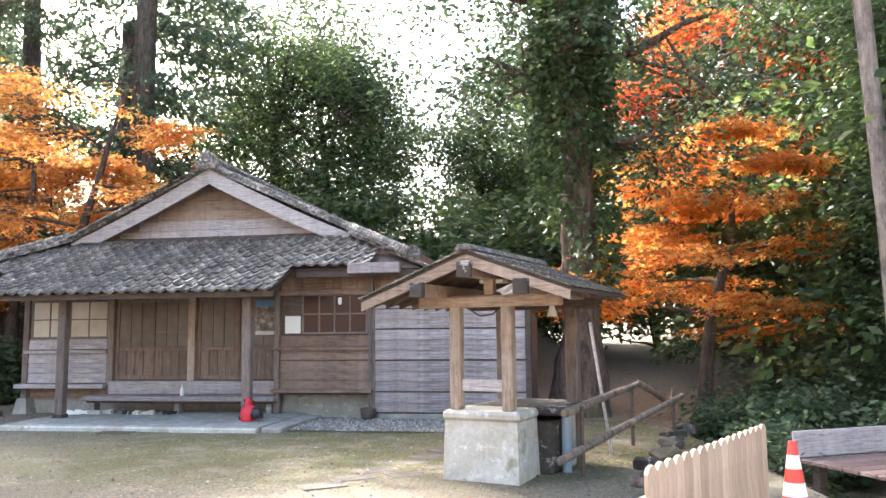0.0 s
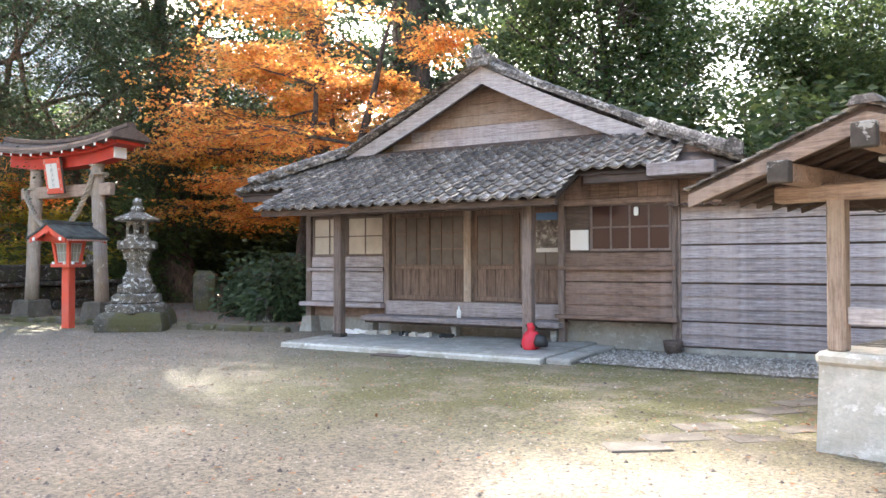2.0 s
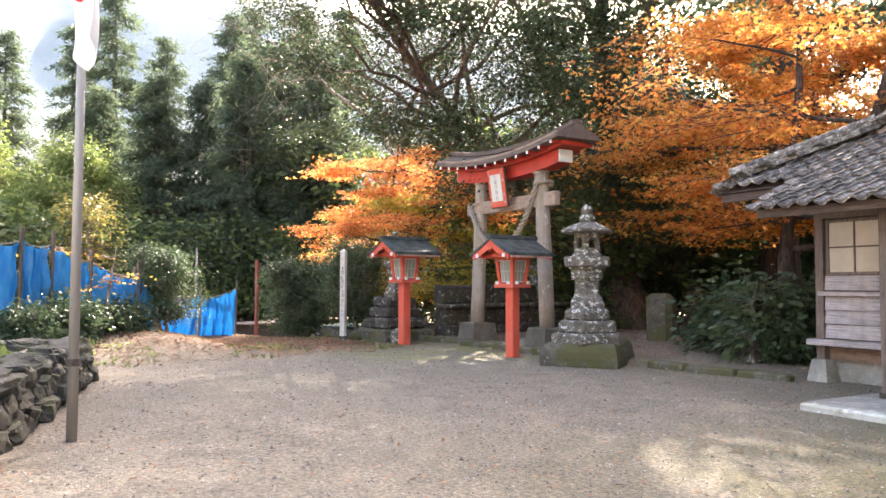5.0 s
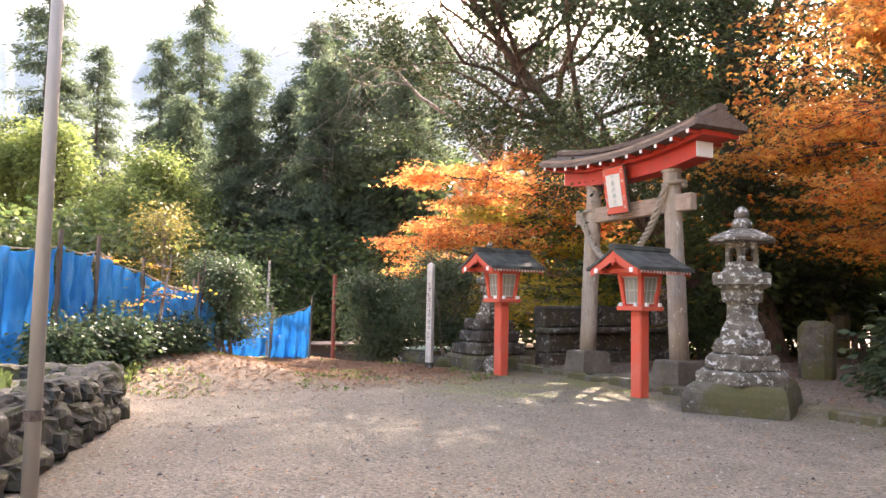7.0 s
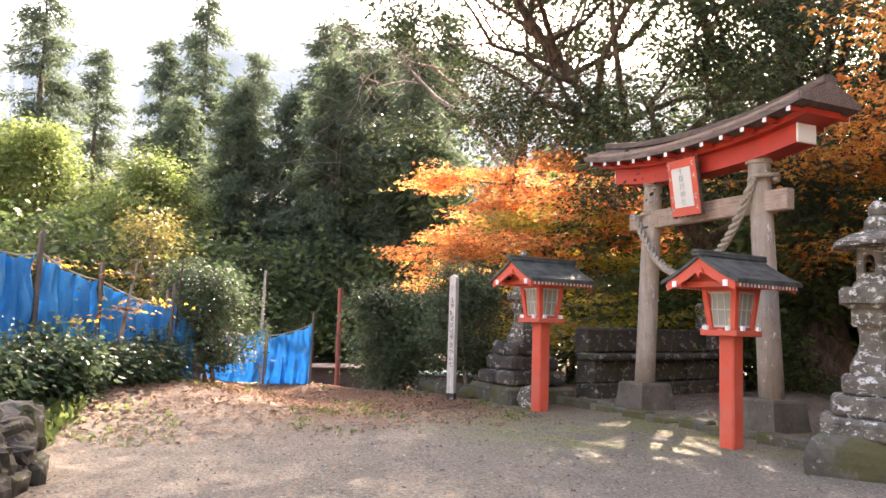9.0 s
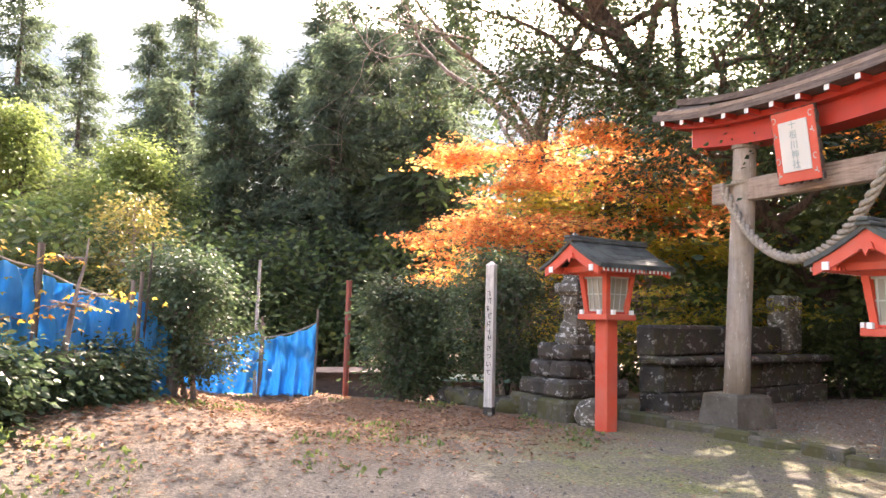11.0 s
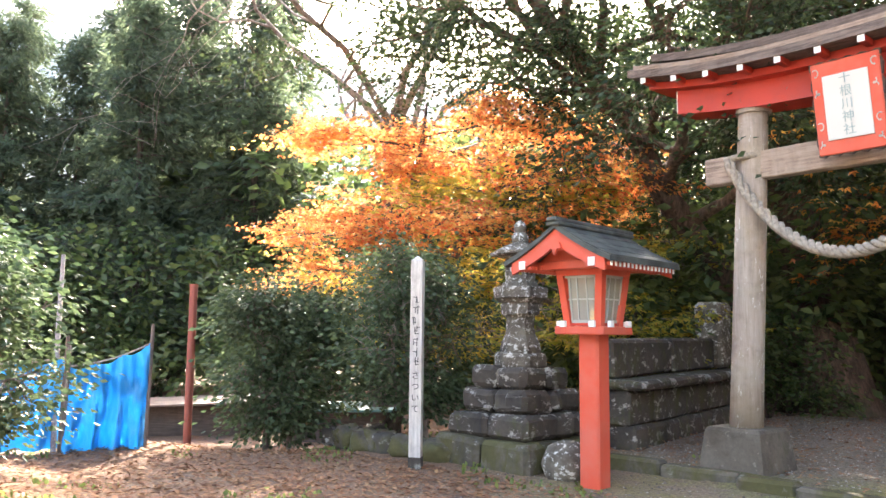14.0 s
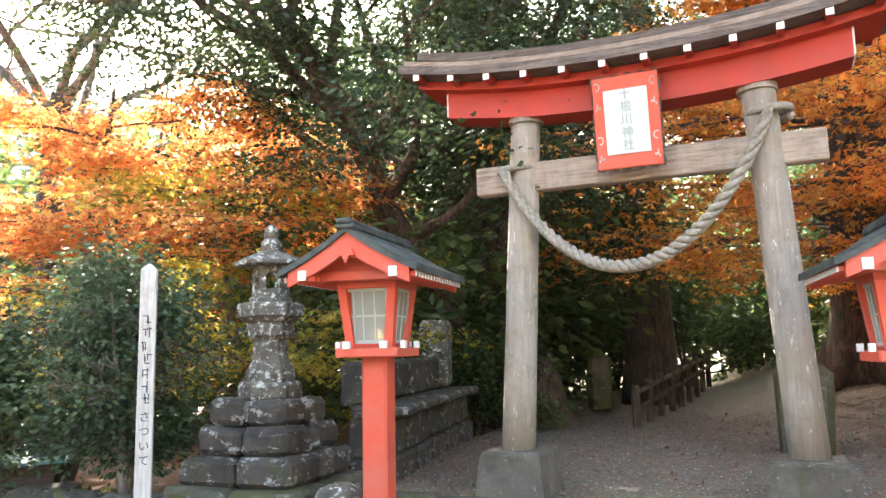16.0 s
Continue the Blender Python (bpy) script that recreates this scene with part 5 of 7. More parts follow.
def stone_lantern(m, label="weathered grey stone lantern with lichen on a mossy block", plinth=True, facing=3.0):
    """A six-sided lantern: stepped foot, waisted shaft, collar, pierced light box, flared cap and jewel."""
    t = thing("stone_lantern", m, label, "lantern")
    if plinth:
        part("plinth", Build().rings([(-0.1, 0.62), (0.04, 0.625), (0.15, 0.615), (0.26, 0.6), (0.34, 0.57), (0.37, 0.53)], 4, 45 + 27).rough(0.05, 3), M_STONE_MOSS, t, "mossy rough stone block")
    steps = (("lower_step", 0.33, 0.52, 0.535), ("middle_step", 0.52, 0.72, 0.435), ("upper_step", 0.72, 0.915, 0.335))
    for name, z0, z1, w in steps:
        part(name, Build().rings([(z0, w - 0.02), (z0 + 0.03, w), (z1 - 0.05, w), (z1 - 0.015, w - 0.02), (z1, w - 0.05)], 6, facing).rough(0.02, 6, z0), M_STONE, t)
    part("shaft", Build().rings([(0.9, 0.262), (0.98, 0.265), (1.06, 0.235), (1.14, 0.19), (1.24, 0.178), (1.34, 0.182), (1.39, 0.2)], 6, facing).rough(0.012, 6), M_STONE, t)
    part("neck", Build().rings([(1.385, 0.225), (1.41, 0.245), (1.52, 0.25), (1.56, 0.235)], 6, facing).rough(0.01, 6), M_STONE, t)
    part("collar", Build().rings([(1.555, 0.27), (1.59, 0.3), (1.61, 0.345), (1.74, 0.35), (1.76, 0.335)], 6, facing).rough(0.01, 6), M_STONE, t)
    part("light_box_floor", Build().rings([(1.755, 0.235), (1.8, 0.23), (1.82, 0.215)], 6, facing).rough(0.006, 6), M_STONE, t)
    for k in range(6):
        turn = pose(0, 0, 0, 0, 0, facing + 60 * k)
        b = arch_panel(0.225, 1.815, 2.15, 0.11, -0.195)
        b.v = [tuple(turn @ Vector(p)) for p in b.v]
        part("light_box_panel", b.rough(0.004, 8, k), M_STONE, t)
    part("cap", Build().rings([(2.145, 0.2), (2.155, 0.36), (2.165, 0.395), (2.2, 0.4), (2.235, 0.33), (2.275, 0.25), (2.31, 0.17), (2.33, 0.13)], 6, facing).rough(0.014, 6), M_STONE, t)
    part("jewel_seat", Build().rings([(2.325, 0.1), (2.35, 0.125), (2.42, 0.12), (2.45, 0.095), (2.475, 0.07)], 12).rough(0.008, 7), M_STONE, t, smooth=True)
    part("jewel", Build().rings([(2.465, 0.06), (2.49, 0.085), (2.53, 0.092), (2.58, 0.08), (2.615, 0.045), (2.635, 0.012)], 12).rough(0.006, 6), M_STONE, t, smooth=True)
    return t


stone_lantern(pose(-11.62, 14.33, 0))


# ---- edging stones in front of the terrace ----
edging = thing("edging", pose(0, 0, 0), "row of mossy edging stones along the yard", "kerb", "", "structure")
rng = np.random.default_rng(5)
x = -17.5
while x < -8.6:
    w = rng.uniform(0.5, 1.0)
    if not -12.25 < x + w / 2 < -11.0:
        part("stone", Build().box((x, kerb_y(x) - 0.1, -0.1), (x + w - 0.015, kerb_y(x) + 0.1, 0.125 + rng.uniform(-0.03, 0.02)), 0.03).rough(0.024, 4, x), M_STONE_MOSS, edging)
    x += w


# ---- trees ----
maple(pose(-11.0, 19.4, 0.1, 0, 0, 20), 8.6, 5.2, 11, M_LEAF_MAPLE, "tall spreading maple in bright orange leaf behind the hall", 7, 2, 0.085, 1.0, 18, 0.22)
maple(pose(-10.9, 22.4, 0.1, 0, 0, 80), 8.4, 6.4, 12, M_LEAF_MAPLE, "maple in rusty orange leaf behind the gate", 6, 2, 0.1, 1.0, 18, 0.32)
maple(pose(-22.6, 17.1, -0.4, 0, 0, 140), 7.2, 4.2, 13, M_LEAF_FLAME, "maple in flame orange and yellow leaf beyond the camellias", 8, 2, 0.075, 1.0, 17, 0.42)
maple(pose(-21.4, 20.4, -0.4, 0, 0, 40), 5.6, 4.2, 15, M_LEAF_GOLD, "young maple in yellow-green leaf behind the stone wall", 6, 2, 0.085, 1.0, 16, 0.15)
maple(pose(4.85, 15.0, -0.5, 0, 0, 30), 7.0, 2.9, 14, M_LEAF_MAPLE, "slender maple in bright orange leaf above the path", 8, 1, 0.085, 1.0, 12, 0.3)
maple(pose(8.5, 20, 0.5, 0, 0, 70), 11.5, 4.2, 16, M_LEAF_RED, "tall maple in dull red leaf in the wood", 3, 1, 0.12)
cedar(pose(-10.1, 25.4, 0), 27, 4.5, 21, "huge old cedar with a thick bare trunk", 0.24, 14, 0.62)
cedar(pose(-15.2, 27.5, 0), 28, 4.5, 22, "huge old cedar with a thick bare trunk", 0.36, 9, 0.55)
c1 = cedar(pose(-50, 17, 2), 17, 3.6, 23, "dark green forest cedar", 0.06, 20, None, None, 0.32)
c2 = cedar(pose(-38.6, 15.9, 0), 11, 3.0, 24, "dark green forest cedar", 0.04, 24, None, None, 0.27)
for x, y, z, s, r in ((-51.6, 9.1, 2, 1.0, 40), (-57.6, 12.5, 2, 0.9, 90), (-51, 15, 2, 0.85, 130), (-50, 20, 2, 0.85, 200), (-44, 23, 1, 0.95, 250), (-41, 20.5, 1, 0.85, 300), (-56, 4, 2, 1.05, 10), (-46, 27, 1, 1.05, 70), (-38, 25.5, 0, 0.95, 160), (-22, 37, 0, 1.1, 20), (12, 38, 2, 1.15, 60), (17, 30, 3, 1.1, 220), (18, 20, 3, 1.1, 320), (-66, -4, 2, 1, 45), (-58, -22, 2, 1, 15), (30, -4, 5, 1, 305)):
    copy_thing(c1, pose(x, y, z, 0, 0, r)).scale = (s, s, s)
for x, y, z, s, r in ((-38.4, 18, 0, 1.0, 60), (-36, 20.5, 0, 1.15, 120), (-33.5, 21.5, 0, 1.1, 180), (-35, 18.5, 0, 1.05, 240), (-41, 14, 0, 0.95, 300)):
    copy_thing(c2, pose(x, y, z, 0, 0, r)).scale = (s, s, s)
broadleaf(pose(-16.9, 22.3, 0, 0, 0, 0), 17, 11, 31, M_LEAF_SHADE, "large dark evergreen tree with a mossy trunk behind the gate", M_BARK_MOSS, 0.2, 95, 0.11, 1, "broadleaf_tree", 0.2, 0.33, 21, 0.5, 0.5, 165, 0.07, (4, 2))
broadleaf(pose(-17.7, 23.3, 0, 0, 0, 0), 12, 11.5, 32, M_LEAF_SHADE, "tall dark evergreen tree beside the stone wall", M_BARK_MOSS, 0.32, 130, 0.1, 1, "broadleaf_tree", 0.85, 0.35, 32, 0.3, 0.5, 249, 0.04, (4, 2))
g1 = broadleaf(pose(-4.2, 28, 2.2), 11, 7, 33, M_LEAF_FRESH, "broad evergreen tree with light green leaves", M_BARK, 0.12, 30, 0.15, 1, "broadleaf_tree", 0.05, 0.36, 20)
g2 = broadleaf(pose(0.9, 27, 2.2), 6.2, 7, 34, M_LEAF_FRESH, "small broad tree with yellow-green leaves", M_BARK, 0.1, 26, 0.15, 2, "broadleaf_tree", 0.05, 0.34, 18)
broadleaf(pose(2.42, 13.9, 0), 14, 5.5, 35, M_LEAF_DARK, "gnarled old tree wrapped in ivy beside the shed", M_BARK_MOSS, 0.42, 9, 0.15, 1, "broadleaf_tree", 0.02, 0.36, 22, 0.42, 0.5, None, 0.15)
g4 = broadleaf(pose(8.5, 24, 1), 13, 9, 36, M_LEAF_GREEN, "dark evergreen woodland tree", M_BARK, 0.08, 16, 0.19, 1, "broadleaf_tree", 0.05, 0.42, 17)
for x, y, z, s, r in ((11.5, 17, 2, 1.0, 90), (5.5, 31, 1, 1.0, 200), (11, 29, 3, 1.1, 300), (-8.5, 33, 1, 0.85, 30), (-6.3, 30.5, 1.5, 1.1, 110), (-23, 30, 0, 0.9, 150), (-18, 31, 0.5, 0.9, 330), (12, 10, 2.5, 1.0, 10)):
    copy_thing(g4, pose(x, y, z, 0, 0, r)).scale = (s, s, s)
g5 = broadleaf(pose(-41, 8.7, 0), 8.6, 4.6, 37, M_LEAF_LIME, "billowing yellow-green tree at the forest edge", M_BARK, 0.12, 22, 0.17, 2, "broadleaf_tree", 0.05, 0.4, 18)
for x, y, z, s, r in ((-39.5, 11.4, 0, 0.92, 140), (-45, 5, 0, 1.05, 220), (-37, 9.8, 0, 0.6, 90)):
    copy_thing(g5, pose(x, y, z, 0, 0, r)).scale = (s, s, s)

# bare tree with arching boughs
rng = np.random.default_rng(77)
t = thing("bare_tree", pose(-27.6, 21.8, 0, 0, 0, 0), "nearly leafless old tree with crooked arching boughs", "tree")
bb, tips = Build(), []
bb.tube([(0, 0, -0.2), (0.1, 0, 2.4), (-0.1, 0.2, 4.8), (0.2, 0.1, 7.2)], [0.36, 0.3, 0.27, 0.22], 10, False)
part("trunk", bb, M_BARK, t, smooth=True)
bb = Build()
for i in range(9):
    a = i * 0.7 + 0.3
    limb(bb, (0.1, 0.1, 5 + 0.26 * i), (math.cos(a), math.sin(a), 0.25 + 0.12 * i), 6.6, 0.12, 0, rng, tips, dict(levels=4, crook=0.3, lift=[0.06, 0.03, 0.02, 0.02], forks=[5, 4, 4], spread=0.9))
part("branchwork", bb, M_BARK_PALE, t, smooth=True)

# ivy on the old tree by the shed
n = 11000
az, zz = rng.uniform(0, 6.2832, n), rng.uniform(0, 1, n) ** 0.8 * 8.5 + 1.8
wrap = np.array([noise.noise(Vector((math.cos(a) * 1.2, math.sin(a) * 1.2, z * 0.5))) for a, z in zip(az, zz)])
keep = wrap > -0.02 - 0.12 * (zz - 2.5)
az, zz = az[keep], zz[keep]
rr = 0.5 - 0.02 * zz + rng.uniform(0, 0.4, len(az))
ib = np.stack([2.42 + rr * np.cos(az), 13.9 + rr * np.sin(az), zz], 1)
iw = np.stack([np.cos(az), np.sin(az), -0.5 + 0 * az], 1) + rng.normal(size=ib.shape) * 0.5
tagged(new("trunk_ivy", leaf_mesh("trunk_ivy", ib, iw, 0.13, 0.1, M_LEAF_GREEN, rng, 1, 0.3)), "dark ivy climbing the old tree trunk", "ivy", "", "stuff")

# shrubs and undergrowth
sh = broadleaf(pose(-19.1, 9.95, 0.28), 1.95, 0.72, 41, M_LEAF_DARK, "rounded camellia bush with glossy leaves", M_BARK_PALE, 0.26, 6, 0.06, 2, "camellia_bush", 0.05, 0.14, 24, None, 0.55)
copy_thing(sh, pose(-21.4, 14.1, -0.35, 0, 0, 60)).scale = (1.3, 1.3, 1.3)
broadleaf(pose(-19.5, 14.9, 0.0), 2.5, 1.15, 48, M_LEAF_DARK, "dense camellia bush beside the white sign post", M_BARK_PALE, 0.22, 6, 0.065, 2, "camellia_bush", 0.05, 0.15, 26, None, 0.55)
low = broadleaf(pose(-17.05, 7.65, 0.33), 0.62, 0.62, 42, M_LEAF_DARK, "low glossy evergreen shrub at the yard edge", M_BARK_PALE, 0.1, 5, 0.085, 3, "evergreen_shrub", 0.05, 0.14, 14, None, 0.55)
for x, y, z, s, r in ((-18.2, 8.9, 0.33, 0.9, 50), (-17.8, 8.4, 0.36, 0.75, 120), (-16.5, 6.9, 0.3, 0.9, 190), (-9.6, 16.6, 0.08, 1.7, 10), (-10.7, 17.6, 0.08, 1.7, 80), (-8.9, 17.3, 0.08, 1.8, 140), (3.7, 8.9, -0.55, 1.0, 20), (4.3, 10.2, -0.6, 1.2, 90), (5.3, 11.3, -0.5, 1.5, 160), (4.6, 12.6, -0.5, 1.2, 230), (6.2, 13.9, -0.2, 1.5, 300), (5.9, 9.2, -0.1, 1.2, 40)):
    copy_thing(low, pose(x, y, z, 0, 0, r)).scale = (s, s, s)
un = broadleaf(pose(-8.6, 24.0, 0.3), 3.0, 4.2, 43, M_LEAF_FRESH, "dense evergreen undergrowth bush in the shade", M_BARK, 0.05, 4, 0.23, 3, "undergrowth_bush", 0.05, 0.34, 9)
for x, y, z, s, r in ((-8.0, 21.8, 0.3, 1.0, 40), (-17.8, 22.2, 0, 1.0, 90), (-17.3, 25.0, 0.2, 1.1, 130), (-19.8, 19.5, 0, 0.9, 150), (-18.4, 26, 0, 1.2, 180), (-22.5, 24, -0.4, 1.2, 220), (-26, 23, -0.4, 1.2, 260), (-30, 20, -0.4, 1.1, 300), (-33, 17, -0.2, 1.1, 340), (-34, 13, -0.1, 1.1, 20), (-34, 9, 0, 1.1, 60), (-33, 5, 0, 1.1, 100),
                      (-7.5, 24, 0.5, 1.2, 10), (-4, 25, 1.5, 1.2, 50), (-0.5, 23.5, 1.5, 1.1, 90), (0.6, 21, 1.0, 1.1, 130), (8.2, 18.2, 0.4, 1.0, 170), (8.8, 13.8, 0.4, 1.2, 210), (9.2, 9.8, 0.8, 1.2, 250), (9.5, 15.5, 1.2, 1.4, 290), (8.2, 20.5, 0.8, 1.2, 330), (10, 8, 1.5, 1.3, 70), (3.8, 25.5, 1.0, 1.1, 120), (5.2, 27.5, 1.0, 1.3, 30), (6.8, 24.5, 0.9, 1.2, 200), (-8.6, 27, 0.8, 1.1, 160), (-8.7, 37, 1.0, 1.3, 200), (-16.6, 30.5, 0.5, 1.0, 240), (-32, 25.5, -0.4, 2.0, 20), (-28.5, 28, -0.4, 2.1, 80), (-35.5, 28.5, -0.3, 2.4, 150), (-24.5, 30.5, -0.3, 2.2, 210), (-30, 34, 0, 2.6, 270), (-20.5, 33.5, 0, 2.1, 310), (-15.6, 42.5, 0.8, 2.0, 45), (-9.2, 42, 0.8, 2.0, 105), (-12.3, 46.5, 2.0, 2.3, 165), (-17.5, 36, 0.5, 1.8, 225), (-7.5, 36, 0.8, 1.9, 285), (-14.4, 35.5, 0.3, 1.3, 15), (-16.6, 33.8, 0.3, 1.2, 75), (-12.4, 39.5, 0.5, 1.6, 135), (-17.7, 21.0, 0, 0.42, 25), (-19.0, 24.5, 0, 1.1, 65), (-20.6, 27.0, 0, 1.2, 185)):
    copy_thing(un, pose(x, y, z, 0, 0, r)).scale = (s, s, s)
ivy = broadleaf(pose(7.2, 12.2, -0.3), 7.5, 1.7, 44, M_LEAF_GREEN, "tall column of dense green ivy over a trunk", M_BARK, 0.03, 7, 0.12, 2, "ivy_clad_tree", 0.02, 0.28, 34)
copy_thing(ivy, pose(8.4, 11.2, 0.2, 0, 0, 130))
single("slim_cedar_trunk", Build().tube([(0.08, 0, -0.6), (0.0, 0, 3), (-0.14, 0.05, 7), (-0.3, 0, 12)], [0.14, 0.12, 0.11, 0.09], 14), M_BARK_PALE, "straight slim cedar trunk with pale reddish bark", "tree trunk", pose(5.98, 10.2, 0), "", "", True)
ytree = maple(pose(-17.7, 8.35, 0.35, 0, 0, 230), 2.0, 0.4, 45, M_LEAF_YELLOW, "small thin tree with a few yellow leaves", 1, 3, 0.065, 0.13)
fl = broadleaf(pose(-31.5, 11.5, -0.2), 5.2, 1.6, 46, M_LEAF_OLIVE, "tree in fading olive leaf beyond the tarps", M_BARK_PALE, 0.25, 3, 0.12, 1, "autumn_tree", 0.05, 0.35, 12)


# ---- mossy stone wall, western stone lantern and standing stones ----
def course(parent, a, b, z0, z1, depth, lengths, seed, material, name="stone"):
    """A course of cut stones from a to b on the plan."""
    r = np.random.default_rng(seed)
    a, b = Vector((*a, 0)), Vector((*b, 0))
    d = (b - a).normalized()
    ang = math.degrees(math.atan2(d.y, d.x))
    k, L = 0.0, (b - a).length
    while k < L - 0.05:
        w = min(r.uniform(*lengths), L - k)
        if L - k - w < 0.2:
            w = L - k
        p = a + d * k
        ob = part(name, Build().box((0.004, 0, 0), (w - 0.004, depth + r.uniform(-0.02, 0.02), z1 - z0 - 0.004), 0.035).rough(0.03, 3.5, k + seed), material, parent)
        ob.matrix_local = pose(p.x, p.y, z0, 0, 0, ang)
        k += w


swall = thing("stone_wall", pose(0, 0, 0), "long low wall of dark mossy cut stones with white lichen", "wall")
WA, WB = (-17.75, 15.85), (-18.2, 20.4)
course(swall, WA, WB, -0.2, 0.32, -0.5, (0.7, 1.2), 1, M_STONE_DARK)
course(swall, WA, WB, 0.32, 0.72, -0.42, (0.6, 1.1), 2, M_STONE_DARK)
course(swall, (-17.7, 15.8), (-18.15, 20.45), 0.72, 0.84, -0.56, (0.8, 1.3), 3, M_STONE_DARK, "ledge_stone")
course(swall, (-17.85, 15.9), (-18.25, 19.5), 0.84, 1.28, -0.3, (1.2, 1.9), 4, M_STONE_DARK)
part("end_stone", Build().box((-0.26, -0.2, 0), (0.26, 0.2, 1.0), 0.06).rough(0.03, 3), M_STONE, swall).matrix_local = pose(-18.05, 19.75, 0.84, 0, 0, -84)
pl = thing("lantern_terrace", pose(-18.1, 14.95, 0, 0, 0, -4), "stepped base of dark lichen-spotted stones with moss", "stone base")
for z0, z1, w, sd in ((-0.15, 0.27, 0.66, 11), (0.27, 0.52, 0.56, 12), (0.52, 0.76, 0.47, 13), (0.76, 0.98, 0.39, 14)):
    mtl = M_STONE_MOSS if z0 < 0 else M_STONE_DARK
    for k in range(4):
        for h in range(2):
            part("stone", Build().box((-w + h * w + 0.005, -w, z0), (-w + (h + 1) * w - 0.005 - (0.3 if h and k % 2 else 0), -w + 0.3, z1 - 0.005), 0.05).rough(0.04, 3, k + h + sd), mtl, pl).matrix_local = pose(0, 0, 0, 0, 0, 90 * k)
    part("fill", Build().box((-w + 0.29, -w + 0.29, z0), (w - 0.29, w - 0.29, z1 - 0.02)), mtl, pl)
lan2 = stone_lantern(pose(-18.1, 14.95, 0.36) @ Matrix.Diagonal((0.74, 0.74, 0.84, 1)), "old stone lantern with a slim waist on a stepped base", False, 28.0)
for ob in list(lan2.children):
    if ob.name.startswith(("lower_step",)):
        bpy.data.objects.remove(ob)
single("round_stone", Build().rings([(-0.1, 0.12), (0.0, 0.2), (0.14, 0.24), (0.28, 0.18), (0.33, 0.08)], 14).rough(0.02, 3), M_STONE, "smooth round grey stone by the lantern post", "stone", pose(-17.2, 14.5, 0, 12, 8, 0), "", "", True)
single("standing_stone", Build().box((-0.24, -0.14, -0.1), (0.24, 0.14, 1.0), 0.07).rough(0.04, 3), M_STONE_MOSS, "rough standing stone marker with moss on top", "stone", pose(-16.1, 24.1, 0.25, 0, 0, 20))
single("standing_stone", Build().box((-0.3, -0.18, -0.1), (0.3, 0.18, 1.0), 0.1).rough(0.06, 2), M_STONE_MOSS, "rough natural standing stone beneath the maple", "stone", pose(-13.2, 18.5, 0.1, 0, 0, 10))
single("small_stone_marker", Build().box((-0.24, -0.09, -0.05), (0.24, 0.09, 0.5), 0.02).rough(0.008, 4), M_STONE_DARK, "small dark cut stone marker beside the hall", "stone", pose(-9.75, 16.0, 0.08, 0, 0, -25))

low_stones = thing("low_stone_row", pose(0, 0, 0), "low row of mossy field stones beside the white post", "stones", "", "")
r = np.random.default_rng(31)
for i in range(11):
    f = i / 10
    part("stone", Build().rock(r.uniform(0.26, 0.48), r.uniform(0.24, 0.36), r.uniform(0.2, 0.34), i + 60), M_STONE_MOSS if i % 3 else M_STONE_DARK, low_stones, smooth=True).matrix_local = pose(-20.6 + 1.9 * f + r.uniform(-0.1, 0.1), 14.5 - 0.15 * f + r.uniform(-0.15, 0.1), 0.06, r.uniform(-15, 15), r.uniform(-15, 15), r.uniform(0, 180))

# ---- sign post ----
signpost = thing("wooden_sign_post", pose(-18.55, 13.82, 0, 0, 0, 33), "tall square white wooden post with brushed black writing", "sign")
M_SIGN = wood("bleached_post", (0.45, 0.41, 0.36), (0.68, 0.63, 0.57), 0.8, (30, 30, 2))
part("post", Build().rings([(0.02, 0.06), (2.06, 0.06), (2.11, 0.008)], 4).rough(0.001), M_SIGN, signpost)
part("foot", Build().rings([(-0.1, 0.064), (0.1, 0.064)], 4), M_STONE_DARK, signpost)
for i in range(7):
    z = 1.66 - i * 0.105
    r = np.random.default_rng(90 + i)
    for k in range(5):
        w = r.uniform(0.02, 0.04)
        a, c = r.uniform(-0.042, 0.034 - w), z + r.uniform(-0.035, 0.035)
        if k % 2:
            part("brush_mark", Build().box((a, -0.0625, c), (a + w + 0.01, -0.0595, c + 0.008)), M_INK, signpost)
        else:
            part("brush_mark", Build().box((a + 0.01, -0.0622, c - 0.03), (a + 0.018, -0.0592, c + 0.025)), M_INK, signpost)
for i, ch in enumerate("さついて"):
    letters(ch, 0.085, pose(0, -0.0615, 0.9 - i * 0.11, 90, 0, 0), M_INK, signpost)
for i in range(6):
    r = np.random.default_rng(190 + i)
    z = 0.95 - i * 0.11
    for k in range(3):
        c = z + r.uniform(-0.03, 0.03)
        part("brush_mark", Build().box((-0.0625, -0.03 + r.uniform(0, 0.03), c), (-0.0595, 0.0 + r.uniform(0, 0.03), c + 0.007)), M_INK, signpost)

# ---- blue tarps on poles ----
M_TARP = mat("blue_mesh_tarp", (0.03, 0.28, 0.58), 0.45)
tb = M_TARP.node_tree.nodes["Principled BSDF"]
setcol(M_TARP, ramp(M_TARP, noise_tex(M_TARP, 2.0, 5, 0.7, (3, 3, 0.8)), [(0.3, (0.025, 0.2, 0.44)), (0.52, (0.05, 0.36, 0.62)), (0.7, (0.26, 0.54, 0.72))]))
trn = node(M_TARP, "ShaderNodeBsdfTranslucent")
trn.inputs[0].default_value = (0.04, 0.36, 0.66, 1)
mxs = node(M_TARP, "ShaderNodeMixShader")
mxs.inputs[0].default_value = 0.5
link(M_TARP, tb.outputs[0], mxs.inputs[1])
link(M_TARP, trn.outputs[0], mxs.inputs[2])
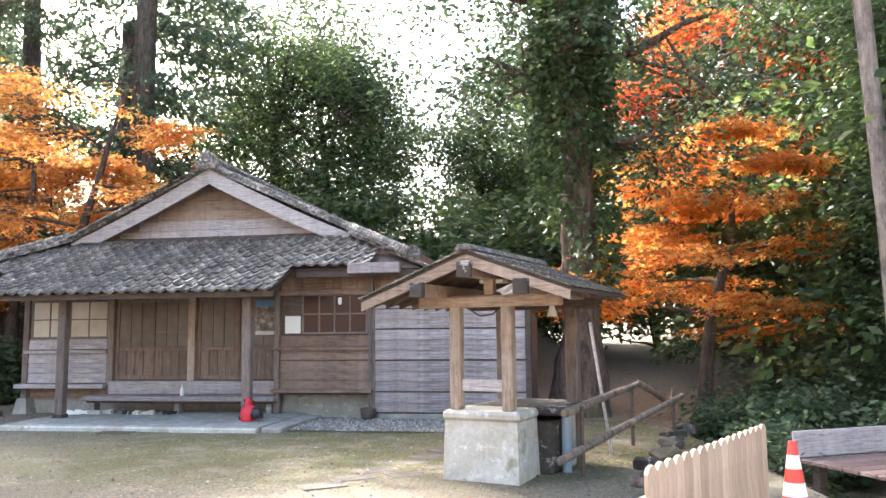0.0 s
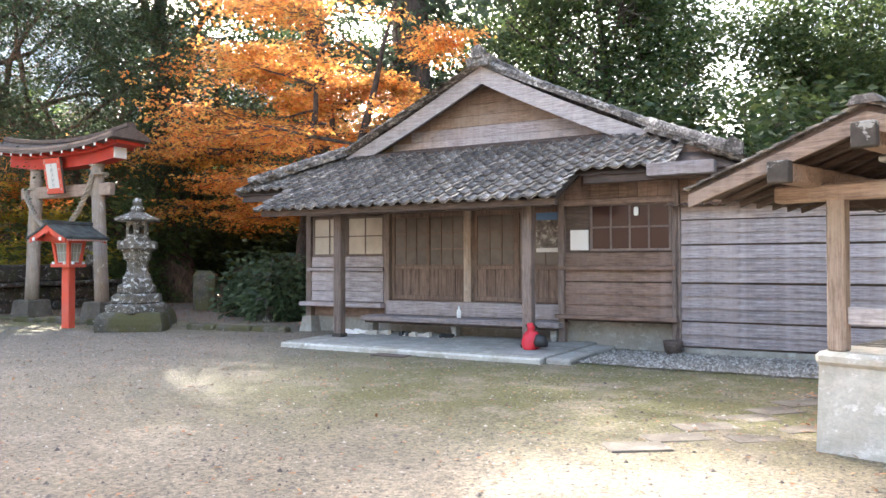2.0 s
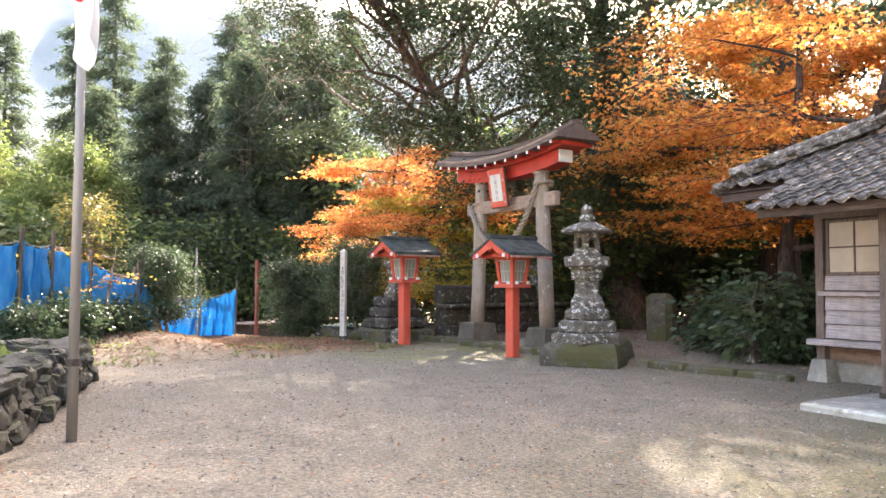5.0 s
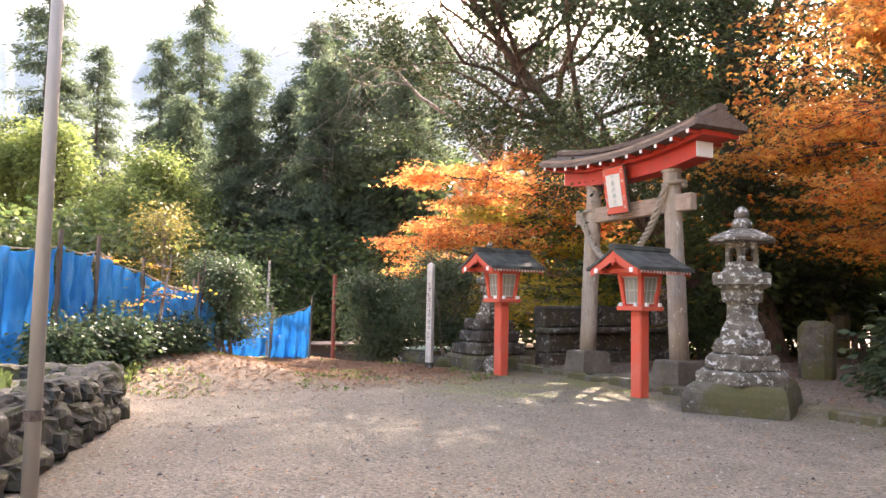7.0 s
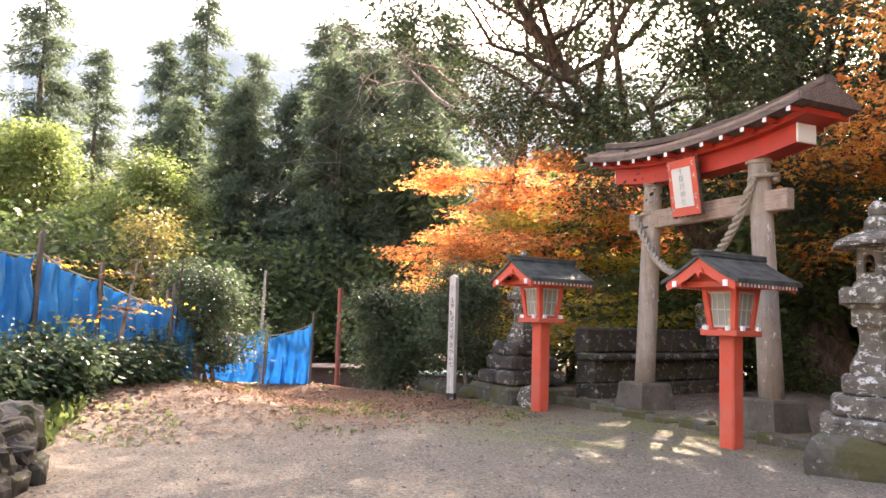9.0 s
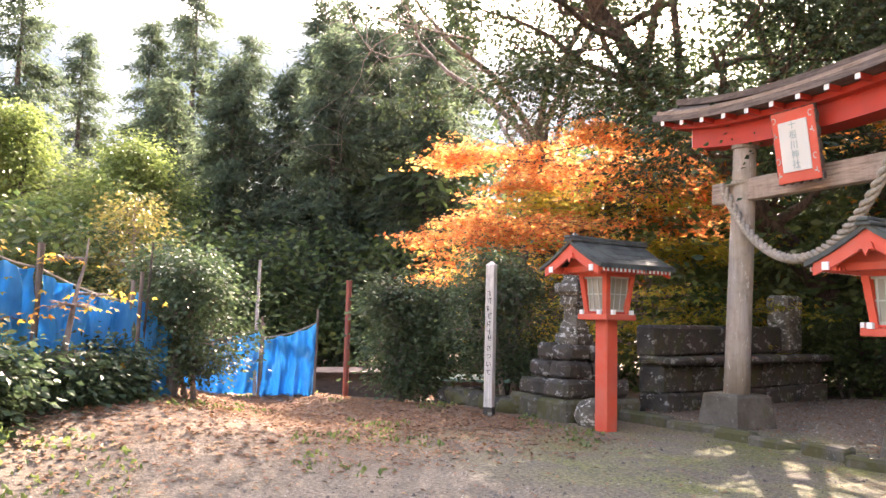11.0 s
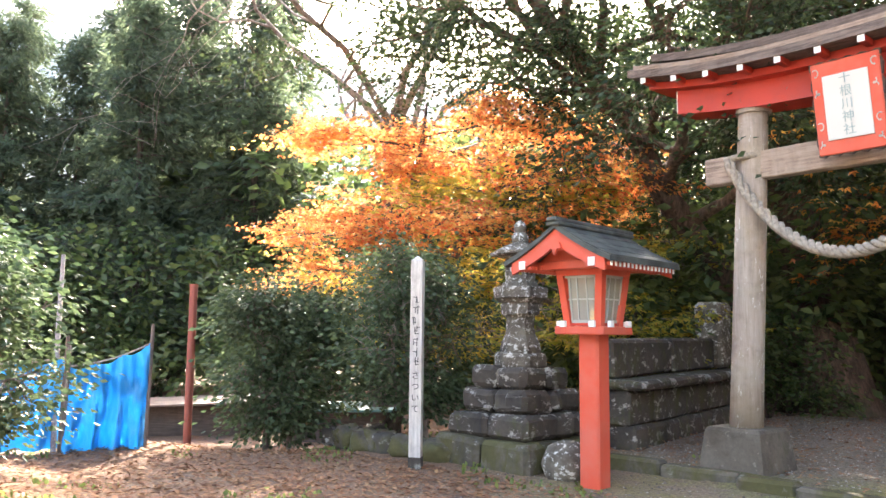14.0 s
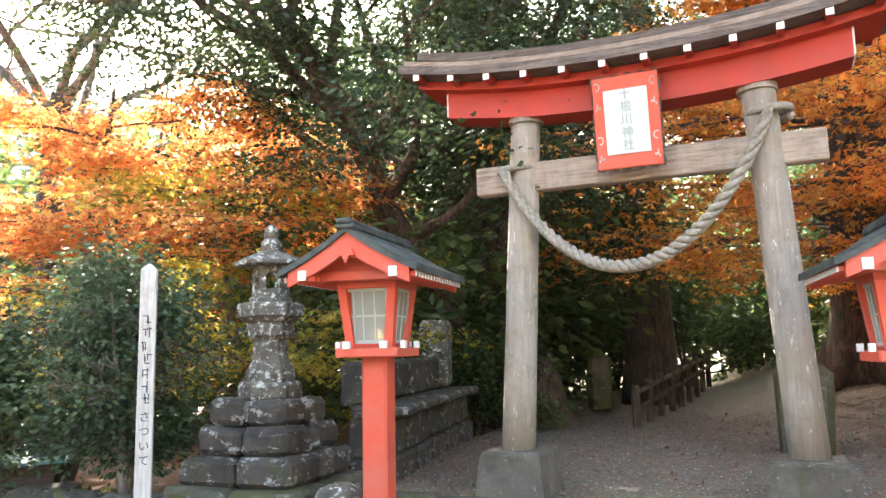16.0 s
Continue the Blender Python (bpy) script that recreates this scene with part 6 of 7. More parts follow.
link(M_TARP, mxs.outputs[0], M_TARP.node_tree.nodes["Material Output"].inputs["Surface"])


def tarp(a, b, h0, h1, seed, z=0.0, sag=0.15):
    """A hung sheet with folds and a sagging upper hem between two poles."""
    r = np.random.default_rng(seed)
    a, b = Vector((*a, 0)), Vector((*b, 0))
    t = thing("blue_tarp", pose(a.x, a.y, z), "crumpled translucent blue tarp hung between poles", "tarp", "tarps")
    d = b - a
    nrm = Vector((-d.y, d.x, 0)).normalized()
    n, m = 40, 14
    bb = Build()
    for back in (0, 1):
        for i in range(n + 1):
            f = i / n
            top = h0 + (h1 - h0) * f - sag * 4 * f * (1 - f) - 0.05 * abs(math.sin(f * 9.4))
            for j in range(m + 1):
                g = j / m
                w = 0.12 * math.sin(f * 23 + seed + 2.6 * g) * (0.3 + g * 0.5) + 0.14 * noise.noise(Vector((f * 12, g * 4, seed)))
                p = d * f + nrm * (w + back * 0.004) + Vector((0, 0, top * (1 - g) + 0.03))
                bb.v.append(tuple(p))
    o = (n + 1) * (m + 1)
    bb.f = [(i * (m + 1) + j, i * (m + 1) + j + 1, (i + 1) * (m + 1) + j + 1, (i + 1) * (m + 1) + j) for i in range(n) for j in range(m)]
    bb.f += [tuple(k + o for k in q[::-1]) for q in bb.f]
    part("sheet", bb, M_TARP, t, smooth=True)
    for p, h in ((Vector((0, 0, 0)), h0), (d, h1)):
        part("pole", Build().tube([p + Vector((0, 0, -0.2)), p + Vector((0.02, 0.02, h + 0.25))], 0.022, 7), M_POST, t)
    part("rope", Build().tube([(d.x * f, d.y * f, h0 + (h1 - h0) * f - sag * 3.6 * f * (1 - f) + 0.02) for f in np.linspace(0, 1, 12)], 0.012, 5), M_ROPE, t)
    return t


tarp((-21.9, 11.7), (-21.6, 12.5), 1.0, 1.25, 1, -0.1, 0.06)
tarp((-22.2, 10.3), (-21.92, 11.68), 1.05, 1.0, 2, 0.0, 0.1)
tarp((-16.3, 5.85), (-16.95, 6.86), 1.68, 1.66, 3, 0.28, 0.08)
tarp((-16.97, 6.89), (-17.32, 7.4), 1.66, 1.62, 4, 0.3, 0.07)
tarp((-17.34, 7.42), (-17.83, 8.13), 1.62, 1.34, 5, 0.32, 0.06)
tarp((-17.85, 8.15), (-18.5, 9.08), 1.34, 1.05, 6, 0.32, 0.05)
tarp((-18.58, 9.18), (-18.95, 9.6), 1.15, 0.7, 7, 0.32, 0.02)
single("leaning_pole", Build().tube([(0, 0, 0), (-0.35, 0.1, 1.4), (-0.6, 0.2, 2.3)], [0.03, 0.028, 0.022], 8), M_PALE, "thin pale leaning garden pole", "pole", pose(-21.85, 11.6, -0.1))
single("garden_pole", Build().tube([(0, 0, 0), (0.03, 0.1, 1.4), (0.1, 0.15, 2.9)], [0.026, 0.024, 0.02], 8), M_BARK, "thin bamboo garden pole", "pole", pose(-18.6, 9.2, 0.3) @ Matrix.Scale(0.6, 4))
M_RUST = mat("rusted_red_steel", (0.25, 0.07, 0.05), 0.6, 0.3)
single("red_steel_pole", Build().tube([(0, 0, -0.6), (0, 0, 1.9)], 0.05, 12).tube([(0, 0, 1.88), (0, 0, 1.92)], 0.055, 12), M_RUST, "rusty dark red steel pole", "pole", pose(-22.1, 13.3, 0), "", "", False)
single("short_stump_post", Build().tube([(0, 0, -0.2), (0.01, 0, 0.55)], [0.075, 0.065], 9).rough(0.01, 4), M_BARK_PALE, "short pale wooden stump post by the camellia", "post", pose(-18.9, 9.65, 0.28))

# ---- dry-stone bank with a flagpole ----
bank = thing("dry_stone_wall", pose(0, 0, 0), "low dry wall of rough mossy field stones", "wall")
r = np.random.default_rng(8)
for row in range(3):
    k = 0.0
    while k < 5.6:
        w = r.uniform(0.26, 0.55)
        x = -14.35 + (k + w / 2) * 0.92
        y = 7.3 - 0.42 * (x + 14.3) * 0.93 - 0.1 - row * 0.06
        hh = r.uniform(0.22, 0.32)
        part("stone", Build().rock(w * 1.12, r.uniform(0.34, 0.46), hh, k + row * 9), M_STONE_BANK, bank).matrix_local = pose(x, y, 0.08 + row * 0.17, r.uniform(-12, 12), r.uniform(-14, 14), -23 + r.uniform(-14, 14))
        k += w
for i in range(9):
    for row in range(3):
        part("stone", Build().rock(r.uniform(0.32, 0.5), 0.4, r.uniform(0.22, 0.3), i + 40 + row * 7), M_STONE_BANK, bank).matrix_local = pose(-14.55 - 0.06 * i + 0.05 * row, 7.15 - i * 0.3, 0.08 + row * 0.17, r.uniform(-10, 10), r.uniform(-10, 10), 80 + r.uniform(-15, 15))
part("earth_fill", Build().box((-0.05, -0.5, -0.1), (5.4, -0.1, 0.5), 0.05).rough(0.05, 3), M_GROUND, bank, "packed earth between the stones").matrix_local = pose(-14.4, 7.2, 0, 0, 0, -21.3)
flag = thing("flagpole", pose(-10.0, 6.14, 0), "tall thin grey pole with a white banner at its top", "flagpole")
part("pole", Build().tube([(0, 0, -0.3), (0.01, 0, 2.0), (-0.01, 0.01, 5.6)], [0.045, 0.038, 0.028], 12), mat("galvanised_pipe", (0.32, 0.29, 0.26), 0.5, 0.4), flag, smooth=True)
part("clamp", Build().tube([(0, 0, 0.62), (0, 0, 0.68)], 0.052, 12), M_DARKWOOD, flag)


def cloth(f, g):
    """The limp flag: f across, g down."""
    low = 3.05 + 0.55 * abs(f - 0.58)
    return (-0.26 + 0.62 * f, 0.06 * math.sin(f * 8 + g * 2) + 0.02 * math.sin(g * 9), 4.55 + (low - 4.55) * g)


def cloth_part(inside, off):
    b, n = Build(), 24
    for side in (-off, off + 0.002):
        for i in range(n):
            for j in range(n):
                if inside((i + 0.5) / n, (j + 0.5) / n):
                    q = [cloth(u / n, v / n) for u, v in ((i, j), (i + 1, j), (i + 1, j + 1), (i, j + 1))]
                    b.add([(x, y + side, z) for x, y, z in q], [(0, 1, 2, 3)])
    return b


part("banner", cloth_part(lambda f, g: True, 0.001), mat("white_cloth", (0.8, 0.8, 0.8), 0.8), flag, "limp white cloth banner", True)
part("red_disc", cloth_part(lambda f, g: (f - 0.48) ** 2 / 0.16 + (g - 0.45) ** 2 / 0.03 < 1, 0.005), mat("red_cloth", (0.6, 0.05, 0.06), 0.8), flag, "faded red disc on the banner", True)

# ---- right of the pavilion: railing, fence, cone, deck ----
rail = thing("log_railing", pose(0, 0, 0), "rustic railing of bark-stripped logs beside the path", "railing")
M_LOG = bark("bare_log", (0.15, 0.11, 0.085), (0.32, 0.25, 0.2), (0.2, 0.18, 0.1))
for a, b in (((1.2, 7.75, 0.68), (2.62, 10.4, 0.78)), ((2.6, 10.35, 0.8), (3.35, 11.6, 0.4)), ((1.12, 7.6, 0.24), (3.35, 10.9, 0.58))):
    part("log", Build().tube([a, Vector(a).lerp(Vector(b), 0.5) + Vector((0.01, 0.02, 0.01)), b], [0.044, 0.041, 0.038], 10), M_LOG, rail, smooth=True)
for p in ((1.42, 8.05), (2.45, 10.15), (3.2, 10.85)):
    part("stake", Build().tube([(*p, -0.4), (*p, 0.72)], 0.025, 7), M_DARKWOOD, rail)
single("fallen_log", Build().tube([(1.7, 7.2, 0.12), (2.6, 7.0, 0.02)], [0.05, 0.045], 9), M_LOG, "short cut log lying by the ditch", "log", None, "", "", True)
fence = thing("board_fence", pose(0, 0, 0), "new tan picket board fence with a wavy top", "fence")
M_FENCE = wood("tan_fence_board", (0.45, 0.31, 0.22), (0.62, 0.46, 0.34), 0.7, (30, 30, 2))
fa, fbv = Vector((0.88, 3.4, 0)), Vector((2.02, 4.9, 0))
fd = fbv - fa
for i in range(17):
    p = fa + fd * (i / 17)
    ob = part("board", Build().slab([(0, 0), (0.108, 0), (0.108, 0.875), (0.09, 0.9), (0.054, 0.91), (0.018, 0.9), (0, 0.875)], 0, 0.018), M_FENCE, fence)
    ob.matrix_local = pose(p.x, p.y, 0, 0, 0, math.degrees(math.atan2(fd.y, fd.x)))
for z in (0.25, 0.7):
    ob = part("rail", Build().box((0, 0.019, z), (fd.length, 0.055, z + 0.07), 0.004), M_FENCE, fence)
    ob.matrix_local = pose(fa.x, fa.y, 0, 0, 0, math.degrees(math.atan2(fd.y, fd.x)))
cone = thing("traffic_cone", pose(2.5, 5.62, 0), "red and white striped traffic cone", "cone")
M_CONERED = mat("cone_red", (0.7, 0.06, 0.04), 0.4)
part("base", Build().box((-0.18, -0.18, 0), (0.18, 0.18, 0.03), 0.01), M_CONERED, cone)
for i in range(7):
    z0, z1 = 0.03 + i * 0.095, 0.03 + (i + 1) * 0.095
    part("band", Build().rings([(z0, 0.13 - 0.15 * z0), (z1, 0.13 - 0.15 * z1)], 20), M_CONERED if i % 2 == 0 else M_WHITE, cone, smooth=False)
deck = thing("wooden_deck", pose(4.35, 7.5, -0.22, 0, 0, 18), "low dark brown plank platform with a boarded edge", "platform")
M_DECK = wood("dark_deck_plank", (0.09, 0.055, 0.05), (0.24, 0.16, 0.14), 0.6)
for i in range(8):
    part("plank", Build().box((-0.3, -0.6 + i * 0.2, 0.3), (3.0, -0.41 + i * 0.2, 0.34), 0.006), M_DECK, deck)
part("edge_board", Build().box((-0.3, 1.02, 0.34), (3.0, 1.06, 0.62), 0.008), M_WALL, deck)
for x in (-0.2, 1.2, 2.6):
    part("post", Build().box((x, -0.5, -0.6), (x + 0.1, -0.4, 0.3), 0.006), M_DARKWOOD, deck)
    part("post", Build().box((x, 0.8, -0.8), (x + 0.1, 0.9, 0.3), 0.006), M_DARKWOOD, deck)
stones = thing("stone_edge", pose(0, 0, 0), "line of rough stones beside the ditch", "stones")
for i in range(16):
    w = r.uniform(0.16, 0.32)
    part("stone", Build().box((-w / 2, -w / 2, 0), (w / 2, w / 2, w * 0.7), 0.04).rough(0.07, 5, i), M_STONE_DARK if i % 3 else M_STONE_MOSS, stones).matrix_local = pose(1.75 + i * 0.14 + r.uniform(-0.1, 0.1), 7.0 + i * 0.36, -0.1, r.uniform(-15, 15), r.uniform(-15, 15), r.uniform(0, 90))

# things about the pavilion
M_ORANGE = mat("orange_plastic", (0.75, 0.16, 0.03), 0.4)
chair = thing("orange_stand", pose(1.72, 10.6, 0, 0, 0, -15) @ Matrix.Scale(0.85, 4), "orange plastic folding stand", "stand")
for x in (-0.14, 0.14):
    part("leg", Build().tube([(x, 0, 0), (x, 0.05, 0.5), (x, 0.16, 0.55)], 0.022, 7), M_ORANGE, chair)
part("bar", Build().tube([(-0.14, 0.05, 0.5), (0.14, 0.05, 0.5)], 0.022, 7), M_ORANGE, chair)
single("bamboo_pole", Build().tube([(0, 0, 0), (-0.25, 0.1, 1.6)], 0.02, 7), M_PALE, "thin pale pole leaning in the pavilion", "pole", WELL @ pose(1.15, 2.2, 0))
single("hanging_lamp", Build().rings([(1.66, 0.06), (1.76, 0.03), (1.84, 0.015)], 12, 0), M_WHITE, "small white enamel lamp shade under the roof", "lamp", WELL @ pose(0.85, 1.0, 0))
single("blue_pipe", Build().tube([(0, 0, 0), (0, 0, 0.62)], 0.05, 12), mat("blue_grey_pipe", (0.25, 0.32, 0.38), 0.4), "blue-grey plastic pipe beside the basin", "pipe", pose(1.3, 8.3, 0), "", "", False)
single("water_hose", Build().tube([(0.2, 0.16, 1.75), (0.35, 0.17, 1.66), (0.5, 0.16, 1.68), (0.62, 0.15, 1.78)], 0.008, 6), M_DARKWOOD, "thin black hose slung between the posts", "hose", WELL, "", "", True)

# ---- on the hall step ----
def shoe(x, y, rz, material, label):
    b = Build()
    out = [(0, 0.035), (0.06, 0.042), (0.13, 0.04), (0.2, 0.046), (0.255, 0.035), (0.27, 0.0)]
    ring = [(u, w) for u, w in out] + [(u, -w) for u, w in out[-2::-1]]
    n = len(ring)
    b.v = [(u, w, 0) for u, w in ring] + [(u, w, 0.022) for u, w in ring] + [(u * 0.96 + 0.004, w * 0.85, 0.075 if u < 0.1 else 0.05) for u, w in ring]
    b.f = [tuple(range(n))[::-1], tuple(range(2 * n, 3 * n))] + [(k * n + i, k * n + (i + 1) % n, (k + 1) * n + (i + 1) % n, (k + 1) * n + i) for k in (0, 1) for i in range(n)]
    t = thing("shoe", HOUSE @ pose(x, y, 0.092, 0, 0, rz), label, "shoe", "shoes by the step")
    part("upper", b, material, t)
    part("sole", Build().box((0.01, -0.04, -0.002), (0.26, 0.04, 0.014), 0.006), M_WHITE, t)


M_BLACK = mat("black_rubber", (0.02, 0.02, 0.02), 0.5)
M_BEIGE = mat("beige_slipper", (0.42, 0.38, 0.32), 0.8)
for x, y, rz, mm, lb in ((-0.25, 0.5, 10, M_WHITE, "white shoe on the concrete apron"), (-0.15, 0.62, 12, M_WHITE, "white shoe on the concrete apron"), (0.4, 0.55, 175, M_BEIGE, "beige slipper before the step"), (0.55, 0.68, 170, M_BEIGE, "beige slipper before the step"), (0.85, 0.55, 80, M_BLACK, "black shoe before the step"), (0.97, 0.56, 84, M_BLACK, "black shoe before the step"), (1.15, 0.58, 170, M_BEIGE, "beige slipper before the step"), (1.4, 0.62, 175, M_BEIGE, "beige slipper before the step"), (1.62, 0.55, 60, M_BLACK, "black shoe before the step")):
    shoe(x, y, rz, mm, lb)
bottle = thing("spray_bottle", HOUSE @ pose(1.75, 0.95, 0.397), "small white plastic bottle standing on the step", "bottle")
part("body", Build().rings([(0, 0.035), (0.12, 0.036), (0.15, 0.015), (0.17, 0.014)], 12), M_WHITE, bottle, smooth=False)
part("cap", Build().rings([(0.171, 0.016), (0.2, 0.015)], 12), mat("pale_cap", (0.5, 0.55, 0.6), 0.4), bottle)
M_REDCLOTH = mat("red_nylon", (0.6, 0.02, 0.035), 0.5)
bag = thing("red_backpack", HOUSE @ pose(3.58, -0.2, 0.09, 0, 0, 20) @ Matrix.Scale(0.9, 4), "bright red and black bag against the porch post", "bag")
part("body", Build().rings([(0, 0.13), (0.06, 0.15), (0.16, 0.125), (0.24, 0.1), (0.27, 0.06), (0.34, 0.085), (0.4, 0.07), (0.42, 0.02)], 14, 0, pose(-0.04, 0, 0)).rough(0.06, 7), M_REDCLOTH, bag, smooth=True)
part("pocket", Build().rings([(0.02, 0.09), (0.1, 0.1), (0.2, 0.07)], 8, 45, pose(0.12, -0.1, 0.03)).rough(0.03, 8), M_BLACK, bag, smooth=True)
part("strap", Build().tube([(-0.08, 0.06, 0.3), (-0.12, 0.0, 0.38), (0.0, -0.05, 0.4), (0.08, 0.03, 0.31)], 0.014, 6), M_BLACK, bag, smooth=True)

# ---- distance: red hall among the trees, hut, stairs ----
red = thing("red_shrine_hall", pose(3.6, 29, 2.2, 0, 0, -12), "small red-painted shrine hall with a dark roof in the trees", "building")
part("wall", Build().box((-1.3, -1, 0), (1.3, 1.4, 2.0)), M_RED_DEEP, red)
for x in (-1.25, 0, 1.25):
    part("post", Build().box((x - 0.07, -1.06, 0), (x + 0.07, -0.99, 2.05)), M_RED, red)
part("roof", Build().slab([(-2.1, 1.9), (-1.0, 2.5), (0, 2.9), (1.0, 2.5), (2.1, 1.9), (2.1, 2.05), (1.0, 2.66), (0, 3.1), (-1.0, 2.66), (-2.1, 2.05)], -1.8, 2.0), M_BARKROOF, red)
part("barge_board", Build().slab([(-2.05, 1.78), (-1.0, 2.38), (0, 2.78), (1.0, 2.38), (2.05, 1.78), (2.05, 1.9), (1.0, 2.5), (0, 2.9), (-1.0, 2.5), (-2.05, 1.9)], -1.75, -1.68), M_RED, red)
hut = thing("low_hut", pose(-23.4, 17.0, -0.75, 0, 0, 32), "low dark hut with a green sheet roof", "hut")
M_TEAL = mat("teal_sheet", (0.1, 0.2, 0.17), 0.5)
part("body", Build().box((-0.8, -0.5, 0), (0.8, 0.7, 0.75)), M_DARKWOOD, hut)
part("roof", Build().slab([(-1.0, 0.74), (1.0, 0.8), (1.0, 0.84), (-1.0, 0.78)], -0.75, 0.9), M_TEAL, hut)
hut2 = thing("tin_lean_to", pose(-26, 15.5, -0.6, 0, 0, 55), "low lean-to with a grey corrugated sheet roof", "hut")
part("body", Build().box((-1.2, -0.5, 0), (1.2, 0.7, 0.6)), M_DARKWOOD, hut2)
part("roof", Build().slab([(-1.4, 0.6), (1.4, 0.68), (1.4, 0.71), (-1.4, 0.63)], -0.8, 0.9), M_TIN, hut2)
stair = thing("stone_stairs", pose(-12.35, 38.5, 0.9, 0, 0, 0), "dark stone stairs climbing into the wood", "stairs")
for i in range(12):
    part("step", Build().box((-0.6, i * 0.32, -0.3 + i * 0.18), (0.6, i * 0.32 + 0.4, i * 0.18), 0.015), M_STONE_DARK, stair)
mossfence = thing("mossy_log_fence", pose(0, 0, 0), "low mossy log fence along the shrine path", "fence")
pa, pb = Vector((-15.3, 22.0, 0.0)), Vector((-13.9, 30.5, 0.5))
for i in range(9):
    p = pa.lerp(pb, i / 8)
    part("post", Build().tube([p + Vector((0, 0, -0.2)), p + Vector((0, 0, 0.75))], 0.07, 8), M_BARK_MOSS, mossfence)
for z in (0.35, 0.62):
    part("rail", Build().tube([pa + Vector((0, 0, z)), pb + Vector((0, 0, z))], 0.045, 7), M_BARK_MOSS, mossfence)
butt = thing("ancient_cedar", pose(-10.9, 26.2, 0.5), "massive mossy trunk of an ancient cedar with spreading roots", "tree trunk")
part("trunk", Build().tube([(0, 0, -0.3), (0, 0, 0.3), (0.02, 0, 0.8), (0.05, 0, 1.6), (0.1, 0.1, 4), (0.1, 0.1, 12)], [1.1, 0.9, 0.8, 0.72, 0.62, 0.5], 22).rough(0.12, 1.3), M_BARK_MOSS, butt, smooth=True)
for k in range(7):
    a = k * 0.9 + 0.3
    c, d = math.cos(a), math.sin(a)
    part("root", Build().tube([(c * 0.55, d * 0.55, 0.85), (c * 0.9, d * 0.9, 0.3), (c * 1.35, d * 1.35, 0.02), (c * 1.8, d * 1.8, -0.3)], [0.26, 0.24, 0.17, 0.1], 9).rough(0.05, 2.5, k), M_BARK_MOSS, butt, smooth=True)

# stepping stones between pavilion and hall
pav = thing("stepping_stones", pose(0, 0, 0), "flat paving stones set in the moss", "paving")
for x, y, w, d, rz in ((-0.75, 8.6, 0.5, 0.28, 30), (-0.45, 9.05, 0.5, 0.3, 35), (-0.2, 9.5, 0.45, 0.28, 38), (-0.95, 8.15, 0.5, 0.25, 28), (0.05, 10.0, 0.5, 0.3, 40), (-1.2, 7.75, 0.45, 0.26, 25), (0.35, 10.5, 0.5, 0.3, 40), (-0.4, 8.3, 0.4, 0.25, 30), (-0.05, 8.75, 0.4, 0.25, 34)):
    part("paving_stone", Build().box((-w / 2, -d / 2, -0.06), (w / 2, d / 2, 0.008), 0.008).rough(0.006, 5, x), M_STONE_BASE, pav).matrix_local = pose(x, y, 0, 0, 0, rz)

# ---- scattered small stuff ----
rng = np.random.default_rng(99)


def litter(name, n, xr, yr, size, material, label, zoff=0.012, dense=None):
    x = rng.uniform(*xr, n)
    y = rng.uniform(*yr, n)
    if dense:
        keep = dense(x, y)
        x, y = x[keep], y[keep]
    base = np.array([(a, b, height(a, b) + zoff) for a, b in zip(x, y)])
    way = rng.normal(size=base.shape) * [1, 1, 0.12]
    ob = new(name, leaf_mesh(name, base, way, size, size * 0.6, material, rng, 1, 0.9))
    return tagged(ob, label, "leaves", "", "stuff")


litter("fallen_leaves_on_bank", 26000, (-22, -14.5), (5, 14), 0.06, M_LITTER, "brown fallen leaves carpeting the bank", 0.015, lambda x, y: rng.uniform(size=len(x)) < np.clip((-15.2 - x) / 2.5, 0, 1))
litter("fallen_leaves_under_trees", 6000, (-18, -8), (15.2, 24), 0.055, M_LITTER, "brown fallen leaves under the maples", 0.015)
litter("fallen_leaves_on_yard", 4500, (-15, 4), (1.5, 15), 0.045, M_LITTER, "few fallen leaves on the yard", 0.008)
litter("fallen_leaves_by_path", 5000, (0, 9), (8, 24), 0.06, M_LITTER, "fallen leaves along the side path", 0.015)
n = 52000
px, py = rng.uniform(-18, 3.5, n), rng.uniform(0.5, 15.2, n)
sz = rng.uniform(0.005, 0.014, n) * np.where(rng.uniform(size=n) < 0.05, 1.9, 1.0)
octa = np.array([(1, 0, 0), (0, 1, 0), (-1, 0, 0), (0, -1, 0), (0, 0, 0.8)])
of = np.array([(0, 1, 4), (1, 2, 4), (2, 3, 4), (3, 0, 4)])
pv = np.array([(a, b, height(a, b) - 0.001) for a, b in zip(px, py)])[:, None, :] + octa[None] * (sz[:, None, None] * rng.uniform(0.6, 1.3, (n, 5, 1)))
pm = fast_mesh("yard_gravel", pv.reshape(-1, 3), (of[None] + (np.arange(n) * 5)[:, None, None]).reshape(-1, 3), M_GRAVEL)
tagged(new("yard_gravel", pm), "loose grey gravel scattered over the yard", "gravel", "", "stuff")
n = 24000
px, py = rng.uniform(-17.6, -8.5, n), rng.uniform(15.4, 27, n)
sz = rng.uniform(0.006, 0.018, n)
pv = np.array([(a, b, height(a, b) - 0.001) for a, b in zip(px, py)])[:, None, :] + octa[None] * (sz[:, None, None] * rng.uniform(0.6, 1.3, (n, 5, 1)))
pm = fast_mesh("terrace_gravel", pv.reshape(-1, 3), (of[None] + (np.arange(n) * 5)[:, None, None]).reshape(-1, 3), M_PEBBLE)
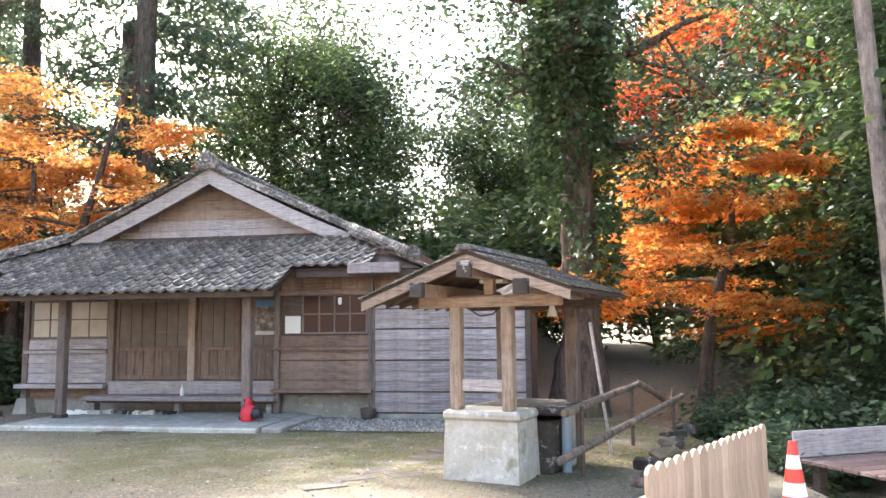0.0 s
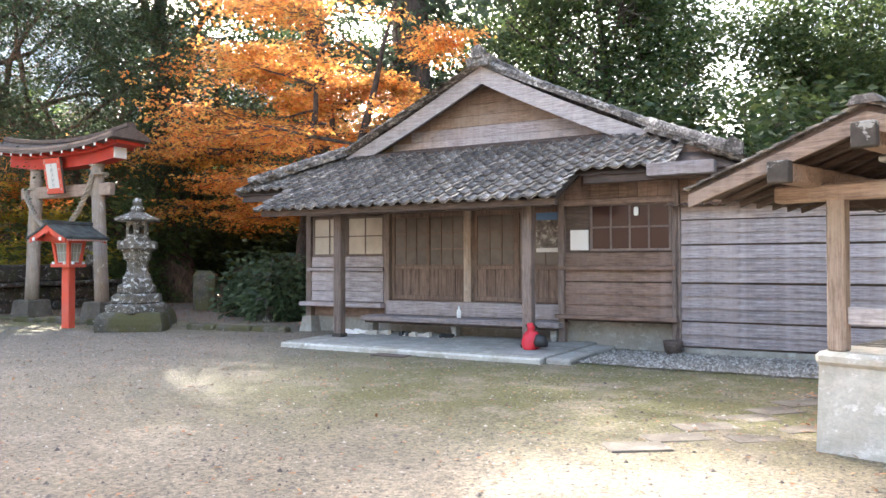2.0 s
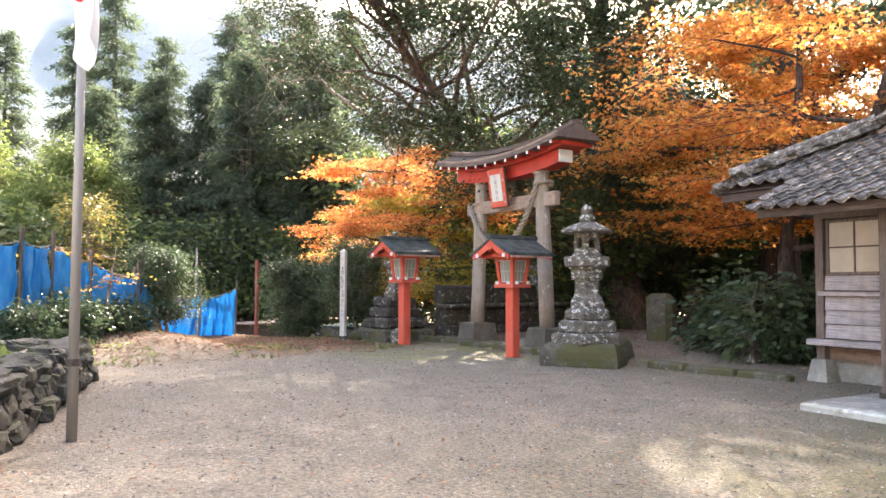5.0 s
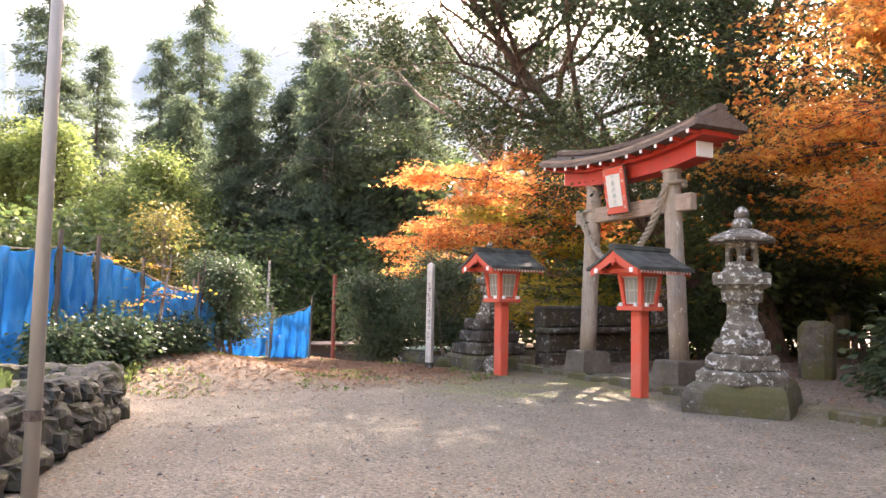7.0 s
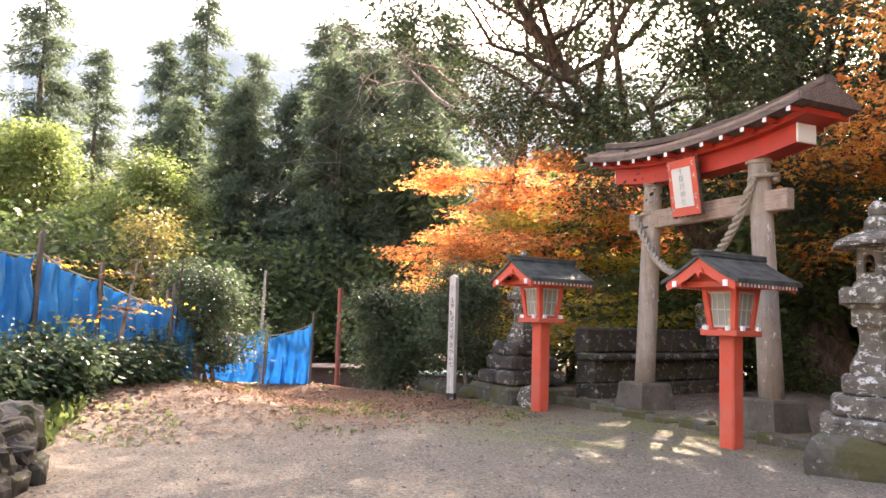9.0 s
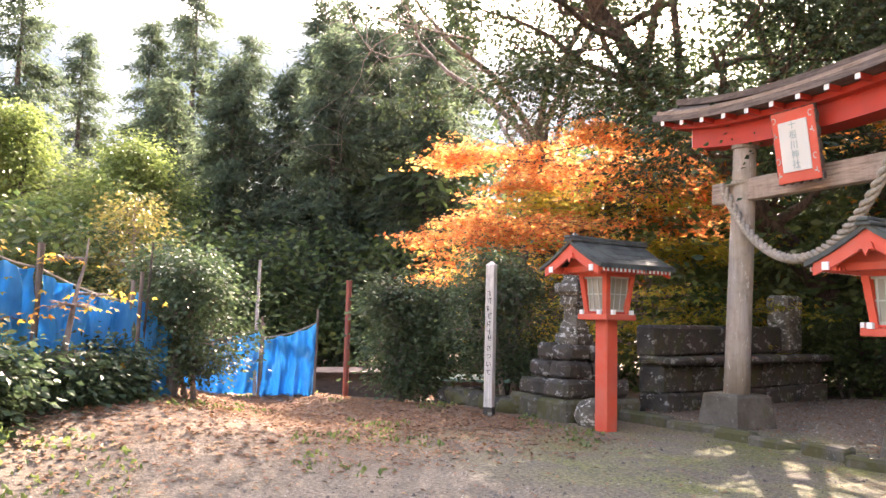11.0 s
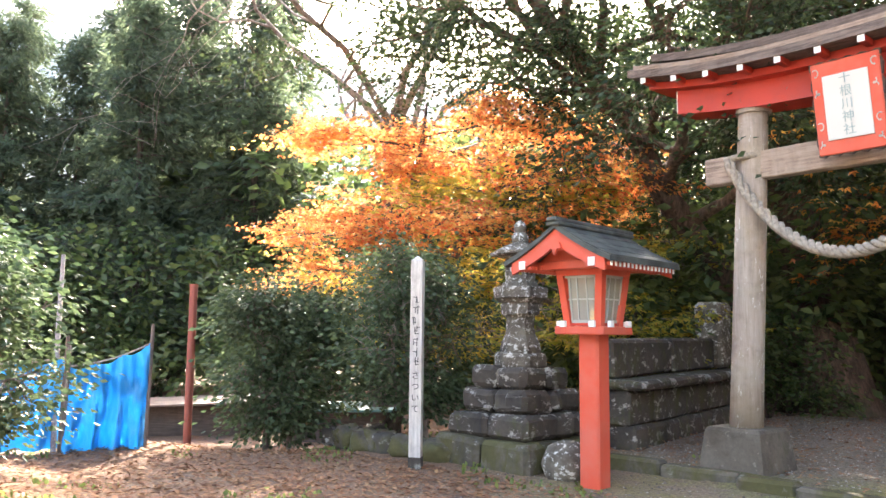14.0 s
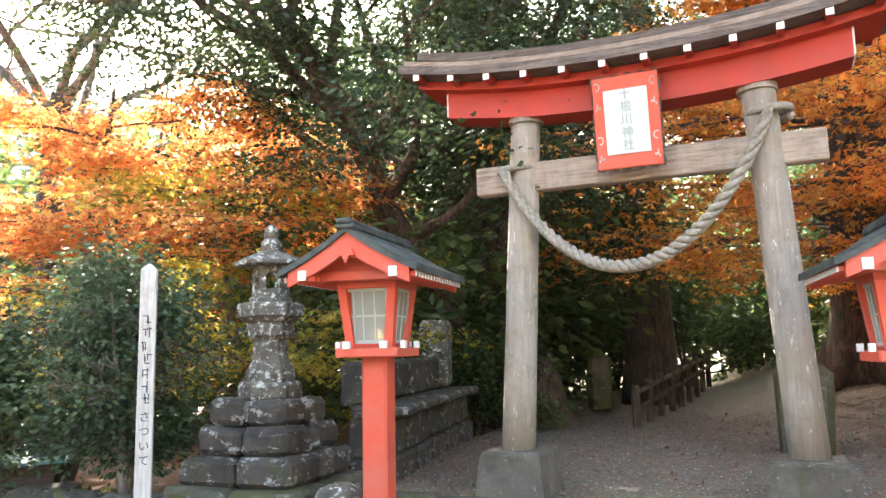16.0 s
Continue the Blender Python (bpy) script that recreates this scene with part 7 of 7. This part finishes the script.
tagged(new("terrace_gravel", pm), "pale grit on the path through the gate", "gravel", "", "stuff")
n = 6000
ux, vy = rng.uniform(4.1, 8.3, n), rng.uniform(-0.75, 0.85, n)
gp = np.array([tuple(HOUSE @ Vector((a, b, 0.02))) for a, b in zip(ux, vy)])
pv = gp[:, None, :] + octa[None] * (rng.uniform(0.014, 0.032, n)[:, None, None] * rng.uniform(0.6, 1.3, (n, 5, 1)))
pm = fast_mesh("drip_gravel", pv.reshape(-1, 3), (of[None] + (np.arange(n) * 5)[:, None, None]).reshape(-1, 3), M_PEBBLE)
tagged(new("drip_gravel", pm), "strip of pale crushed stone along the hall wall", "gravel", "", "stuff")
grass = rng.uniform(size=(12000, 2)) * [6.5, 3.2] + [-15.5, 3.0]
gb = np.array([(a, b, height(a, b)) for a, b in grass if b < 7.0 - 0.42 * (a + 14.3) and a > -16.5 and noise.noise(Vector((a * 1.1, b * 1.1, 2))) > -0.12])
extra = rng.uniform(size=(3200, 2)) * [3.6, 1.9] + [-18.3, 6.0]
gb = np.concatenate([gb, [(a, b, height(a, b)) for a, b in extra if b < 6.95 - 0.42 * (a + 14.3) and noise.noise(Vector((a * 1.3, b * 1.3, 4))) > -0.15]])
tagged(new("bank_weeds", leaf_mesh("bank_weeds", gb, rng.normal(size=gb.shape) * 0.5 + [0, 0, 0.8], 0.13, 0.06, M_LEAF_LIME, rng, 1, 0.3)), "fresh green weeds on top of the bank", "weeds", "", "stuff")
wx = rng.uniform(size=(11000, 2)) * [8, 11] + [-23, 5]
clumps = np.array([noise.noise(Vector((a * 0.9, b * 0.9, 5))) for a, b in wx])
wx = wx[(clumps > 0.24) & (wx[:, 0] < -15.5 + 0 * wx[:, 1])]
gb = np.array([(a, b, height(a, b)) for a, b in wx])
tagged(new("low_weeds", leaf_mesh("low_weeds", gb, rng.normal(size=gb.shape) * 0.6 + [0, 0, 0.6], 0.055, 0.035, M_LEAF_LIME, rng, 1, 0.3)), "patches of low green weeds among leaves", "weeds", "", "stuff")

# ---- roof tiles nearest the yard ----
for m in roof_tiles:
    ob = new("tile", TILE)
    ob.parent = roof
    ob.matrix_local = m
